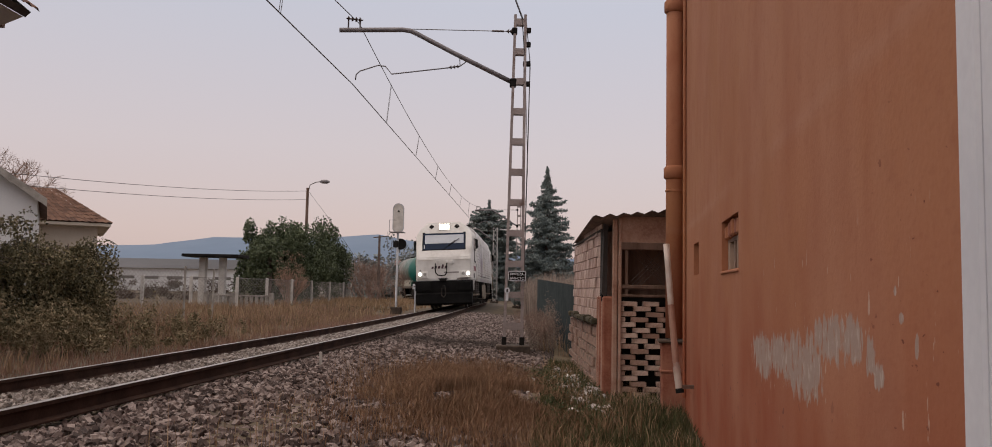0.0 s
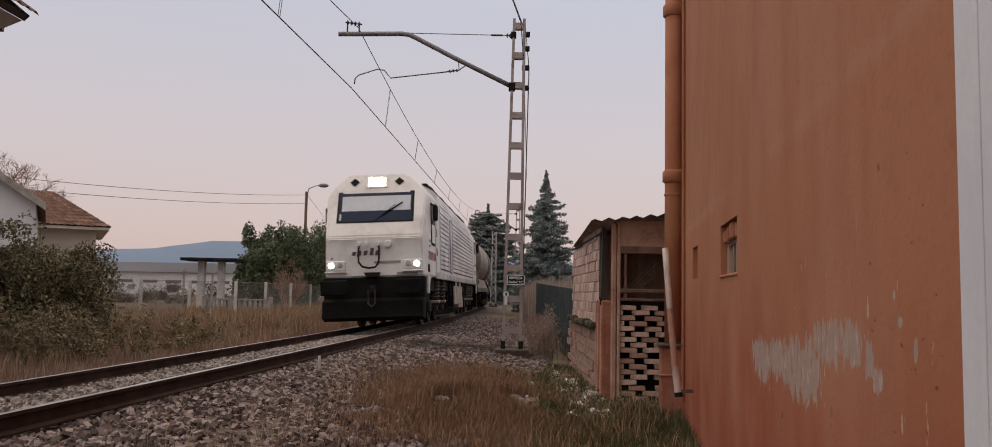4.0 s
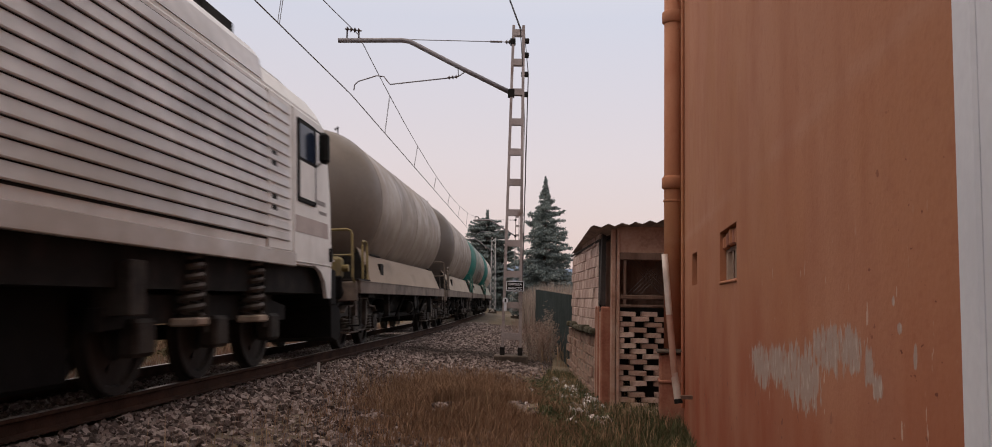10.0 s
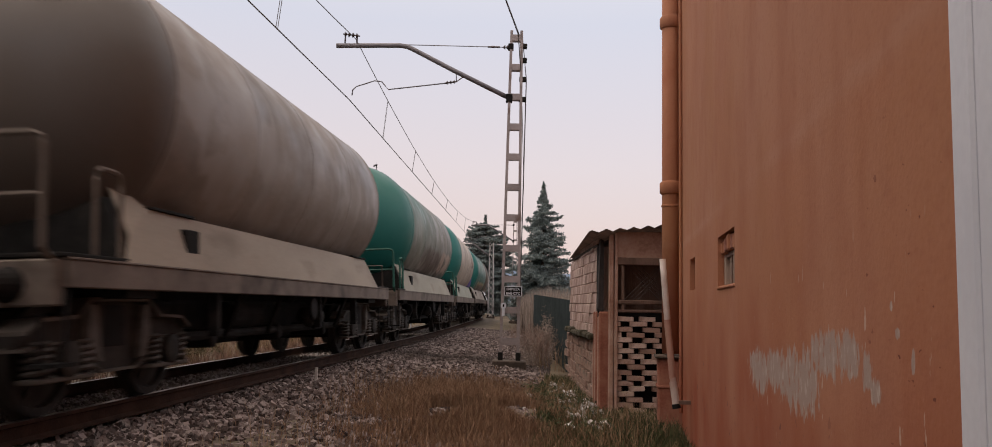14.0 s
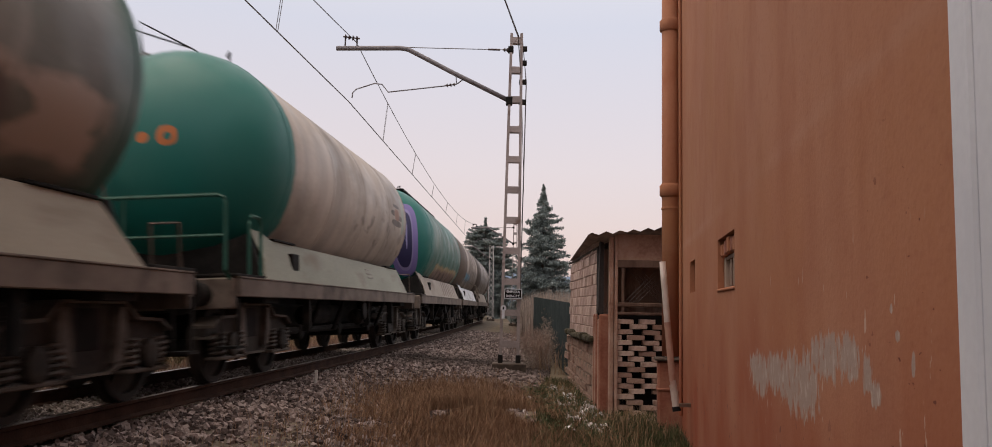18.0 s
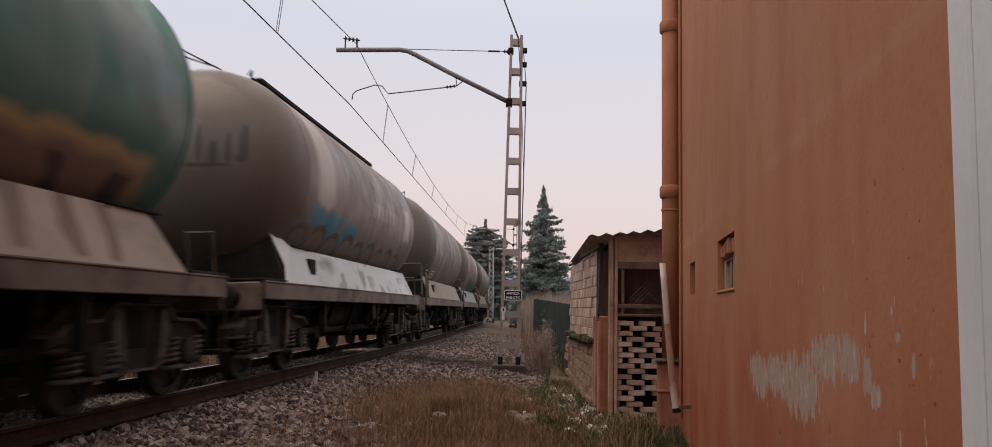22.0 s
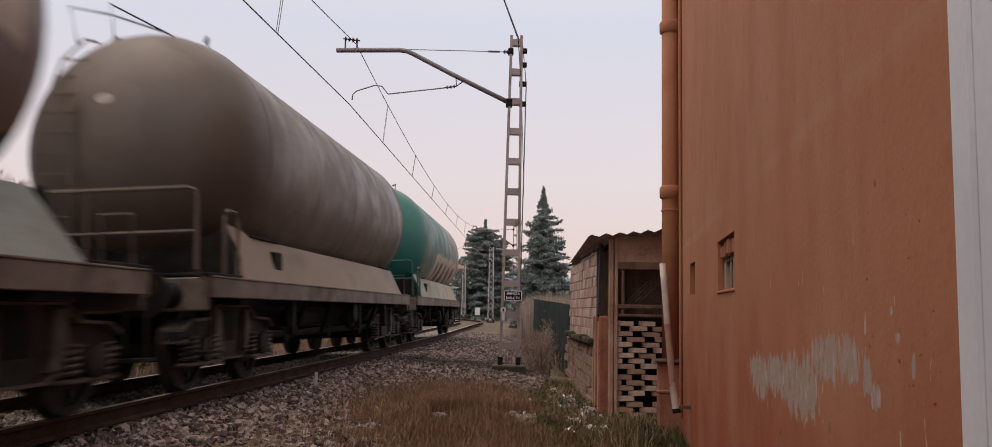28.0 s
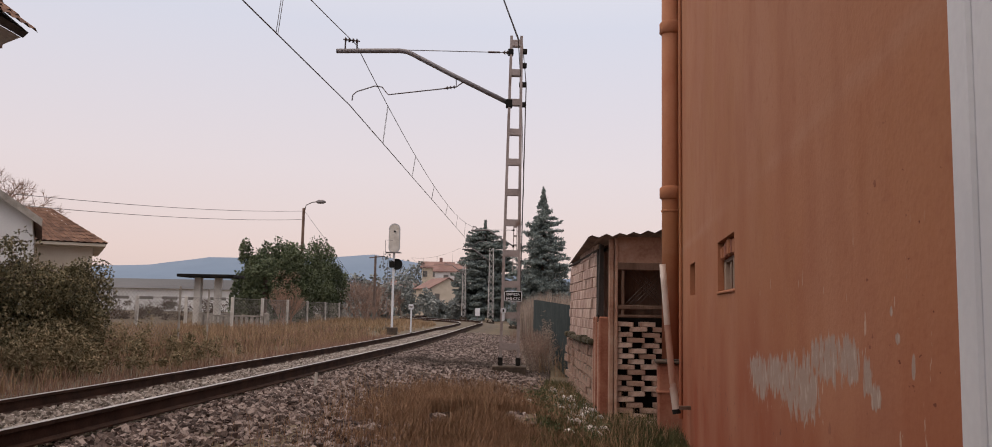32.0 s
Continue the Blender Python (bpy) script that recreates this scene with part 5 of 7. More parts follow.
                part("damper", rod(rod(B(), (sx * 1.30, yb + dy + 0.24, 0.55), (sx * 1.30, yb + dy + 0.24, 0.95), 0.05), (sx * 1.30, yb + dy + 0.24, 0.95), (sx * 1.30, yb + dy + 0.24, 1.4), 0.03), BOGIE, sp)
                part("spring_cap", box(B(), *sorted((sx * 1.1, sx * 1.41)), yb + dy - 0.2, yb + dy + 0.2, 1.36, 1.44, 0.03), DARK, sp)
        part("bogie_bolster", box(B(), -1.0, 1.0, yb - 2.3, yb + 2.3, 0.70, 0.98), DARK, loco)
        for dy in (-1.8, 0.0, 1.8):
            wheelset(loco, yb + dy, 0.53)
    return loco


def loco_face(loco, ya, sgn):
    lit = sgn > 0

    def y(d):
        return ya + sgn * d

    def fb(x0, x1, d0, d1, z0, z1, bev=0.0):
        return box(B(), x0, x1, *sorted((y(d0), y(d1))), z0, z1, bev)

    def sloped(x0, x1, z0, z1, out0, out1):
        """A plate that follows the raked upper face."""
        def d(z, out):
            return y(0.05 + (z - 2.52) * 0.429 - out)
        bm = B()
        q = [bm.verts.new((x, d(z, o), z)) for o in (out0, out1) for x, z in ((x0, z0), (x1, z0), (x1, z1), (x0, z1))]
        for f in ((0, 1, 2, 3), (7, 6, 5, 4), (0, 4, 5, 1), (1, 5, 6, 2), (2, 6, 7, 3), (3, 7, 4, 0)):
            bm.faces.new([q[i] for i in f])
        bmesh.ops.recalc_face_normals(bm, faces=bm.faces[:])
        return bm
    def diamond(x, z, w, h):
        """A lozenge-shaped grille on the raked face."""
        bm = B()
        ring = [[bm.verts.new((x + a * w, y(0.05 + (z + b * h - 2.52) * 0.429 - out), z + b * h)) for a, b in ((-1, 0), (-0.1, -1), (0.1, -1), (1, 0), (0.1, 1), (-0.1, 1))] for out in (0.0, 0.035)]
        bm.faces.new(ring[1])
        for k in range(6):
            bm.faces.new((ring[0][k], ring[0][(k + 1) % 6], ring[1][(k + 1) % 6], ring[1][k]))
        bmesh.ops.recalc_face_normals(bm, faces=bm.faces[:])
        return bm
    ws = part("windscreen", sloped(-1.07, 1.07, 2.90, 3.80, -0.02, 0.012), BLACK, loco, "wide raked windscreen with a pale sun blind half down")
    part("glass", sloped(-1.02, 1.02, 2.94, 3.76, 0.0125, 0.016), CAB_GLASS, ws)
    part("sun_blind", sloped(-0.94, 0.97, 3.24, 3.67, 0.0165, 0.020), BLIND, ws)
    part("side_blind", sloped(-0.99, -0.95, 2.98, 3.16, 0.0165, 0.020), BLIND, ws)
    part("wiper", bar(B(), (-0.08, y(0.20), 2.88), (0.55, y(0.36), 3.40), 0.02, 0.02), BLACK, ws)
    part("wiper", bar(B(), (0.2, y(0.26), 3.1), (0.75, y(0.39), 3.46), 0.015, 0.04), BLACK, ws)
    part("destination_box", sloped(-0.2, 0.28, 2.62, 2.82, 0.0, 0.006), LOCO_WHITE, loco)
    top = part("top_lamp", sloped(-0.30, 0.30, 3.92, 4.25, -0.05, 0.04), LOCO_WHITE, loco, "large lit headlamp under the roof")
    part("lens", sloped(-0.24, 0.24, 3.96, 4.22, 0.041, 0.05), TOP_GLOW if lit else LENS_OFF, top)
    for sx in (-1, 1):
        part("horn_opening", diamond(sx * 0.63, 4.09, 0.135, 0.11), DARK, loco)
        unit = part("headlamp", fb(sx * 1.05 - 0.27, sx * 1.05 + 0.27, 0.06, 0.0, 1.58, 1.86, 0.03), LOCO_WHITE, loco, "twin round headlamp unit")
        part("lens", lathe(B(), [(0.085, y(0.0)), (0.085, y(-0.03)), (0.06, y(-0.045))], 20, "y", (sx * 1.17, 0, 1.73)), HEAD_GLOW if lit else TAIL_OFF, unit)
        part("lens", lathe(B(), [(0.075, y(0.0)), (0.075, y(-0.025)), (0.05, y(-0.035))], 20, "y", (sx * 0.935, 0, 1.74)), LENS_OFF, unit)
        part("rim", lathe(B(), [(0.11, y(0.0)), (0.11, y(-0.02)), (0.087, y(-0.028))], 20, "y", (sx * 1.17, 0, 1.73)), LOCO_WHITE, unit)
        part("lamp_ledge", fb(sx * 1.05 - 0.30, sx * 1.05 + 0.30, 0.06, -0.04, 1.53, 1.57, 0.008), LOCO_WHITE, unit)
        part("grab_rail", rod(rod(rod(B(), (sx * 0.53, y(-0.01), 2.43), (sx * 1.22, y(-0.01), 2.43), 0.018, 6), (sx * 0.53, y(0.06), 2.43), (sx * 0.53, y(-0.01), 2.43), 0.014, 6), (sx * 1.22, y(0.06), 2.43), (sx * 1.22, y(-0.01), 2.43), 0.014, 6), LOCO_WHITE, loco)
        buf = part("buffer", fb(sx * 0.98 - 0.36, sx * 0.98 + 0.36, -0.52, -0.58, 0.92, 1.32, 0.025), NEAR_BLACK, loco, "wide flat dark buffer plate")
        part("buffer_shank", rod(B(), (sx * 0.98, y(-0.52), 1.1), (sx * 0.98, y(0.1), 1.1), 0.13, 12), DARK, buf)
        part("number_bar", fb(0.62, 1.18, 0.046, 0.04, 1.43, 1.51) if sx > 0 else fb(-1.2, -1.12, 0.046, 0.04, 1.9, 1.95), MARK_GREY, loco)
    part("buffer_beam", fb(-1.38, 1.38, -0.02, 0.35, 0.80, 1.40, 0.03), NEAR_BLACK, loco)
    part("snow_plough", prism(B(), [(y(-0.35), 0.32), (y(-0.30), 0.75), (y(0.05), 0.85), (y(0.25), 0.85), (y(0.25), 0.3), (y(-0.1), 0.22)], "x", -1.36, 1.36), NEAR_BLACK, loco, "black snow plough")
    part("coupling_hook", fb(-0.06, 0.06, -0.42, 0.0, 0.98, 1.16, 0.02), DARK, loco)
    part("coupling_link", tube(B(), [(-0.09, y(-0.40), 1.05), (-0.09, y(-0.44), 0.68), (0.0, y(-0.45), 0.60), (0.09, y(-0.44), 0.68), (0.09, y(-0.40), 1.05)], 0.03, 8), BOGIE, loco)
    part("coupler_cover", prism(B(), [(-0.27, 1.52), (0.17, 1.52), (0.10, 1.40), (-0.20, 1.40)], "y", *sorted((y(0.05), y(-0.12)))), DARK, loco)
    part("jumper_hose", tube(B(), [(-0.40, y(-0.02), 2.26), (-0.42, y(-0.07), 2.0), (-0.40, y(-0.10), 1.80), (-0.30, y(-0.11), 1.68), (-0.12, y(-0.12), 1.64), (0.05, y(-0.11), 1.66), (0.14, y(-0.10), 1.78), (0.15, y(-0.07), 2.0), (0.14, y(-0.02), 2.24)], 0.028, 8), BLACK, loco, "black jumper cable hanging in a loop", True)
    for x, w in ((-0.40, 0.07), (-0.20, 0.06), (0.14, 0.10)):
        part("socket", fb(x - w / 2, x + w / 2, 0.06, -0.05, 2.24, 2.36, 0.015), LOCO_WHITE, loco)
    part("round_cap", lathe(B(), [(0.105, y(0.05)), (0.105, y(-0.03)), (0.08, y(-0.045))], 20, "y", (0.39, 0, 2.29)), LOCO_WHITE, loco)
    # the operator's mark as plain slanted strokes
    mark = B()
    for x, h in ((-0.62, 0.10), (-0.47, 0.13), (-0.30, 0.13), (-0.13, 0.20), (0.02, 0.13)):
        prism(mark, [(x, 1.99), (x + 0.10, 1.99), (x + 0.13, 1.99 + h), (x + 0.03, 1.99 + h)], "y", *sorted((y(0.046), y(0.04))))
    part("operator_mark", mark, MARK_DARK, loco)
    part("small_mark", fb(0.0, 0.72, 0.046, 0.041, 1.76, 1.83), MARK_GREY, loco)


# the wagons: dusty paints, some with scrawls sprayed on them
def spray(m, y0, y1, z0, z1, colour, lo=0.45, scale=2.2, kind="noise"):
    """A patch of colour on a wagon, graffiti and glare alike: a band along it, broken into shapes."""
    nt = m.node_tree
    tc = nt.nodes.new("ShaderNodeTexCoord")
    mr = nt.nodes.new("ShaderNodeMapRange")
    if kind == "bubble":
        mp = nt.nodes.new("ShaderNodeMapping")
        mp.inputs["Scale"].default_value = (0.0, 1.0, 0.72)
        nt.links.new(tc.outputs["Object"], mp.inputs[0])
        tx = nt.nodes.new("ShaderNodeTexVoronoi")
        tx.feature = "DISTANCE_TO_EDGE"
        nt.links.new(mp.outputs[0], tx.inputs["Vector"])
        out = tx.outputs["Distance"]
    else:
        tx = nt.nodes.new("ShaderNodeTexNoise")
        tx.inputs["Detail"].default_value = 3
        nt.links.new(tc.outputs["Object"], tx.inputs["Vector"])
        out = tx.outputs["Fac"]
    tx.inputs["Scale"].default_value = scale
    nt.links.new(out, mr.inputs[0])
    mr.inputs[1].default_value, mr.inputs[2].default_value = lo, lo + 0.04
    tinted(m, times(m, band(m, "Y", y0, y1, 0.12, 0.5, 2), band(m, "Z", z0, z1, 0.05, 0.35, 2), mr.outputs[0]), colour)


def blobs(m, shapes, limit, colour, plane=("X", "Z"), y_max=None):
    """Sprayed round letters: ellipses (centre, centre, half width, half height) in one plane of the thing."""
    nt = m.node_tree
    tc, sx = nt.nodes.new("ShaderNodeTexCoord"), nt.nodes.new("ShaderNodeSeparateXYZ")
    nt.links.new(tc.outputs["Object"], sx.inputs[0])

    def op(kind, p, q):
        n = nt.nodes.new("ShaderNodeMath")
        n.operation = kind
        for i, v in enumerate((p, q)):
            if isinstance(v, float):
                n.inputs[i].default_value = v
            elif v is not None:
                nt.links.new(v, n.inputs[i])
        return n.outputs[0]
    least = None
    for cx, cz, rx, rz in shapes:
        dx = op("DIVIDE", op("SUBTRACT", sx.outputs[plane[0]], float(cx)), float(rx))
        dz = op("DIVIDE", op("SUBTRACT", sx.outputs[plane[1]], float(cz)), float(rz))
        d = op("ADD", op("POWER", op("ABSOLUTE", dx, None), 2.4), op("POWER", op("ABSOLUTE", dz, None), 2.4))
        least = d if least is None else op("MINIMUM", least, d)
    mask = op("LESS_THAN", least, float(limit))
    if y_max is not None:
        mask = op("MULTIPLY", mask, op("LESS_THAN", sx.outputs["Y"], float(y_max)))
    tinted(m, mask, colour)


def strokes(m, y0, y1, z0, z1, colour, per_metre=1.0, slant=0.3, duty=0.1):
    """Broad slanted sprayed strokes in a band along the wagon."""
    nt = m.node_tree
    tc, sx = nt.nodes.new("ShaderNodeTexCoord"), nt.nodes.new("ShaderNodeSeparateXYZ")
    nt.links.new(tc.outputs["Object"], sx.inputs[0])
    nz = nt.nodes.new("ShaderNodeTexNoise")
    nz.inputs["Scale"].default_value = 1.2
    nt.links.new(tc.outputs["Object"], nz.inputs["Vector"])

    def op(kind, p, q):
        n = nt.nodes.new("ShaderNodeMath")
        n.operation = kind
        for i, v in enumerate((p, q)):
            if isinstance(v, float):
                n.inputs[i].default_value = v
            elif v is not None:
                nt.links.new(v, n.inputs[i])
        return n.outputs[0]
    phase = op("ADD", op("MULTIPLY", sx.outputs["Y"], 6.283 * per_metre), op("MULTIPLY", sx.outputs["Z"], slant * 6.283))
    phase = op("ADD", phase, op("MULTIPLY", nz.outputs["Fac"], 6.0))
    mask = op("GREATER_THAN", op("SINE", phase, None), float(duty))
    tinted(m, times(m, band(m, "Y", y0, y1, 0.05, 0.3, 2), band(m, "Z", z0, z1, 0.02, 0.12, 2), mask), colour)


BROWN = [(0.135, 0.103, 0.084), (0.18, 0.140, 0.115), (0.225, 0.179, 0.15)]
GREYBROWN = [(0.125, 0.104, 0.092), (0.165, 0.139, 0.124), (0.21, 0.18, 0.162)]
BEIGE = [(0.33, 0.272, 0.22), (0.42, 0.355, 0.295), (0.49, 0.42, 0.355)]
GREYGREEN = [(0.16, 0.17, 0.14), (0.21, 0.21, 0.175), (0.27, 0.255, 0.21)]
DULLGREEN = [(0.020, 0.120, 0.102), (0.032, 0.142, 0.120), (0.075, 0.165, 0.137)]
DARKBROWN = [(0.085, 0.061, 0.049), (0.115, 0.085, 0.069), (0.155, 0.117, 0.096)]


def tank_paint(name, colours, dome=None, edge=2.35, wobble=0.5, dust=1.0, worn=0.0):
    m = material(name, colours, 0.3, 0, 14, 0.5, 0.03, (0.3, 0.7), spec=0.45, stretch=(1, 0.6, 1), dirt=((0.10, 0.078, 0.063), 0.7, 0.52, 0.8))
    # cement dust run down the shell in streaks
    nt = m.node_tree
    for scale, stretch, lo, hi, amount, c in ((0.8, (0.25, 1.6, 0.3), 0.50, 0.64, 0.45, (0.27, 0.23, 0.20)), (0.6, (0.4, 1.7, 0.4), 0.50, 0.68, 0.5, (0.085, 0.067, 0.057)), (1.5, (0.5, 2.0, 0.3), 0.62, 0.66, 0.35, (0.33, 0.29, 0.255))):
        tc, mp, nz, mr = (nt.nodes.new(k) for k in ("ShaderNodeTexCoord", "ShaderNodeMapping", "ShaderNodeTexNoise", "ShaderNodeMapRange"))
        mp.inputs["Scale"].default_value = stretch
        nt.links.new(tc.outputs["Object"], mp.inputs[0])
        nt.links.new(mp.outputs[0], nz.inputs["Vector"])
        nz.inputs["Scale"].default_value, nz.inputs["Detail"].default_value = scale, 7
        mr.inputs[1].default_value, mr.inputs[2].default_value, mr.inputs[4].default_value = lo, hi, amount * dust
        nt.links.new(nz.outputs["Fac"], mr.inputs[0])
        tinted(m, mr.outputs[0], c)
    b, add = nt.nodes["Principled BSDF"], nt.nodes.new
    # shallow dents between the hoops, and patches where dust has dulled the gloss
    tc, mp, nz, dent = add("ShaderNodeTexCoord"), add("ShaderNodeMapping"), add("ShaderNodeTexNoise"), add("ShaderNodeBump")
    mp.inputs["Scale"].default_value = (0.35, 1.5, 0.4)
    nz.inputs["Scale"].default_value, nz.inputs["Detail"].default_value = 0.8, 0.5
    dent.inputs["Strength"].default_value, dent.inputs["Distance"].default_value = 0.4, 0.06
    nt.links.new(tc.outputs["Object"], mp.inputs[0])
    nt.links.new(mp.outputs[0], nz.inputs["Vector"])
    nt.links.new(nz.outputs["Fac"], dent.inputs["Height"])
    nt.links.new(b.inputs["Normal"].links[0].from_socket, dent.inputs["Normal"])
    nt.links.new(dent.outputs[0], b.inputs["Normal"])
    dull, rr = add("ShaderNodeTexNoise"), add("ShaderNodeMapRange")
    dull.inputs["Scale"].default_value, dull.inputs["Detail"].default_value = 1.7, 6
    nt.links.new(tc.outputs["Object"], dull.inputs["Vector"])
    nt.links.new(dull.outputs["Fac"], rr.inputs[0])
    rr.inputs[1].default_value, rr.inputs[2].default_value, rr.inputs[3].default_value, rr.inputs[4].default_value = 0.35, 0.65, 0.34, 0.60
    nt.links.new(rr.outputs[0], b.inputs["Roughness"])
    # both tank ends are a darker brown than the barrel, by this share
    if worn:
        for lo, hi in ((-2.0, 2.15), (11.45, 14.0)):
            v = add("ShaderNodeMath")
            v.operation = "MULTIPLY"
            v.inputs[1].default_value = worn
            nt.links.new(band(m, "Y", lo, hi, 0.10, 0.22, 2.0), v.inputs[0])
            tinted(m, v.outputs[0], (0.075, 0.058, 0.049))
    if dome:
        tinted(m, band(m, "Y", -2, edge, 0.04, wobble, 1.5), dome)
    return m


def sill_paint(name, colours):
    return material(name, colours, 0.75, 0, 20, 0.9, 0.08, (0.3, 0.7), stretch=(1, 0.5, 1.6), dirt=((0.19, 0.15, 0.12), 1.3, 0.57, 0.80))


GREEN_ONE = (0.006, 0.130, 0.112)


def wagon_paints():
    out = []
    a = tank_paint("brown_tank_dusty", [(0.20, 0.158, 0.125), (0.255, 0.205, 0.165), (0.31, 0.255, 0.21)], worn=0.6)
    s = sill_paint("tan_skirt", [(0.28, 0.218, 0.170), (0.34, 0.270, 0.213)])
    out.append((a, s, "dusty brown cement tank wagon with tan skirts and yellowish end rails"))
    b = tank_paint("brown_tank_streaked", [(0.17, 0.135, 0.11), (0.22, 0.178, 0.148), (0.275, 0.228, 0.192)], worn=0.85)
    blobs(b, ((-0.12, 3.47, 0.13, 0.075), (-0.2, 3.1, 0.07, 0.05)), 1.0, (0.36, 0.325, 0.295), y_max=2.0)
    spray(b, 2.2, 5.0, 2.0, 3.2, (0.27, 0.23, 0.20), 0.52, 0.9)
    out.append((b, sill_paint("tan_skirt_streaked", [(0.29, 0.24, 0.195), (0.37, 0.31, 0.25)]), "brown cement tank wagon with pale dust streaks"))
    c = tank_paint("grey_green_tank", [(0.105, 0.108, 0.088), (0.145, 0.146, 0.120), (0.195, 0.187, 0.155)], GREEN_ONE)
    spray(c, 4.6, 9.6, 1.8, 2.55, (0.095, 0.068, 0.055), 0.40, 1.2)
    tinted(c, times(c, band(c, "Y", 2.0, 6.0, 1.6, 2.0, 0.8), band(c, "Z", 2.9, 6, 0.7, 0.8, 1.0)), (0.06, 0.135, 0.105))
    tinted(c, band(c, "Y", 10.9, 14, 0.3, 0.5, 1.0), (0.03, 0.10, 0.08))
    spray(c, 8.6, 10.8, 2.0, 2.6, (0.36, 0.27, 0.22), 0.44, 1.5)
    out.append((c, sill_paint("sage_skirt", [(0.27, 0.25, 0.20), (0.36, 0.33, 0.27)]), "grey-green cement tank wagon with a green front end"))
    d = tank_paint("beige_tank_green_end", BEIGE, GREEN_ONE)
    blobs(d, ((0.29, 3.07, 0.13, 0.13), (-0.02, 3.05, 0.08, 0.07)), 1.0, (0.46, 0.14, 0.04), y_max=2.0)
    blobs(d, ((0.30, 3.06, 0.045, 0.05),), 1.0, GREEN_ONE, y_max=2.0)
    spray(d, 6.0, 11.5, 2.1, 3.0, (0.22, 0.18, 0.15), 0.60, 3.0)
    blobs(d, ((9.75, 2.78, 0.55, 0.07), (10.15, 2.92, 0.30, 0.06), (9.4, 2.98, 0.30, 0.06), (9.75, 3.16, 0.35, 0.04)), 1.0, (0.085, 0.066, 0.055), ("Y", "Z"))
    blobs(d, ((9.75, 2.97, 0.28, 0.13),), 1.0, (0.24, 0.125, 0.085), ("Y", "Z"))
    blobs(d, ((10.45, 3.0, 0.13, 0.42),), 1.0, (0.24, 0.30, 0.24), ("Y", "Z"))
    s = sill_paint("beige_skirt_green", [(0.25, 0.26, 0.215), (0.34, 0.345, 0.29)])
    out.append((d, s, "beige cement tank wagon with a green front end and faint scrawls"))
    e = tank_paint("green_tank_sprayed", DULLGREEN, GREEN_ONE, 2.9, dust=0.45)
    spray(e, 4.2, 10.9, 1.3, 2.28, (0.36, 0.27, 0.15), 0.25, 1.6)
    spray(e, 4.4, 10.8, 1.3, 2.15, (0.19, 0.13, 0.11), 0.2, 1.6)
    strokes(e, 4.6, 10.7, 1.3, 2.08, (0.06, 0.042, 0.038), 0.95, 0.35, 0.62)
    letters = ((0.84, 2.84, 0.24, 0.84), (0.32, 2.99, 0.25, 0.74), (-0.20, 2.88, 0.24, 0.72), (-0.70, 2.72, 0.23, 0.66), (-1.15, 2.75, 0.21, 0.6))
    blobs(e, [(x, z, rx + 0.10, rz + 0.10) for x, z, rx, rz in letters], 1.25, (0.19, 0.15, 0.37), y_max=2.3)
    blobs(e, letters, 1.12, (0.26, 0.23, 0.43), y_max=2.3)
    blobs(e, letters, 0.86, (0.022, 0.020, 0.075), y_max=2.3)
    inner = [(x + 0.08, z + 0.08, 0.022, 0.36) for x, z, _, _ in letters] + [(x - 0.05, z + 0.3, 0.13, 0.022) for x, z, _, _ in letters[::2]] + [(x - 0.04, z - 0.2, 0.10, 0.024) for x, z, _, _ in letters[1::2]]
    blobs(e, inner, 1.0, (0.27, 0.25, 0.45), y_max=2.3)
    s = sill_paint("mottled_skirt", [(0.30, 0.26, 0.22), (0.42, 0.37, 0.32)])
    strokes(s, 6.0, 10.6, 1.3, 1.85, (0.22, 0.17, 0.145), 1.6, 0.2, 0.3)
    out.append((e, s, "green cement tank wagon with a purple sprayed scrawl on its end"))
    f = tank_paint("brown_tank_scrawl", BROWN, worn=0.6)
    spray(f, 1.8, 5.6, 1.9, 2.45, (0.045, 0.19, 0.29), 0.46, 0.9)
    spray(f, 5.6, 10.8, 2.0, 2.34, (0.09, 0.17, 0.20), 0.56, 1.0)
    scrawl = [(-1.2 + 0.19 * k, 3.03 + 0.07 * (k % 3), 0.035 + 0.02 * (k % 2), 0.17 + 0.05 * (k * 7 % 3)) for k in range(12)]
    scrawl += [(-0.75, 2.92, 0.42, 0.03), (0.25, 2.86, 0.5, 0.028), (-1.0, 3.18, 0.22, 0.03), (0.85, 2.95, 0.06, 0.05), (-0.35, 3.05, 0.13, 0.035)]
    blobs(f, scrawl, 1.0, (0.052, 0.042, 0.036), y_max=2.0)
    humps = [(2.5 + 0.92 * k, 1.78, 0.44, 0.38 + 0.05 * (k % 2)) for k in range(9)]
    blobs(f, humps, 1.2, (0.075, 0.062, 0.05), ("Y", "Z"))
    blobs(f, humps, 0.66, (0.17, 0.135, 0.105), ("Y", "Z"))
    strokes(f, 6.4, 9.6, 2.72, 3.0, (0.30, 0.255, 0.22), 2.6, 0.2, -0.1)
    spray(f, 9.9, 10.6, 2.5, 3.25, (0.42, 0.36, 0.30), 0.2, 1.0)
    # pale patch: the sky's glare on the front of the barrel, as colour
    spray(f, 2.7, 3.6, 2.5, 4.2, (0.40, 0.35, 0.30), 0.35, 0.8)
    s = sill_paint("silver_skirt", [(0.56, 0.575, 0.60), (0.70, 0.71, 0.73)])
    spray(s, 1.5, 11.8, 1.2, 1.9, (0.36, 0.355, 0.36), 0.58, 2.0)
    out.append((f, s, "brown cement tank wagon with silver and blue sprayed lettering"))
    g = tank_paint("grey_brown_tank", GREYBROWN, worn=0.7)
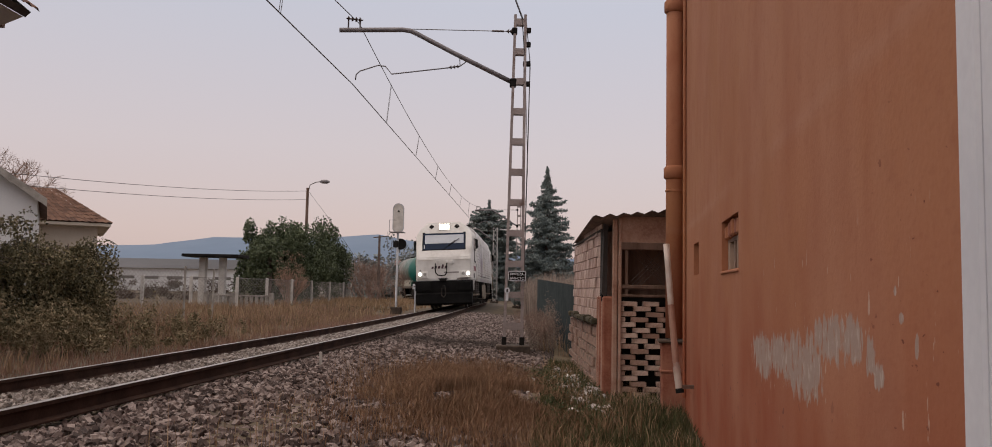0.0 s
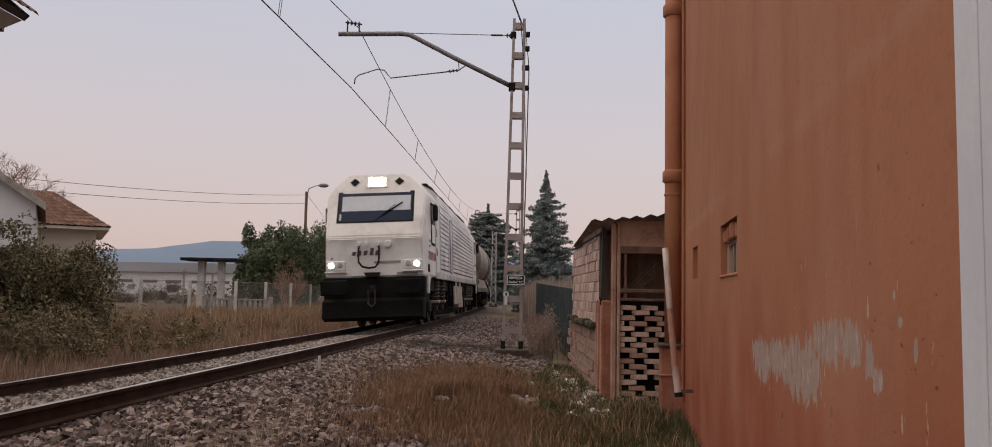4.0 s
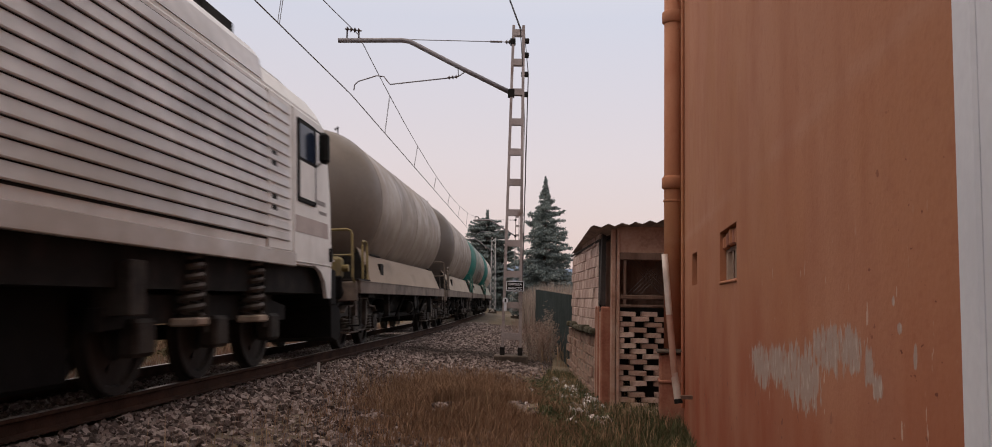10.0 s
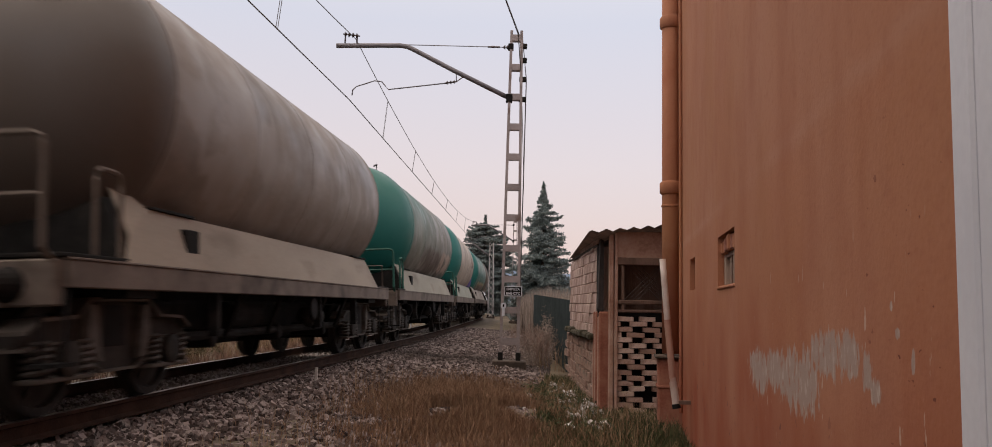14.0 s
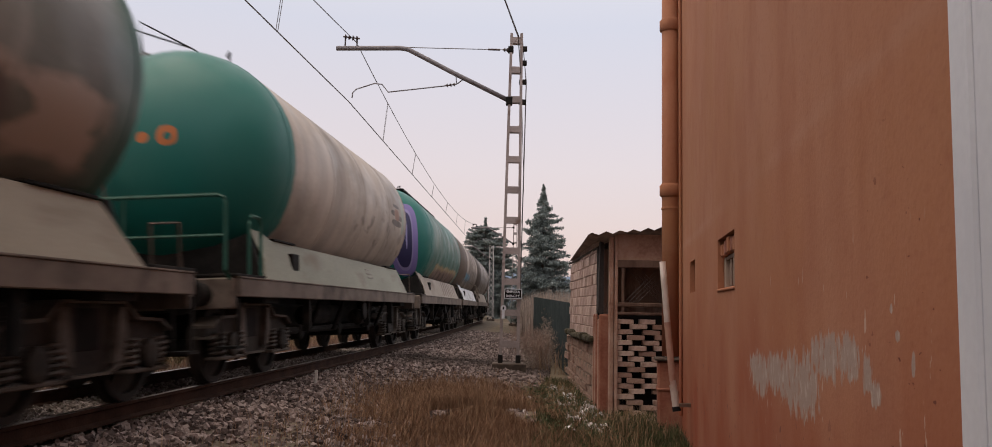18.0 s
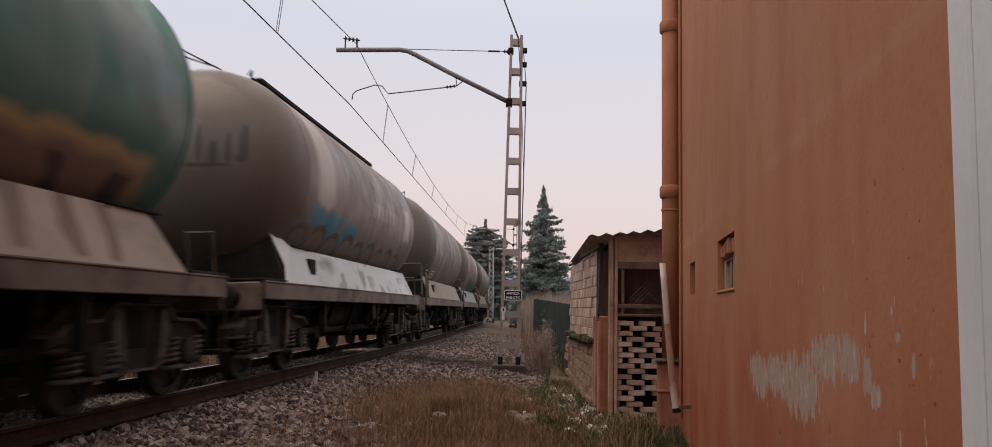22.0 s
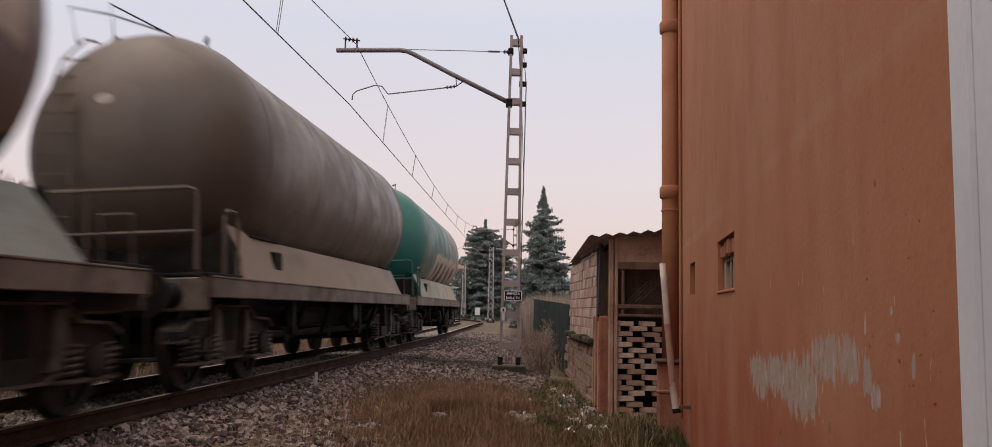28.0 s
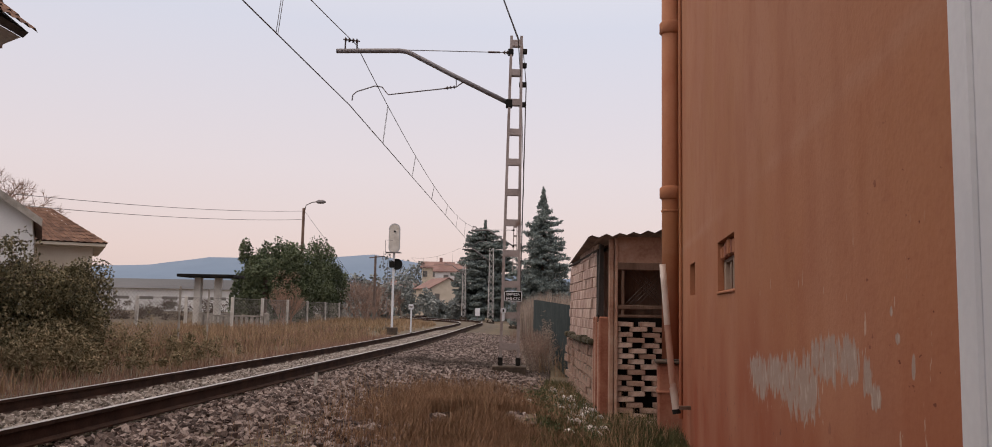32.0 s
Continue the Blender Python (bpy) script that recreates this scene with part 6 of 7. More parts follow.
    blobs(g, ((-0.12, 3.47, 0.13, 0.075), (-0.2, 3.1, 0.07, 0.05)), 1.0, (0.36, 0.325, 0.295), y_max=2.0)
    spray(g, 2.6, 4.2, 2.6, 3.6, (0.40, 0.36, 0.32), 0.54, 1.2)
    out.append((g, sill_paint("grey_tan_skirt", [(0.28, 0.24, 0.20), (0.36, 0.31, 0.26)]), "grey-brown cement tank wagon with pale dust streaks"))
    h = tank_paint("brown_tank_bubbles", BROWN, worn=0.7)
    humps = [(5.3 + 1.15 * k, 1.85, 0.62, 0.66 - 0.07 * k) for k in range(6)]
    blobs(h, humps, 1.4, (0.22, 0.155, 0.105), ("Y", "Z"))
    blobs(h, humps, 1.0, (0.03, 0.05, 0.042), ("Y", "Z"))
    blobs(h, humps, 0.62, (0.05, 0.12, 0.092), ("Y", "Z"))
    spray(h, 9.2, 10.6, 2.7, 3.9, (0.40, 0.34, 0.28), 0.42, 0.8)
    s = sill_paint("pale_blue_skirt", [(0.22, 0.27, 0.255), (0.34, 0.375, 0.355)])
    out.append((h, s, "brown cement wagon with green sprayed bubbles and pale blue skirt"))
    i = tank_paint("brown_tank_plain", DARKBROWN, dust=0.45, worn=0.5)
    blobs(i, ((-0.12, 3.40, 0.11, 0.06),), 1.0, (0.34, 0.31, 0.28), y_max=2.0)
    out.append((i, sill_paint("tan_skirt_plain", [(0.25, 0.192, 0.152), (0.31, 0.243, 0.196)]), "plain brown cement tank wagon with tan skirts"))
    last_skirt = sill_paint("khaki_skirt", [(0.25, 0.25, 0.19), (0.33, 0.32, 0.25)])
    spray(last_skirt, 5.0, 10.8, 1.2, 1.9, (0.40, 0.34, 0.28), 0.46, 0.9)
    j = tank_paint("grey_green_tank_lettered", GREYGREEN, GREEN_ONE, 2.0)
    tinted(j, times(j, band(j, "Y", 1.6, 8.0, 1.6, 1.6, 0.8), band(j, "Z", 2.2, 6, 0.5, 0.6, 1.0)), (0.05, 0.14, 0.118))
    spray(j, 4.4, 10.9, 1.2, 2.62, (0.44, 0.35, 0.28), 0.2, 1.0)
    strokes(j, 5.1, 10.5, 1.2, 2.42, (0.075, 0.05, 0.043), 0.85, -0.25, 0.05)
    out.append((j, last_skirt, "last grey-green cement tank wagon with bold brown sprayed letters"))
    return out


def loco_tint():
    """Road dirt along the foot of the louvres, and faded purple and yellow spray that soaked into them."""
    m = LOCO_SIDE
    for y0, y1, z0, z1, c, lo, hi, k in ((-1.0, 23.0, 1.0, 2.3, (0.34, 0.285, 0.23), 0.30, 0.62, 0.7), (4.2, 9.1, 1.2, 2.8, (0.25, 0.18, 0.29), 0.44, 0.56, 0.6), (9.0, 10.3, 1.9, 2.65, (0.46, 0.40, 0.16), 0.42, 0.54, 0.55), (10.5, 17.5, 2.6, 3.5, (0.25, 0.235, 0.245), 0.50, 0.62, 0.5)):
        mr, nz = m.node_tree.nodes.new("ShaderNodeMapRange"), m.node_tree.nodes.new("ShaderNodeTexNoise")
        tc = m.node_tree.nodes.new("ShaderNodeTexCoord")
        m.node_tree.links.new(tc.outputs["Object"], nz.inputs["Vector"])
        nz.inputs["Scale"].default_value, nz.inputs["Detail"].default_value = 1.1, 5
        mr.inputs[1].default_value, mr.inputs[2].default_value, mr.inputs[4].default_value = lo, hi, k
        m.node_tree.links.new(nz.outputs["Fac"], mr.inputs[0])
        tinted(m, times(m, band(m, "Y", y0, y1, 0.5, 1.0, 0.8), band(m, "Z", z0, z1, 0.3, 0.6, 1.2), mr.outputs[0]), c)


def build_train():
    loco_tint()
    loco = build_loco()
    first = wagon_template()
    copies = [first] + [copy_thing(first, Matrix.Identity(4)) for _ in range(9)]
    for w, (shell, skirt, label) in zip(copies, wagon_paints()):
        add_tank(w, shell, skirt, 10.85 if "beige" in label else 10.7 if "bubbles" in label else 11.4 if "purple" in label else 11.18, "skirt" if "beige" in label else "tank" if "grey-brown" in label else "")
        tagged(w, label)
        if not any(k in label for k in ("purple", "silver")):
            front_rails(w, YELLOW if "yellowish" in label else GREEN_RAIL if "green front" in label or "grey-green" in label else RAILING)
        if "purple" in label or "silver" in label:
            part("roof_walk", box(B(), 0.25, 0.62, 2.7, 10.6, 4.44, 4.50), DARK, w)
    locker = box(B(), 0.18, 1.02, 0.66, 1.02, 1.295, 1.72, 0.06)
    part("end_locker", rod(locker, (1.02, 0.84, 1.5), (1.14, 0.84, 1.5), 0.07, 10), YELLOW, first, "dirty yellow brake locker")
    return loco, copies


# how far the train has come since the clip's start
def travelled(t):
    return 4.4 * t + 0.0485 * t * t + float(np.interp(t, SLIP_T, SLIP_D))


SLIP_T, SLIP_D = [0, 9, 11, 13, 16, 19, 22, 24, 32], [0, 0, 0.08, 0.38, -0.2, -0.8, -0.35, 0, 0]
NOSE, FIRST, PITCH = 33.1, 22.6, 13.23


def motions():
    whole = [i * 0.5 for i in range(65)]
    fine = [i * 0.1 for i in range(321)]
    for k, v in enumerate([LOCO, *TRAIN]):
        gap, front, rear = (0.0, 4.35, 17.4) if k == 0 else (FIRST + PITCH * (k - 1) - (0.2 if k == 8 else 0.0), 1.95, 11.3)
        walk(v, [(t, line_frame(NOSE + gap - travelled(t), front, rear)) for t in whole])
        for axle in [c for c in v.children if c.name.startswith("wheelset")]:
            r = axle.location.z
            walk(axle, [(t, Matrix.Translation(axle.location) @ Matrix.Rotation(travelled(t) / r, 4, "X")) for t in fine])


# ---- plants ----
def scatter(name, centres, sizes, mat, parent, rng, aspect=0.6, kind=""):
    """Many small leaves, each a bent pair of triangles with its own turn."""
    c = np.asarray(centres, float)
    n = len(c)
    a = rng.normal(size=(n, 3))
    a /= np.linalg.norm(a, axis=1)[:, None]
    b = np.cross(a, rng.normal(size=(n, 3)))
    b /= np.linalg.norm(b, axis=1)[:, None] + 1e-9
    s = np.asarray(sizes, float).reshape(-1, 1) * np.ones((n, 1))
    bend = np.cross(a, b) * s * 0.25
    verts = np.stack([c - a * s, c + b * s * aspect + bend, c + a * s, c - b * s * aspect + bend], 1).reshape(-1, 3)
    f = (np.arange(n) * 4)[:, None]
    faces = np.concatenate([f + [0, 1, 2], f + [0, 2, 3]], 1).reshape(-1, 3)
    ob = mesh_of(verts.tolist(), faces.tolist(), name, mat, parent)
    if kind:
        ob["kind"] = kind
    return ob


def blades(name, x, y, z, height, width, mat, rng, lean=0.35, label="", category="grass"):
    """Grass: one narrow bent blade at each place."""
    n = len(x)
    h = np.asarray(height) * np.ones(n)
    ang, tip = rng.uniform(0, 2 * math.pi, n), rng.uniform(0, 2 * math.pi, n)
    dx, dy = np.cos(ang) * width / 2, np.sin(ang) * width / 2
    lx, ly = np.cos(tip) * h * lean * rng.uniform(0.3, 1, n), np.sin(tip) * h * lean * rng.uniform(0.3, 1, n)
    zero = np.zeros(n)
    root = np.stack([x, y, z], -1)
    v = np.stack([root + np.stack([-dx, -dy, zero - 0.03], -1), root + np.stack([dx, dy, zero - 0.03], -1),
                  root + np.stack([dx * 0.8 + lx * 0.35, dy * 0.8 + ly * 0.35, h * 0.6], -1), root + np.stack([-dx * 0.8 + lx * 0.35, -dy * 0.8 + ly * 0.35, h * 0.6], -1),
                  root + np.stack([lx, ly, h], -1)], 1).reshape(-1, 3)
    f = np.arange(n) * 5
    faces = [q for k in f.tolist() for q in ((k, k + 1, k + 2, k + 3), (k + 3, k + 2, k + 4))]
    ob = mesh_of(v.tolist(), faces, name, mat)
    return tagged(ob, label, category, kind="stuff")


def patch(rng, n, u0, u1, s0, s1, clump=0.0):
    """Places beside the track, thrown between two offsets and two distances; clump thins them out in tufts."""
    u, s = rng.uniform(u0, u1, n), rng.uniform(s0, s1, n)
    if clump:
        keep = np.array([noise.noise((a * 1.3, b * 1.3, 7.0)) > clump * 0.25 + rng.uniform(-0.25, 0.25) for a, b in zip(u, s)])
        u, s = u[keep], s[keep]
    lx, ly, lh = (np.interp(s, LINE_S, q) for q in (LINE_X, LINE_Y, LINE_H))
    x, y = lx + u * np.cos(lh), ly - u * np.sin(lh)
    return x, y, np.interp(u, PROFILE_U, PROFILE_Z)


def clear_of_walls(x, y):
    """Outside the house and the shed."""
    inside = (x > 1.112 + 0.146 * (y - 2.04) - 0.03) & (y < 11.6)
    inside |= (x > 1.5) & (y > 12.3) & (y < 18.5)
    return ~inside


def build_grass():
    rng = np.random.default_rng(5)
    x, y = rng.normal(-0.28, 0.66, 52000), rng.normal(10.7, 1.75, 52000)
    z = ground_z(x, y) + 0.10 * np.exp(-((x + 0.28) / 0.7) ** 2 - ((y - 11) / 2) ** 2)
    k = clear_of_walls(x, y) & (y > 5.0) & np.array([noise.noise((a * 1.1, b * 0.8, 2.0)) > -0.28 for a, b in zip(x, y)])
    blades("dry_grass", x[k], y[k], z[k], rng.uniform(0.03, 0.17, k.sum()), 0.007, DRY_GRASS, rng, 0.7, "matted dry brown grass beside the ballast")
    x, y, z = patch(rng, 42000, 4.8, 7.6, -2, 9, 0.0)
    k = clear_of_walls(x, y) & (y > 4.0)
    blades("green_grass", x[k], y[k], z[k], rng.uniform(0.04, 0.16, k.sum()), 0.009, GREEN_GRASS, rng, 0.7, "green grass and weeds at the foot of the walls")
    x, y, z = patch(rng, 9000, 4.7, 7.4, -1, 9, 0.15)
    k = clear_of_walls(x, y) & (y > 4.5)
    blades("wall_foot_straw", x[k], y[k], z[k], rng.uniform(0.06, 0.26, k.sum()), 0.007, STRAW, rng, 0.7, "dry straw mixed into the grass along the walls")
    x, y, z = patch(rng, 800, 2.4, 6.0, -4, 4, 0.2)
    k = clear_of_walls(x, y)
    blades("dead_stalks", x[k], y[k], z[k], rng.uniform(0.2, 0.6, k.sum()), 0.005, STRAW, rng, 0.25, "thin dead stalks in the ballast", "weeds")
    x, y, z = patch(rng, 2200, 4.5, 5.8, 11, 30, 0.1)
    k = clear_of_walls(x, y)
    blades("tall_dry_grass", x[k], y[k], z[k], rng.uniform(0.2, 0.7, k.sum()), 0.010, STRAW, rng, 0.35, "tall dry grass behind the mast")
    x, y, z = patch(rng, 34000, -11, -2.7, -4, 28, 0.25)
    blades("trackside_weeds", x, y, z, rng.uniform(0.1, 0.42, len(x)) * np.interp(x, [-14, -8], [1.5, 1.0]), 0.014, STRAW, rng, 0.5, "withered weeds along the far side of the track", "weeds")
    x, y, z = patch(rng, 15000, -11, -3.2, -4, 40, 0.35)
    blades("trackside_grass", x, y, z, rng.uniform(0.08, 0.3, len(x)), 0.014, GREEN_GRASS, rng, 0.5, "olive grass along the far side of the track")
    x, y, z = patch(rng, 20000, -14, -2.8, 24, 75, 0.1)
    blades("verge_grass", x, y, z, rng.uniform(0.12, 0.42, len(x)), 0.03, STRAW, rng, 0.5, "tawny grass on the verge by the signal")
    x, y, z = patch(rng, 16000, -10, -2.9, -4, 36, 0.5)
    blades("rusty_grass", x, y, z, rng.uniform(0.12, 0.5, len(x)), 0.014, LEAF_BROWN, rng, 0.5, "rust-brown grass tufts along the far side of the track")
    x, y, z = patch(rng, 17000, -5.2, -1.8, -8, 30, 0.0)
    blades("rail_side_grass", x, y, z, rng.uniform(0.04, 0.26, len(x)) * np.interp(rng.random(len(x)), [0, 1], [0.6, 1.2]), 0.010, LEAF_BROWN, rng, 0.6, "low rust-brown grass creeping up to the far rail")
    x, y, z = patch(rng, 1500, -9.5, -6, -2, 10, 0.1)
    blades("mullein_stalks", x, y, z, rng.uniform(0.5, 1.1, len(x)), 0.03, STRAW, rng, 0.2, "dead seed stalks in front of the brambles", "weeds")
    x, y, z = patch(rng, 9000, 3.7, 7.4, 30, 48, 0.0)
    blades("reed_hedge", x, y, z, rng.uniform(0.8, 2.6, len(x)) * np.clip(0.55 + 0.2 * (x - 0.3), 0.4, 1.0), 0.03, REED, rng, 0.15, "grey dry reeds behind the sheet fence", "reeds")


def build_ballast():
    rng = np.random.default_rng(9)
    base = np.array([(-1, -1, -1), (1, -1, -1), (1, 1, -1), (-1, 1, -1), (-1, -1, 1), (1, -1, 1), (1, 1, 1), (-1, 1, 1)]) * 0.6
    quads = np.array([(0, 3, 2, 1), (4, 5, 6, 7), (0, 1, 5, 4), (1, 2, 6, 5), (2, 3, 7, 6), (3, 0, 4, 7)])

    def stones(name, x, y, z, size, mat, label):
        n = len(x)
        v = base[None] * rng.uniform(0.55, 1.15, (n, 8, 3)) * rng.uniform(0.6, 1.25, (n, 1, 3))
        q = rng.normal(size=(n, 4))
        q /= np.linalg.norm(q, axis=1)[:, None]
        w, a, b, c = q.T
        R = np.stack([1 - 2 * (b * b + c * c), 2 * (a * b - c * w), 2 * (a * c + b * w), 2 * (a * b + c * w), 1 - 2 * (a * a + c * c), 2 * (b * c - a * w), 2 * (a * c - b * w), 2 * (b * c + a * w), 1 - 2 * (a * a + b * b)], -1).reshape(n, 3, 3)
        v = np.einsum("nij,nkj->nki", R, v) * size[:, None, None] + np.stack([x, y, z], -1)[:, None]
        f = (quads[None] + (np.arange(n) * 8)[:, None, None]).reshape(-1, 4)
        me = bpy.data.meshes.new(name)
        me.from_pydata(v.reshape(-1, 3).tolist(), [], f.tolist())
        me.materials.append(mat)
        tagged(new(name, me), label, "ballast", kind="stuff")
    tinted(BALLAST_DARK, times(BALLAST_DARK, band(BALLAST_DARK, "Y", 18.4, 21.0, 1.1, 3.4, 0.45), band(BALLAST_DARK, "X", -2.3, 3.0, 0.5, 1.2, 0.8)), (0.040, 0.029, 0.025))
    n = 40000
    x, y, z = patch(rng, n, -0.80, 0.80, -12, 40)
    z = np.interp(offsets(x, y)[0], [-1, 1], [-0.20, -0.13])
    stones("ballast_bed", x, y, z - 0.02 + rng.uniform(-0.02, 0.015, n), rng.uniform(0.022, 0.048, n), BALLAST, "pale grey ballast between the rails")
    n = 95000
    u = 0.95 + 3.9 * rng.random(n) ** 1.05
    s = -13 + 47 * rng.random(n) ** 1.25
    lx, ly, lh = (np.interp(s, LINE_S, q) for q in (LINE_X, LINE_Y, LINE_H))
    x, y = lx + u * np.cos(lh), ly - u * np.sin(lh)
    z = np.interp(u, PROFILE_U, PROFILE_Z)
    k = clear_of_walls(x, y)
    stones("ballast_shoulder", x[k], y[k], z[k] + rng.uniform(-0.02, 0.02, k.sum()), rng.uniform(0.020, 0.060, k.sum()), BALLAST_DARK, "brownish ballast spread beside the track")
    n = 6000
    x, y, z = patch(rng, n, -2.3, -0.95, -12, 40)
    stones("ballast_far_side", x, y, z + rng.uniform(-0.02, 0.02, n), rng.uniform(0.02, 0.045, n), BALLAST_DARK, "ballast on the far side of the track")
    n = 150
    x, y = rng.normal(1.22, 0.24, n), rng.normal(12.6, 1.15, n)
    k = (x < 1.5) & ((y > 11.7) | (x < 1.05 + 0.146 * (y - 2.04)))
    x2, y2 = rng.uniform(1.55, 2.6, 170), rng.uniform(11.5, 12.35, 170)
    stones("brick_rubble", x2, y2, ground_z(x2, y2) + 0.02, rng.uniform(0.02, 0.07, 170), OLD_PLASTER, "broken brick and render at the foot of the screen")
    stones("plaster_rubble", x[k], y[k], np.array([gz(a, b) for a, b in zip(x[k], y[k])]) + 0.03, rng.uniform(0.04, 0.12, k.sum()), RUBBLE, "white plaster rubble at the foot of the shed")


def crown(rng, centre, radii, n, shell=0.55, lumps=14, lump=0.38):
    """Leaf places in an uneven crown: a heap of smaller puffs."""
    centre, radii = np.asarray(centre, float), np.asarray(radii, float)
    d = rng.normal(size=(lumps, 3))
    d /= np.linalg.norm(d, axis=1)[:, None]
    puffs = d * rng.uniform(0.3, 0.82, (lumps, 1))
    which = rng.integers(0, lumps, n)
    e = rng.normal(size=(n, 3))
    e /= np.linalg.norm(e, axis=1)[:, None]
    p = puffs[which] + e * lump * rng.uniform(shell, 1, (n, 1)) * rng.uniform(0.7, 1.25, lumps)[which][:, None]
    return centre + p * radii


def branches(bm, rng, p, d, length, r, depth, spread=0.5, up=0.15):
    q = p + d * length
    rod(bm, p, q, r, 5, r * 0.62)
    if depth == 0:
        return
    for _ in range(3 if depth > 1 else 4):
        nd = (d + Vector(rng.normal(size=3)) * spread + Vector((0, 0, up))).normalized()
        branches(bm, rng, p.lerp(q, rng.uniform(0.55, 1.0)), nd, length * rng.uniform(0.55, 0.8), r * 0.61, depth - 1, spread, up)


def build_plants():
    rng = np.random.default_rng(21)
    bush = thing("bramble_bush", "dark overgrown bramble thicket beside the track", "bush")
    pts = np.concatenate([crown(rng, (-10.0, 18.2, 0.95), (1.9, 1.7, 1.6), 30000, 0.45, 30, 0.30), crown(rng, (-9.35, 18.8, 0.65), (0.95, 1.3, 1.2), 14000, 0.45, 22, 0.32), crown(rng, (-11.8, 17.5, 1.05), (1.6, 1.6, 1.5), 16000, 0.45, 26, 0.32), crown(rng, (-9.6, 16.2, 0.1), (2.4, 0.8, 0.8), 9000)])
    pts = pts[pts[:, 2] > -0.2]
    scatter("leaves", pts, rng.uniform(0.018, 0.045, len(pts)), LEAF_DARK, bush, rng)
    stems = B()
    for _ in range(40):
        a, b = rng.uniform(-12.5, -9.0), rng.uniform(17.2, 19.0)
        tube(stems, [(a, b, -0.2), (a + rng.normal() * 0.2, b - 0.1, 0.9), (a + rng.normal() * 0.5, b - 0.3, 1.5 + rng.uniform(-0.4, 0.4)), (a + rng.normal() * 0.6, b - 0.5, 1.5)], 0.008, 4)
    part("bramble_cane", stems, BARK, bush)["kind"] = "stuff"
    sprays = []
    for _ in range(130):
        a, b, h = rng.uniform(-12.6, -8.7), rng.uniform(16.6, 19.2), rng.uniform(1.2, 2.45)
        h *= float(np.interp(a, [-12.6, -10.6, -8.7], [0.95, 1.0, 0.62]))
        way, reach = rng.uniform(0, 2 * math.pi), rng.uniform(0.3, 0.9)
        t = rng.uniform(0.2, 1.0, (60, 1))
        sprays.append(np.array([a, b, -0.1]) + np.concatenate([math.cos(way) * reach * t ** 1.5, math.sin(way) * reach * t ** 1.5, h * np.sin(t * 2.0) / 0.91], 1) + rng.normal(size=(60, 3)) * 0.05)
    sprays = np.concatenate(sprays)
    scatter("leaf_sprays", sprays, rng.uniform(0.02, 0.05, len(sprays)), LEAF_DARK, bush, rng)
    weeds = thing("tall_weeds", "tall olive and brown weeds in front of the brambles", "weeds", kind="stuff")
    spots = [(rng.uniform(-11.5, -6.2), rng.uniform(14.6, 21.5)) for _ in range(150)] + [(rng.uniform(-11.0, -7.4), rng.uniform(14.2, 16.9)) for _ in range(190)]
    pts = np.concatenate([np.stack([x + rng.normal(size=60) * 0.048, y + rng.normal(size=60) * 0.048, -0.2 + rng.uniform(0, 1, 60) * h], -1) for (x, y), h in zip(spots, rng.uniform(0.3, 1.35, 340) * np.interp([p[0] for p in spots], [-10, -6.5], [1.0, 0.45]))])
    scatter("leaves", pts, rng.uniform(0.025, 0.06, len(pts)), LEAF_OLIVE, weeds, rng, 0.4)
    ev = thing("evergreen_shrub", "broad dark green evergreen shrub behind the fence", "shrub")
    pts = np.concatenate([crown(rng, (x, y, top * 0.45), (w, 2.4, top * 0.58), n, 0.4, 26, 0.30) for x, y, w, top, n in ((-16.5, 57, 1.3, 5.2, 7000), (-15.7, 56, 1.5, 5.2, 8000), (-14.4, 54, 1.7, 5.1, 8000), (-14.2, 58, 1.7, 5.75, 9000), (-13.3, 56, 1.2, 5.3, 6000), (-14.9, 65, 2.3, 6.3, 9000), (-14.9, 73, 2.2, 6.7, 9000), (-14.2, 75, 1.7, 5.9, 6000))])
    pts = pts[pts[:, 2] > 0]
    scatter("leaves", pts, rng.uniform(0.06, 0.13, len(pts)), LEAF_GREEN, ev, rng)
    for x, y in ((-14.3, 53), (-14.7, 57), (-15.0, 65), (-14.9, 74)):
        part("trunk", rod(B(), (x, y, -0.3), (x, y, 2.8), 0.15), BARK, ev)
    dead = thing("withered_shrub", "withered reddish-brown shrub by the fence", "shrub")
    pts = crown(rng, (-12.1, 49.6, 1.9), (1.25, 0.6, 1.35), 700, 0.2, 26, 0.26)
    scatter("leaves", pts[pts[:, 2] > 0.5], 0.06, WITHERED, dead, rng, 0.22)
    tw = B()
    for _ in range(30):
        branches(tw, rng, Vector((-12.15 + rng.normal() * 0.25, 49.8, -0.2)), Vector((rng.normal() * 0.28, 0, 1)).normalized(), 1.0, 0.022, 2, 0.3)
    part("twig", tw, WITHERED, dead)["kind"] = "stuff"
    for x, y, h, n in ((-12.4, 79, 1.9, 14), (-11.4, 76, 1.75, 14), (-10.6, 78, 1.6, 12), (-9.4, 74, 1.2, 10), (-10.2, 66, 0.8, 8)):
        sh = thing("bare_shrub", "leafless reddish-brown shrub on the verge", "shrub", "bare shrubs")
        tw = B()
        for _ in range(n):
            branches(tw, rng, Vector((x + rng.normal() * 0.6, y + rng.normal() * 0.4, -0.3)), Vector((rng.normal() * 0.35, 0, 1)).normalized(), h, 0.03, 3, 0.45)
        part("branch", tw, TWIG, sh)["kind"] = "stuff"
    hedge = thing("dry_hedge", "brown leafless hedge in front of the warehouse", "hedge")
    pts = np.concatenate([crown(rng, (-26.5 + k * 2.1, 60, 0.35), (1.6, 1.0, 1.15), 1500, 0.3, 16, 0.34) for k in range(5)])
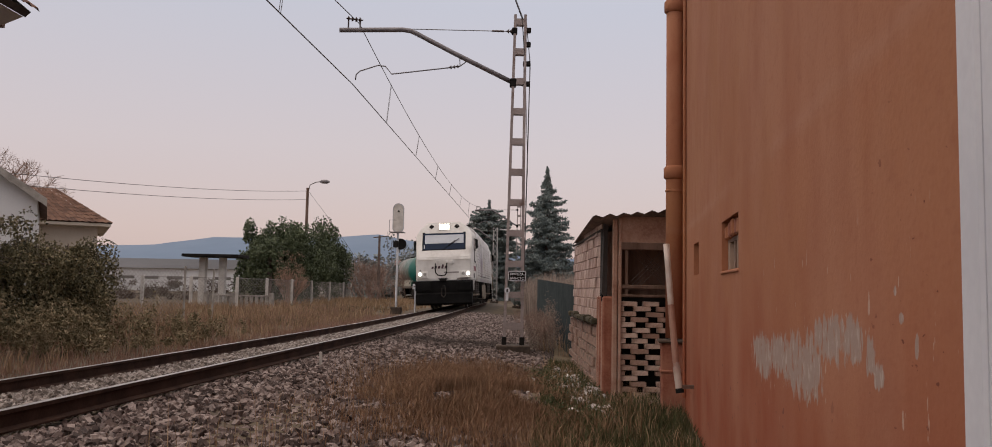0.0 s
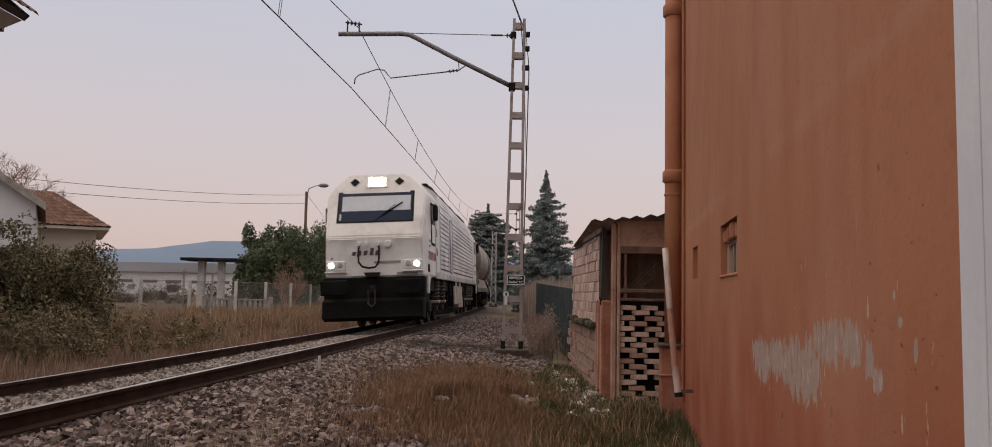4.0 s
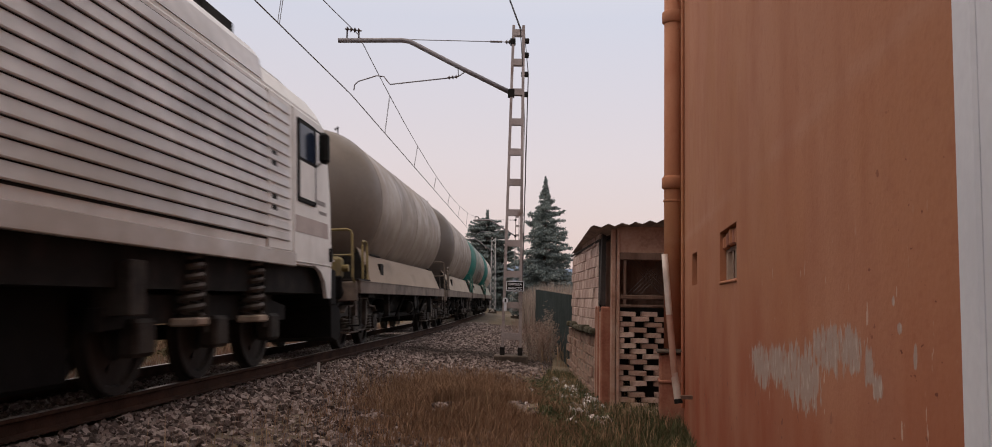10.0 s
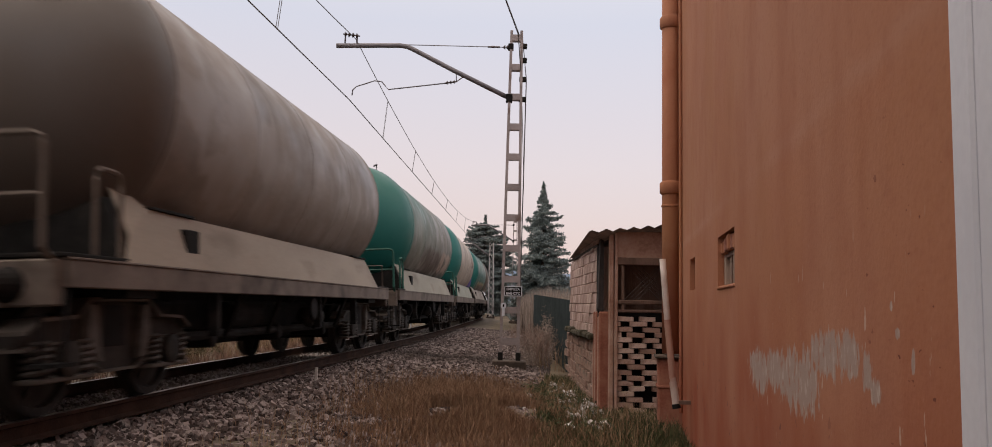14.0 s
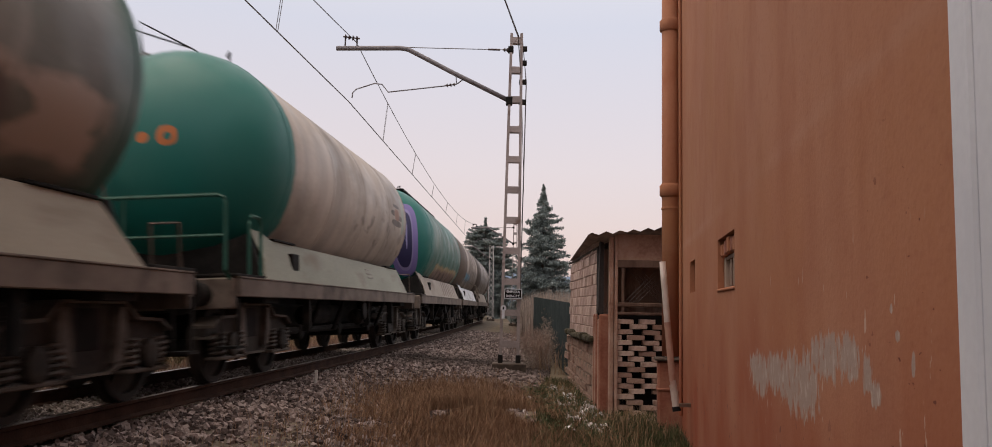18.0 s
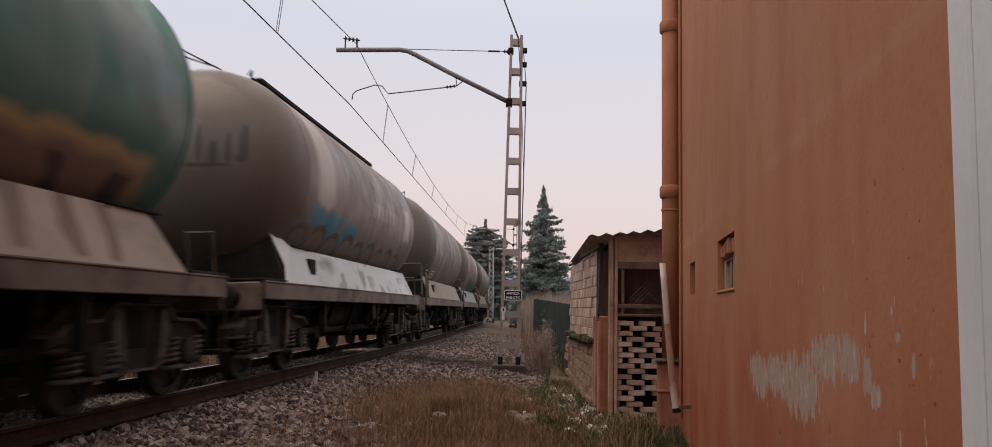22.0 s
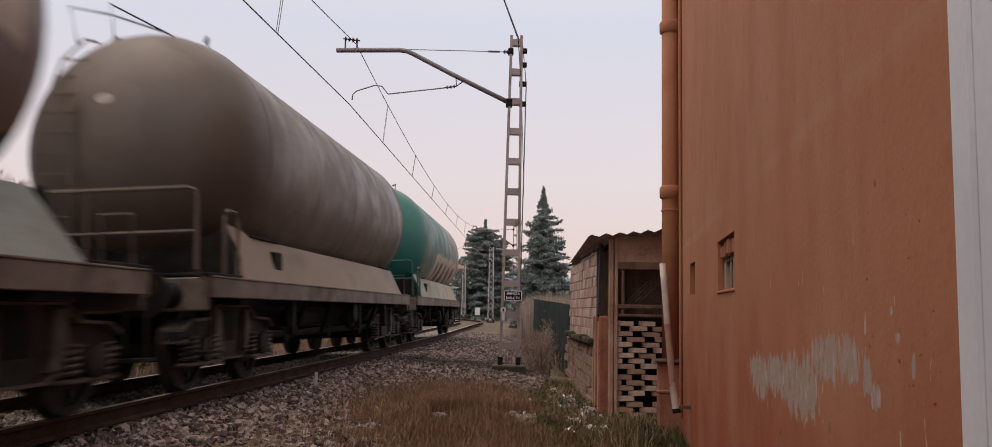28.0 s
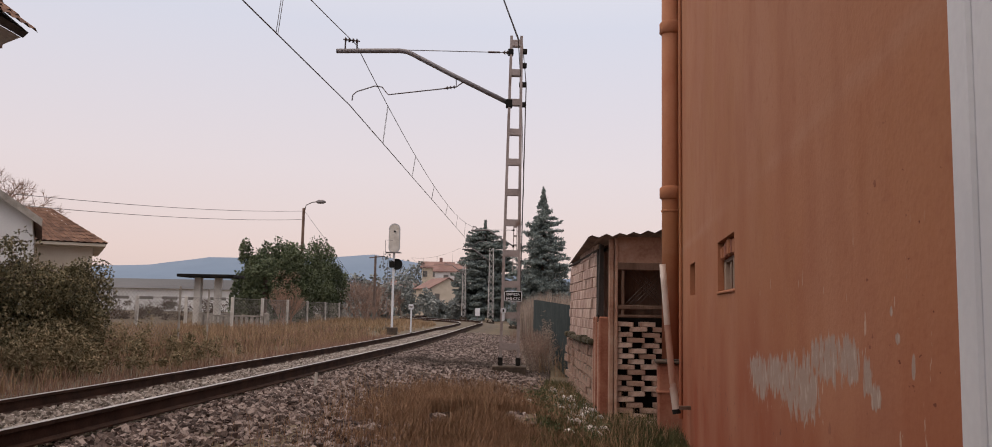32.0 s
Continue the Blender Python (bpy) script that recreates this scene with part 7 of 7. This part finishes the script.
    scatter("leaves", pts, rng.uniform(0.05, 0.1, len(pts)), BROWN_LEAF_DARK, hedge, rng, 0.35)
    near_brush = thing("dry_brush", "grey-brown dry brushwood behind the mast", "brushwood", kind="stuff")
    pts = np.concatenate([crown(rng, (0.95 + 0.2 * k, 19.5 + 1.6 * k, -0.1), (0.42, 0.9, 0.85 + 0.1 * k), 1700, 0.2, 14, 0.4) for k in range(5)])
    scatter("leaves", pts, rng.uniform(0.02, 0.045, len(pts)), REED, near_brush, rng, 0.22)
    foot = thing("leafy_weeds", "green leafy weeds among the rubble by the shed", "weeds", kind="stuff")
    spots = [(rng.uniform(0.55, 1.45), rng.uniform(9.6, 14.5)) for _ in range(70)]
    pts = np.concatenate([np.array([x, y, gz(x, y)]) + rng.normal(size=(45, 3)) * [0.07, 0.07, 0.05] + [0, 0, 0.06] for x, y in spots if x < 1.05 + 0.146 * (y - 2.04)])
    scatter("leaves", pts, rng.uniform(0.012, 0.03, len(pts)), LEAF_WEED, foot, rng, 0.5)
    tw = B()
    for _ in range(60):
        branches(tw, rng, Vector((1.15 + rng.normal() * 0.22, rng.uniform(18.9, 27), -0.5)), Vector((rng.normal() * 0.2, 0, 1)).normalized(), 0.5, 0.008, 2, 0.4)
    part("stem", tw, TWIG, near_brush)
    tree = thing("bare_tree", "leafless pale-barked tree behind the houses", "tree")
    tw = B()
    for dx in (-3.8, -3.0, -2.2, -1.4, -0.6, 0.3, 1.1, 1.9):
        branches(tw, rng, Vector((-28.0 + dx, 46, -0.1)), Vector((0.05 * dx, 0, 1)).normalized(), 3.75 - 0.16 * dx, 0.12, 6, 0.48, 0.06)
    part("branch", tw, TWIG, tree)["kind"] = "stuff"
    # conifers: tiers of level boughs with flat sprays of needles
    for x, y, top, shape, label in ((2.92, 52, 8.4, ((0, 0.03), (0.07, 0.16), (0.16, 0.5), (0.27, 0.95), (0.56, 1.6), (0.8, 2.0), (1, 1.8)), "tall grey-green conifer behind the sheet fence"),
                                    (-1.42, 114, 13.0, ((0, 0.05), (0.09, 0.25), (0.12, 1.7), (0.24, 2.8), (0.45, 3.5), (0.8, 3.8), (1, 3.2)), "ragged conifer with a bare leader by the line")):
        con = thing("conifer", label, "tree", "conifers")
        part("trunk", rod(B(), (x, y, -0.4), (x, y, top), 0.16, 8, 0.015), BARK, con)
        pts, boughs = [], B()
        core = np.array([x, y, 0.0])
        for lv in range(46):
            f = (lv + 0.5) / 46
            z0 = top - (top - 0.3) * f
            reach = float(np.interp(f, *zip(*shape)))
            for _ in range(int(6 + 9 * f)):
                a, rr = rng.uniform(0, 2 * math.pi), reach * rng.uniform(0.55, 1.22)
                z = z0 + rng.normal() * 0.14
                tip = np.array([x + math.cos(a) * rr, y + math.sin(a) * rr, z + 0.17 * rr * rng.normal() - 0.04 * rr])
                base_pt = np.array([x, y, z])
                rod(boughs, tuple(base_pt), tuple(tip), 0.018, 4, 0.004)
                m = int(20 + 85 * rr)
                t = rng.uniform(0.05, 1.04, (m, 1)) ** 0.7
                side = np.array([-math.sin(a), math.cos(a), 0.0])
                pts.append(base_pt + (tip - base_pt) * t + side * rng.normal(size=(m, 1)) * 0.13 * (0.35 + rr * 0.45) + np.array([0, 0, 1]) * (rng.normal(size=(m, 1)) * 0.05 - 0.04))
        pts = np.concatenate(pts)
        part("bough", boughs, BARK, con)["kind"] = "stuff"
        scatter("needles", pts, rng.uniform(0.05, 0.11, len(pts)) * (1 if y < 100 else 2.0), NEEDLE, con, rng, 0.4)
    woods = thing("far_woods", "distant thickets beyond the bend, paled by haze", "woods", kind="stuff")
    pts = []
    for x, y, rx, rz in ((-18, 118, 5, 4.6), (-7.4, 112, 1.9, 2.6), (-5.2, 113, 1.8, 3.0), (-15, 131, 4.5, 5.6), (-21, 128, 6, 4.2), (-10, 137, 3.0, 3.6), (-3.4, 117, 2.0, 4.2), (1.5, 122, 3.0, 5.6), (4.4, 108, 3.0, 4.8), (6.5, 92, 3.5, 4.2), (-14.5, 97, 3.2, 2.6), (-12.5, 90, 2.2, 2.2), (8, 70, 4, 3.2), (-33, 140, 12, 3.0), (3.5, 60, 2.4, 2.6), (-17, 170, 6, 9), (-22, 185, 7, 10), (-4, 190, 7, 10)):
        pts.append(crown(rng, (x, y, rz * 0.35 - 0.2), (rx, 3, rz), 1700, 0.4, 22, 0.3))
    pts = np.concatenate(pts)
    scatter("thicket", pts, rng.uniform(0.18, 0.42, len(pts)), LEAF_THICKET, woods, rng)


# ---- things across the track and beyond ----
def fence_net(name, p, q, height, parent, cell=0.12):
    bm = B()
    p, q = Vector(p), Vector(q)
    length = (q - p).length
    n = int(length / cell)
    for i in range(-int(height / cell), n):
        for sgn in (0, 1):
            a0, a1 = i * cell, i * cell + height
            z0, z1 = 0.0, height
            if a0 < 0:
                z0, a0 = -a0, 0.0
            if a1 > length:
                z1, a1 = z1 - (a1 - length), length
            if z1 <= z0:
                continue
            if sgn:
                za, zb = height - z0, height - z1
            else:
                za, zb = z0, z1
            u, v = p.lerp(q, a0 / length), p.lerp(q, a1 / length)
            bar(bm, (u.x, u.y, u.z + za), (v.x, v.y, v.z + zb), 0.0055, 0.0055)
    return part(name, bm, CHAIN, parent)


def gable_house(name, label, x, y, turn, w, d, eave, ridge, wall_mat, roof_mat, over=0.4, windows=(), verge=False):
    h = thing(name, label, "house", m=pose(x, y, 0, 0, 0, turn))
    part("wall", prism(B(), [(-w / 2, -0.4), (w / 2, -0.4), (w / 2, eave), (0, ridge - 0.12), (-w / 2, eave)], "y", 0, d), wall_mat, h)
    k = (ridge - eave) / (w / 2)
    for sx in (-1, 1):
        part("roof", prism(B(), [(0, ridge), (sx * (w / 2 + over), eave - k * over), (sx * (w / 2 + over), eave - k * over + 0.13), (0, ridge + 0.13)], "y", -over, d + over), roof_mat, h)
        if verge:
            part("verge_board", prism(B(), [(0, ridge - 0.1), (sx * (w / 2 + over), eave - k * over - 0.1), (sx * (w / 2 + over), eave - k * over + 0.16), (0, ridge + 0.16)], "y", -over - 0.06, -over - 0.004), CONCRETE, h)
    for wx, z0, z1 in windows:
        win = part("window", box(B(), wx - 0.45, wx + 0.45, -0.03, -0.004, z0, z1), GREY_GLASS, h)
        part("sill", box(B(), wx - 0.5, wx + 0.5, -0.09, -0.004, z0 - 0.06, z0 - 0.002), wall_mat, win)
    return h


def tiled_slope(parent, corners, rows, cols, mat, thick=0.05):
    """Courses of half-round tiles over a roof plane: corners eave-left, eave-right, ridge-right, ridge-left."""
    a, b, c, d = (Vector(p) for p in corners)
    bm = B()
    nrm = (b - a).cross(d - a).normalized()
    for i in range(cols):
        f0, f1 = i / cols, (i + 1) / cols
        lo0, lo1, hi0, hi1 = a.lerp(b, f0), a.lerp(b, f1), d.lerp(c, f0), d.lerp(c, f1)
        for r in range(rows):
            g0, g1 = r / rows, min(1, (r + 1.12) / rows)
            p0, p1, p2, p3 = lo0.lerp(hi0, g0), lo1.lerp(hi1, g0), lo1.lerp(hi1, g1), lo0.lerp(hi0, g1)
            lift = nrm * thick
            m0, m1 = (p0 + p1) / 2 + lift * 1.5, (p2 + p3) / 2 + lift * 0.9
            v = [bm.verts.new(q) for q in (p0 + lift * 0.5, m0, p1 + lift * 0.5, p2, m1, p3)]
            bm.faces.new((v[0], v[1], v[4], v[5]))
            bm.faces.new((v[1], v[2], v[3], v[4]))
    return part("roof_tiles", bm, mat, parent)


def build_left_houses():
    # the near roof corner that hangs into the view
    near = thing("near_house", "house across the track of which only a tiled eave corner shows", "house")
    part("wall", box(B(), -17.0, -9.75, 6.0, 15.35, -0.4, 5.62), WHITE_WALL, near)
    part("soffit", prism(B(), [(-17.0, 5.62), (-9.06, 5.62), (-8.70, 5.78), (-17.0, 5.80)], "y", 5.4, 15.0), SOFFIT, near, "pale painted wooden soffit")
    part("fascia", box(B(), -17, -9.05, 14.98, 15.05, 5.58, 5.66), OLD_WOOD, near)
    part("roof_deck", prism(B(), [(-8.72, 5.80), (-8.62, 5.90), (-13.0, 9.4), (-13.2, 9.3)], "y", 5.3, 15.1), DARK_TILE, near)
    tiled_slope(near, [(-8.50, 5.3, 5.90), (-8.50, 15.15, 5.90), (-13.0, 15.15, 9.5), (-13.0, 5.3, 9.5)], 14, 36, ROOF_TILE)
    gable_house("white_house", "white gabled house with a tiled verge beyond the brambles", -18.6, 26.2, 28, 7.4, 9, 3.75, 6.3, WHITE_WALL, ROOF_TILE, 0.28, verge=True)
    b = thing("brown_roofed_house", "low cream house with a hipped brown tile roof", "house", m=pose(-17.5, 38, 0, 0, 0, 27))
    part("wall", box(B(), -11, -0.5, 0.6, 8.4, -0.3, 3.5), CREAM_WALL, b)
    part("eave", box(B(), -11.5, 0, 0, 9.0, 3.5, 3.63), CREAM_WALL, b)
    tiled_slope(b, [(-11.5, -0.05, 3.64), (0.05, -0.05, 3.64), (-2.4, 4.3, 5.47), (-8.2, 4.3, 5.47)], 10, 44, ROOF_TILE)
    tiled_slope(b, [(0.05, -0.05, 3.64), (0.05, 9.05, 3.64), (-2.4, 4.35, 5.47), (-2.4, 4.3, 5.47)], 10, 36, ROOF_TILE)
    part("roof_deck", prism(B(), [(-11.4, 3.63), (-0.1, 3.63), (-2.6, 5.38), (-8.1, 5.38)], "y", 4.4, 4.6), ROOF_TILE, b)


def build_across():
    # concrete-post fence along the far verge
    fence = thing("chain_link_fence", "chain-link fence on concrete posts along the far verge", "fence")
    line = [(-16.6, 39.6), (-14.4, 39.8), (-12.3, 40), (-11.85, 43.5), (-11.9, 49), (-12.3, 56), (-12.9, 65), (-13.3, 73), (-14.2, 82)]
    post = None
    for x, y in line:
        if post is None:
            ob = part("post", box(B(), -0.065, 0.065, -0.065, 0.065, -0.5, 1.37, 0.012), PALE_CONCRETE, fence)
            post = ob.data
        else:
            ob = new("post", post)
            ob.parent = fence
        ob.location = (x, y, 0)
    for a, b in zip(line, line[1:]):
        fence_net("netting", (*a, -0.2), (*b, -0.2), 1.5, fence, 0.17)
        part("top_wire", rod(B(), (*a, 1.31), (*b, 1.31), 0.012, 5), CHAIN, fence)
    left = thing("garden_fence", "rusty chain-link fence on thin posts behind the brambles", "fence")
    for x, y in ((-17.0, 19.5), (-14.0, 21.0), (-11.2, 22.8), (-9.6, 26.0), (-9.9, 29.5)):
        part("post", rod(B(), (x, y, -0.3), (x, y, 1.55), 0.035, 8), CONCRETE, left)
    for p, q in (((-17.0, 19.5, -0.1), (-14.0, 21.0, -0.1)), ((-14.0, 21.0, -0.1), (-11.2, 22.8, -0.1)), ((-11.2, 22.8, -0.1), (-9.6, 26.0, -0.1))):
        fence_net("netting", p, q, 1.55, left, 0.13)
    # platform shelter of concrete
    sh = thing("concrete_shelter", "small open concrete shelter with a flat slab roof", "shelter")
    part("roof_slab", box(B(), -16.95, -13.9, 45.2, 47.2, 2.46, 2.62, 0.02), DARK, sh)
    for x0, x1 in ((-16.2, -15.85), (-15.12, -14.80)):
        part("pillar", box(B(), x0, x1, 45.8, 46.2, -0.3, 2.455, 0.02), PALE_CONCRETE, sh)
    part("back_wall", box(B(), -16.5, -14.4, 46.6, 46.8, -0.3, 0.55, 0.02), CONCRETE, sh)
    low = thing("low_balustrade", "short pale concrete balustrade by the shelter", "balustrade")
    for i in range(12):
        part("baluster", box(B(), -14.6 + i * 0.26, -14.46 + i * 0.26, 42.9, 43.0, -0.3, 0.42, 0.01), CONCRETE, low)
    part("cap", box(B(), -14.7, -11.5, 42.87, 43.03, 0.425, 0.5, 0.01), CONCRETE, low)
    for x in (-14.75, -13.3, -11.45):
        part("post", box(B(), x - 0.11, x + 0.11, 42.84, 43.06, -0.4, 0.62, 0.015), CONCRETE, low)
    # street lamp with its wires
    lamp = thing("street_lamp", "street lamp on a dark pole with wires to the houses", "street lamp")
    part("pole", rod(B(), (-18.28, 80, -0.2), (-18.28, 80, 10.3), 0.17, 8, 0.13), OLD_WOOD, lamp)
    part("arm", tube(B(), [(-18.2, 80, 9.96), (-18.07, 80, 10.58), (-17.5, 80, 10.86), (-17.04, 80, 10.92)], 0.045, 6), GALV, lamp)
    part("lamp_head", lathe(B(), [(0.05, -0.56), (0.19, -0.33), (0.2, 0.13), (0.07, 0.4)], 10, "x", (-16.62, 80, 10.92)), GALV, lamp)
    wires = B()
    for z0, z1 in ((10.0, 6.76), (9.2, 6.19)):
        tube(wires, [(-18.28 - 6.25 * f, 80 - 35 * f, z0 + (z1 - z0) * f - 1.1 * f * (1.15 - f)) for f in [i / 10 for i in range(14)]], 0.016, 4)
    for z1 in (3.6, 2.6):
        tube(wires, [(-18.2, 80, 10.0), (-16.3, 82.7, 7.1), (-14.2, 85.5, z1)], 0.016, 4)
    part("service_wire", wires, WIRE, lamp)
    pole = thing("wooden_pole", "weathered utility pole on the verge", "pole")
    part("shaft", rod(B(), (-9.9, 70, -0.2), (-9.9, 70, 5.3), 0.13, 8, 0.09), BARK, pole)
    part("crossarm", bar(B(), (-10.4, 70, 5.1), (-9.2, 70, 5.25), 0.08, 0.08), BARK, pole)
    # the signal
    sg = thing("railway_signal", "railway signal on a white post seen from behind", "signal")
    x, y = -5.27, 44.0
    part("post", rod(B(), (x, y, -0.2), (x, y, 4.0), 0.06, 10), WHITE_PAINT, sg)
    part("footing", box(B(), x - 0.28, x + 0.28, y - 0.25, y + 0.25, -0.35, 0.02, 0.03), DARK_CONCRETE, sg)
    hd = B()
    outline = [(x + 0.3 * math.cos(a), 4.62 + (0.48 if math.sin(a) > 0 else -0.48) + 0.3 * math.sin(a)) for a in [2 * math.pi * i / 28 for i in range(28)]]
    prism(hd, outline, "y", y - 0.05, y + 0.03)
    head = part("signal_board", hd, PALE_SIGNAL, sg, "pale oval signal board")
    prism_in = B()
    prism(prism_in, [(x + (p - x) * 0.86, 4.62 + (q - 4.62) * 0.93) for p, q in outline], "y", y - 0.062, y - 0.051)
    part("board_back", prism_in, PALE_CONCRETE, head)
    part("hood", lathe(B(), [(0.05, y - 0.12), (0.05, y - 0.06)], 10, "y", (x + 0.02, 0, 4.98)), DARK, head)
    ds = B()
    prism(ds, [(x + 0.16 + 0.29 * math.cos(a), 3.27 + 0.29 * math.sin(a)) for a in [2 * math.pi * i / 24 for i in range(24)]], "y", y - 0.04, y + 0.03)
    part("second_disc", ds, BLACK, sg, "black round signal disc")
    part("disc_box", box(B(), x - 0.22, x + 0.06, y - 0.14, y + 0.1, 3.1, 3.42, 0.02), DARK, sg)
    part("platform", box(B(), x - 0.42, x + 0.35, y - 0.3, y + 0.3, 3.86, 3.9), GALV, sg)
    part("platform_rail", tube(B(), [(x - 0.42, y - 0.28, 3.9), (x - 0.42, y - 0.28, 4.5), (x - 0.05, y - 0.28, 4.5)], 0.015, 5), GALV, sg)
    part("ladder", rod(rod(B(), (x - 0.28, y - 0.2, 0.0), (x - 0.28, y - 0.2, 3.9), 0.012, 5), (x - 0.5, y - 0.2, 3.0), (x - 0.5, y - 0.2, 3.9), 0.012, 5), GALV, sg)
    mk = thing("marker_post", "white marker post with a small square plate", "marker post")
    part("post", rod(B(), (-4.29, 44, -0.35), (-4.29, 44, 1.2), 0.045, 8), WHITE_PAINT, mk)
    plate = part("plate", box(B(), -4.43, -4.17, 43.93, 43.95, 0.95, 1.22, 0.01), WHITE_PAINT, mk)
    part("plate_bar", box(B(), -4.38, -4.22, 43.922, 43.928, 1.05, 1.12), MARK_GREY, plate)
    p = on_line(4.4, 1.52)
    stake = thing("survey_stake", "small pale stake beside the near rail", "stake")
    part("stake", box(B(), p.x - 0.02, p.x + 0.02, p.y - 0.02, p.y + 0.02, -0.3, 0.05, 0.006), PALE_CONCRETE, stake)
    cab = thing("equipment_cabinet", "white lineside cabinet on a short post", "cabinet")
    q = on_line(80, 5.2)
    part("box", box(B(), q.x - 0.25, q.x + 0.25, q.y - 0.2, q.y + 0.2, 0.35, 1.15, 0.02), WHITE_PAINT, cab)
    part("leg", box(B(), q.x - 0.06, q.x + 0.06, q.y - 0.06, q.y + 0.06, -0.3, 0.35), GALV, cab)
    # sheet fence behind the mast
    sf = thing("sheet_fence", "dark green corrugated sheet fence", "fence")
    n, a, b = 26, Vector((1.72, 18.6, 0)), Vector((1.62, 34, 0))
    for i in range(n):
        p, q = a.lerp(b, i / n), a.lerp(b, (i + 0.96) / n)
        bm = B()
        prism(bm, [(p.x, p.y), (p.x - 0.07, p.y + 0.12), (p.x, p.y + 0.24), (p.x - 0.07, p.y + 0.36), (q.x, q.y), (q.x + 0.012, q.y), (p.x - 0.058, p.y + 0.36), (p.x + 0.012, p.y + 0.24), (p.x - 0.058, p.y + 0.12), (p.x + 0.012, p.y)], "z", -0.6, 1.14 + 0.012 * i)
        part("sheet", bm, GREEN_SHEET, sf)
    # distance
    works = thing("warehouse", "long low white warehouse with a grey roof", "warehouse")
    part("wall", box(B(), -75, -21, 130, 150, -0.4, 3.3), WHITE_WALL, works)
    part("roof", prism(B(), [(129.4, 3.3), (150.6, 3.3), (140, 5.05)], "x", -76, -20), GREY_ROOF, works)
    for i in range(14):
        part("window", box(B(), -73 + i * 3.7, -70.6 + i * 3.7, 129.96, 129.98, 1.65, 2.1), GREY_GLASS, works)
    for x, y, w, d, e, r, t, wm in ((-3.6, 158, 6.0, 7.4, 7.9, 9.3, 90, WHITE_WALL), (-8.0, 146, 6.2, 8, 4.6, 6.3, 24, CREAM_WALL), (-8.6, 172, 6, 6.0, 9.2, 10.4, 90, CREAM_WALL), (-16.5, 180, 6, 5.0, 5.2, 6.6, 90, CREAM_WALL)):
        h = gable_house("far_house", "distant pale house with a red tile roof paled by haze", x, y, t, w, d, e, r, wm, HAZED_RED_TILE, 0.4, ((-2, e - 2.2, e - 1.0), (1.8, e - 2.2, e - 1.0)))
        if t == 90:
            for k in range(3):
                part("window", box(B(), -w / 2 - 0.03, -w / 2 - 0.004, 0.9 + k * 2.0, 1.8 + k * 2.0, e - 1.9, e - 0.7), GREY_GLASS, h)
            part("chimney", box(B(), -0.3, 0.3, d * 0.35, d * 0.35 + 0.6, r - 0.3, r + 0.9), HAZED_RED_TILE, h)
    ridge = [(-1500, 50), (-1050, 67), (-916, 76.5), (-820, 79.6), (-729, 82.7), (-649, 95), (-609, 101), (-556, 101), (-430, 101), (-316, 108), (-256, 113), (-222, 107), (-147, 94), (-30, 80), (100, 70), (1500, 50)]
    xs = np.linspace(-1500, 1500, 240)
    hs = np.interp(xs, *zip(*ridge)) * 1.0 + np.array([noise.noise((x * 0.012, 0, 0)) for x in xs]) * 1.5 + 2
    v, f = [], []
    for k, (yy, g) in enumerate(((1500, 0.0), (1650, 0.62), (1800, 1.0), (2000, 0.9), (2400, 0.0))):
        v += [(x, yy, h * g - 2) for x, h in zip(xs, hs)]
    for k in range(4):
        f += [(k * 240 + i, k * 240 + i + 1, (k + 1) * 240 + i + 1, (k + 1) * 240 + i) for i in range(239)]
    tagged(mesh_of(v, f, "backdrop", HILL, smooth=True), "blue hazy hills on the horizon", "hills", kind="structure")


BROWN_LEAF_DARK = material("dead_hedge_leaf", [(0.06, 0.04, 0.03), (0.12, 0.085, 0.065)], 0.95, 0, 8, 1.0, 0, (0.1, 0.9), island=0.8)
LEAF_OLIVE = material("olive_weed_leaf", [(0.10, 0.083, 0.045), (0.20, 0.162, 0.095), (0.31, 0.245, 0.155)], 0.95, 0, 8, 1.0, 0, (0.1, 0.9), island=0.8)
LEAF_WEED = material("weed_leaf", [(0.03, 0.045, 0.018), (0.06, 0.085, 0.035), (0.11, 0.13, 0.065)], 0.85, 0, 8, 1.0, 0, (0.1, 0.9), island=0.8)
SOFFIT = material("painted_soffit", [(0.34, 0.30, 0.275), (0.42, 0.38, 0.35)], 0.8, 0, 20, 1.5)
PALE_SIGNAL = material("pale_signal_paint", [(0.40, 0.40, 0.42), (0.48, 0.48, 0.50)], 0.5)
# leaf colour lightened and blued to carry the haze of distance
LEAF_THICKET = material("hazed_thicket_leaf", [(0.135, 0.155, 0.155), (0.205, 0.225, 0.222), (0.28, 0.29, 0.283)], 0.95, 0, 2, 0.2, 0, (0.1, 0.9), island=0.7)

build_ground()
build_track()
build_house()
build_catenary()
LOCO, TRAIN = build_train()
build_left_houses()
build_across()
build_plants()
build_grass()
build_ballast()
build_shed()
motions()
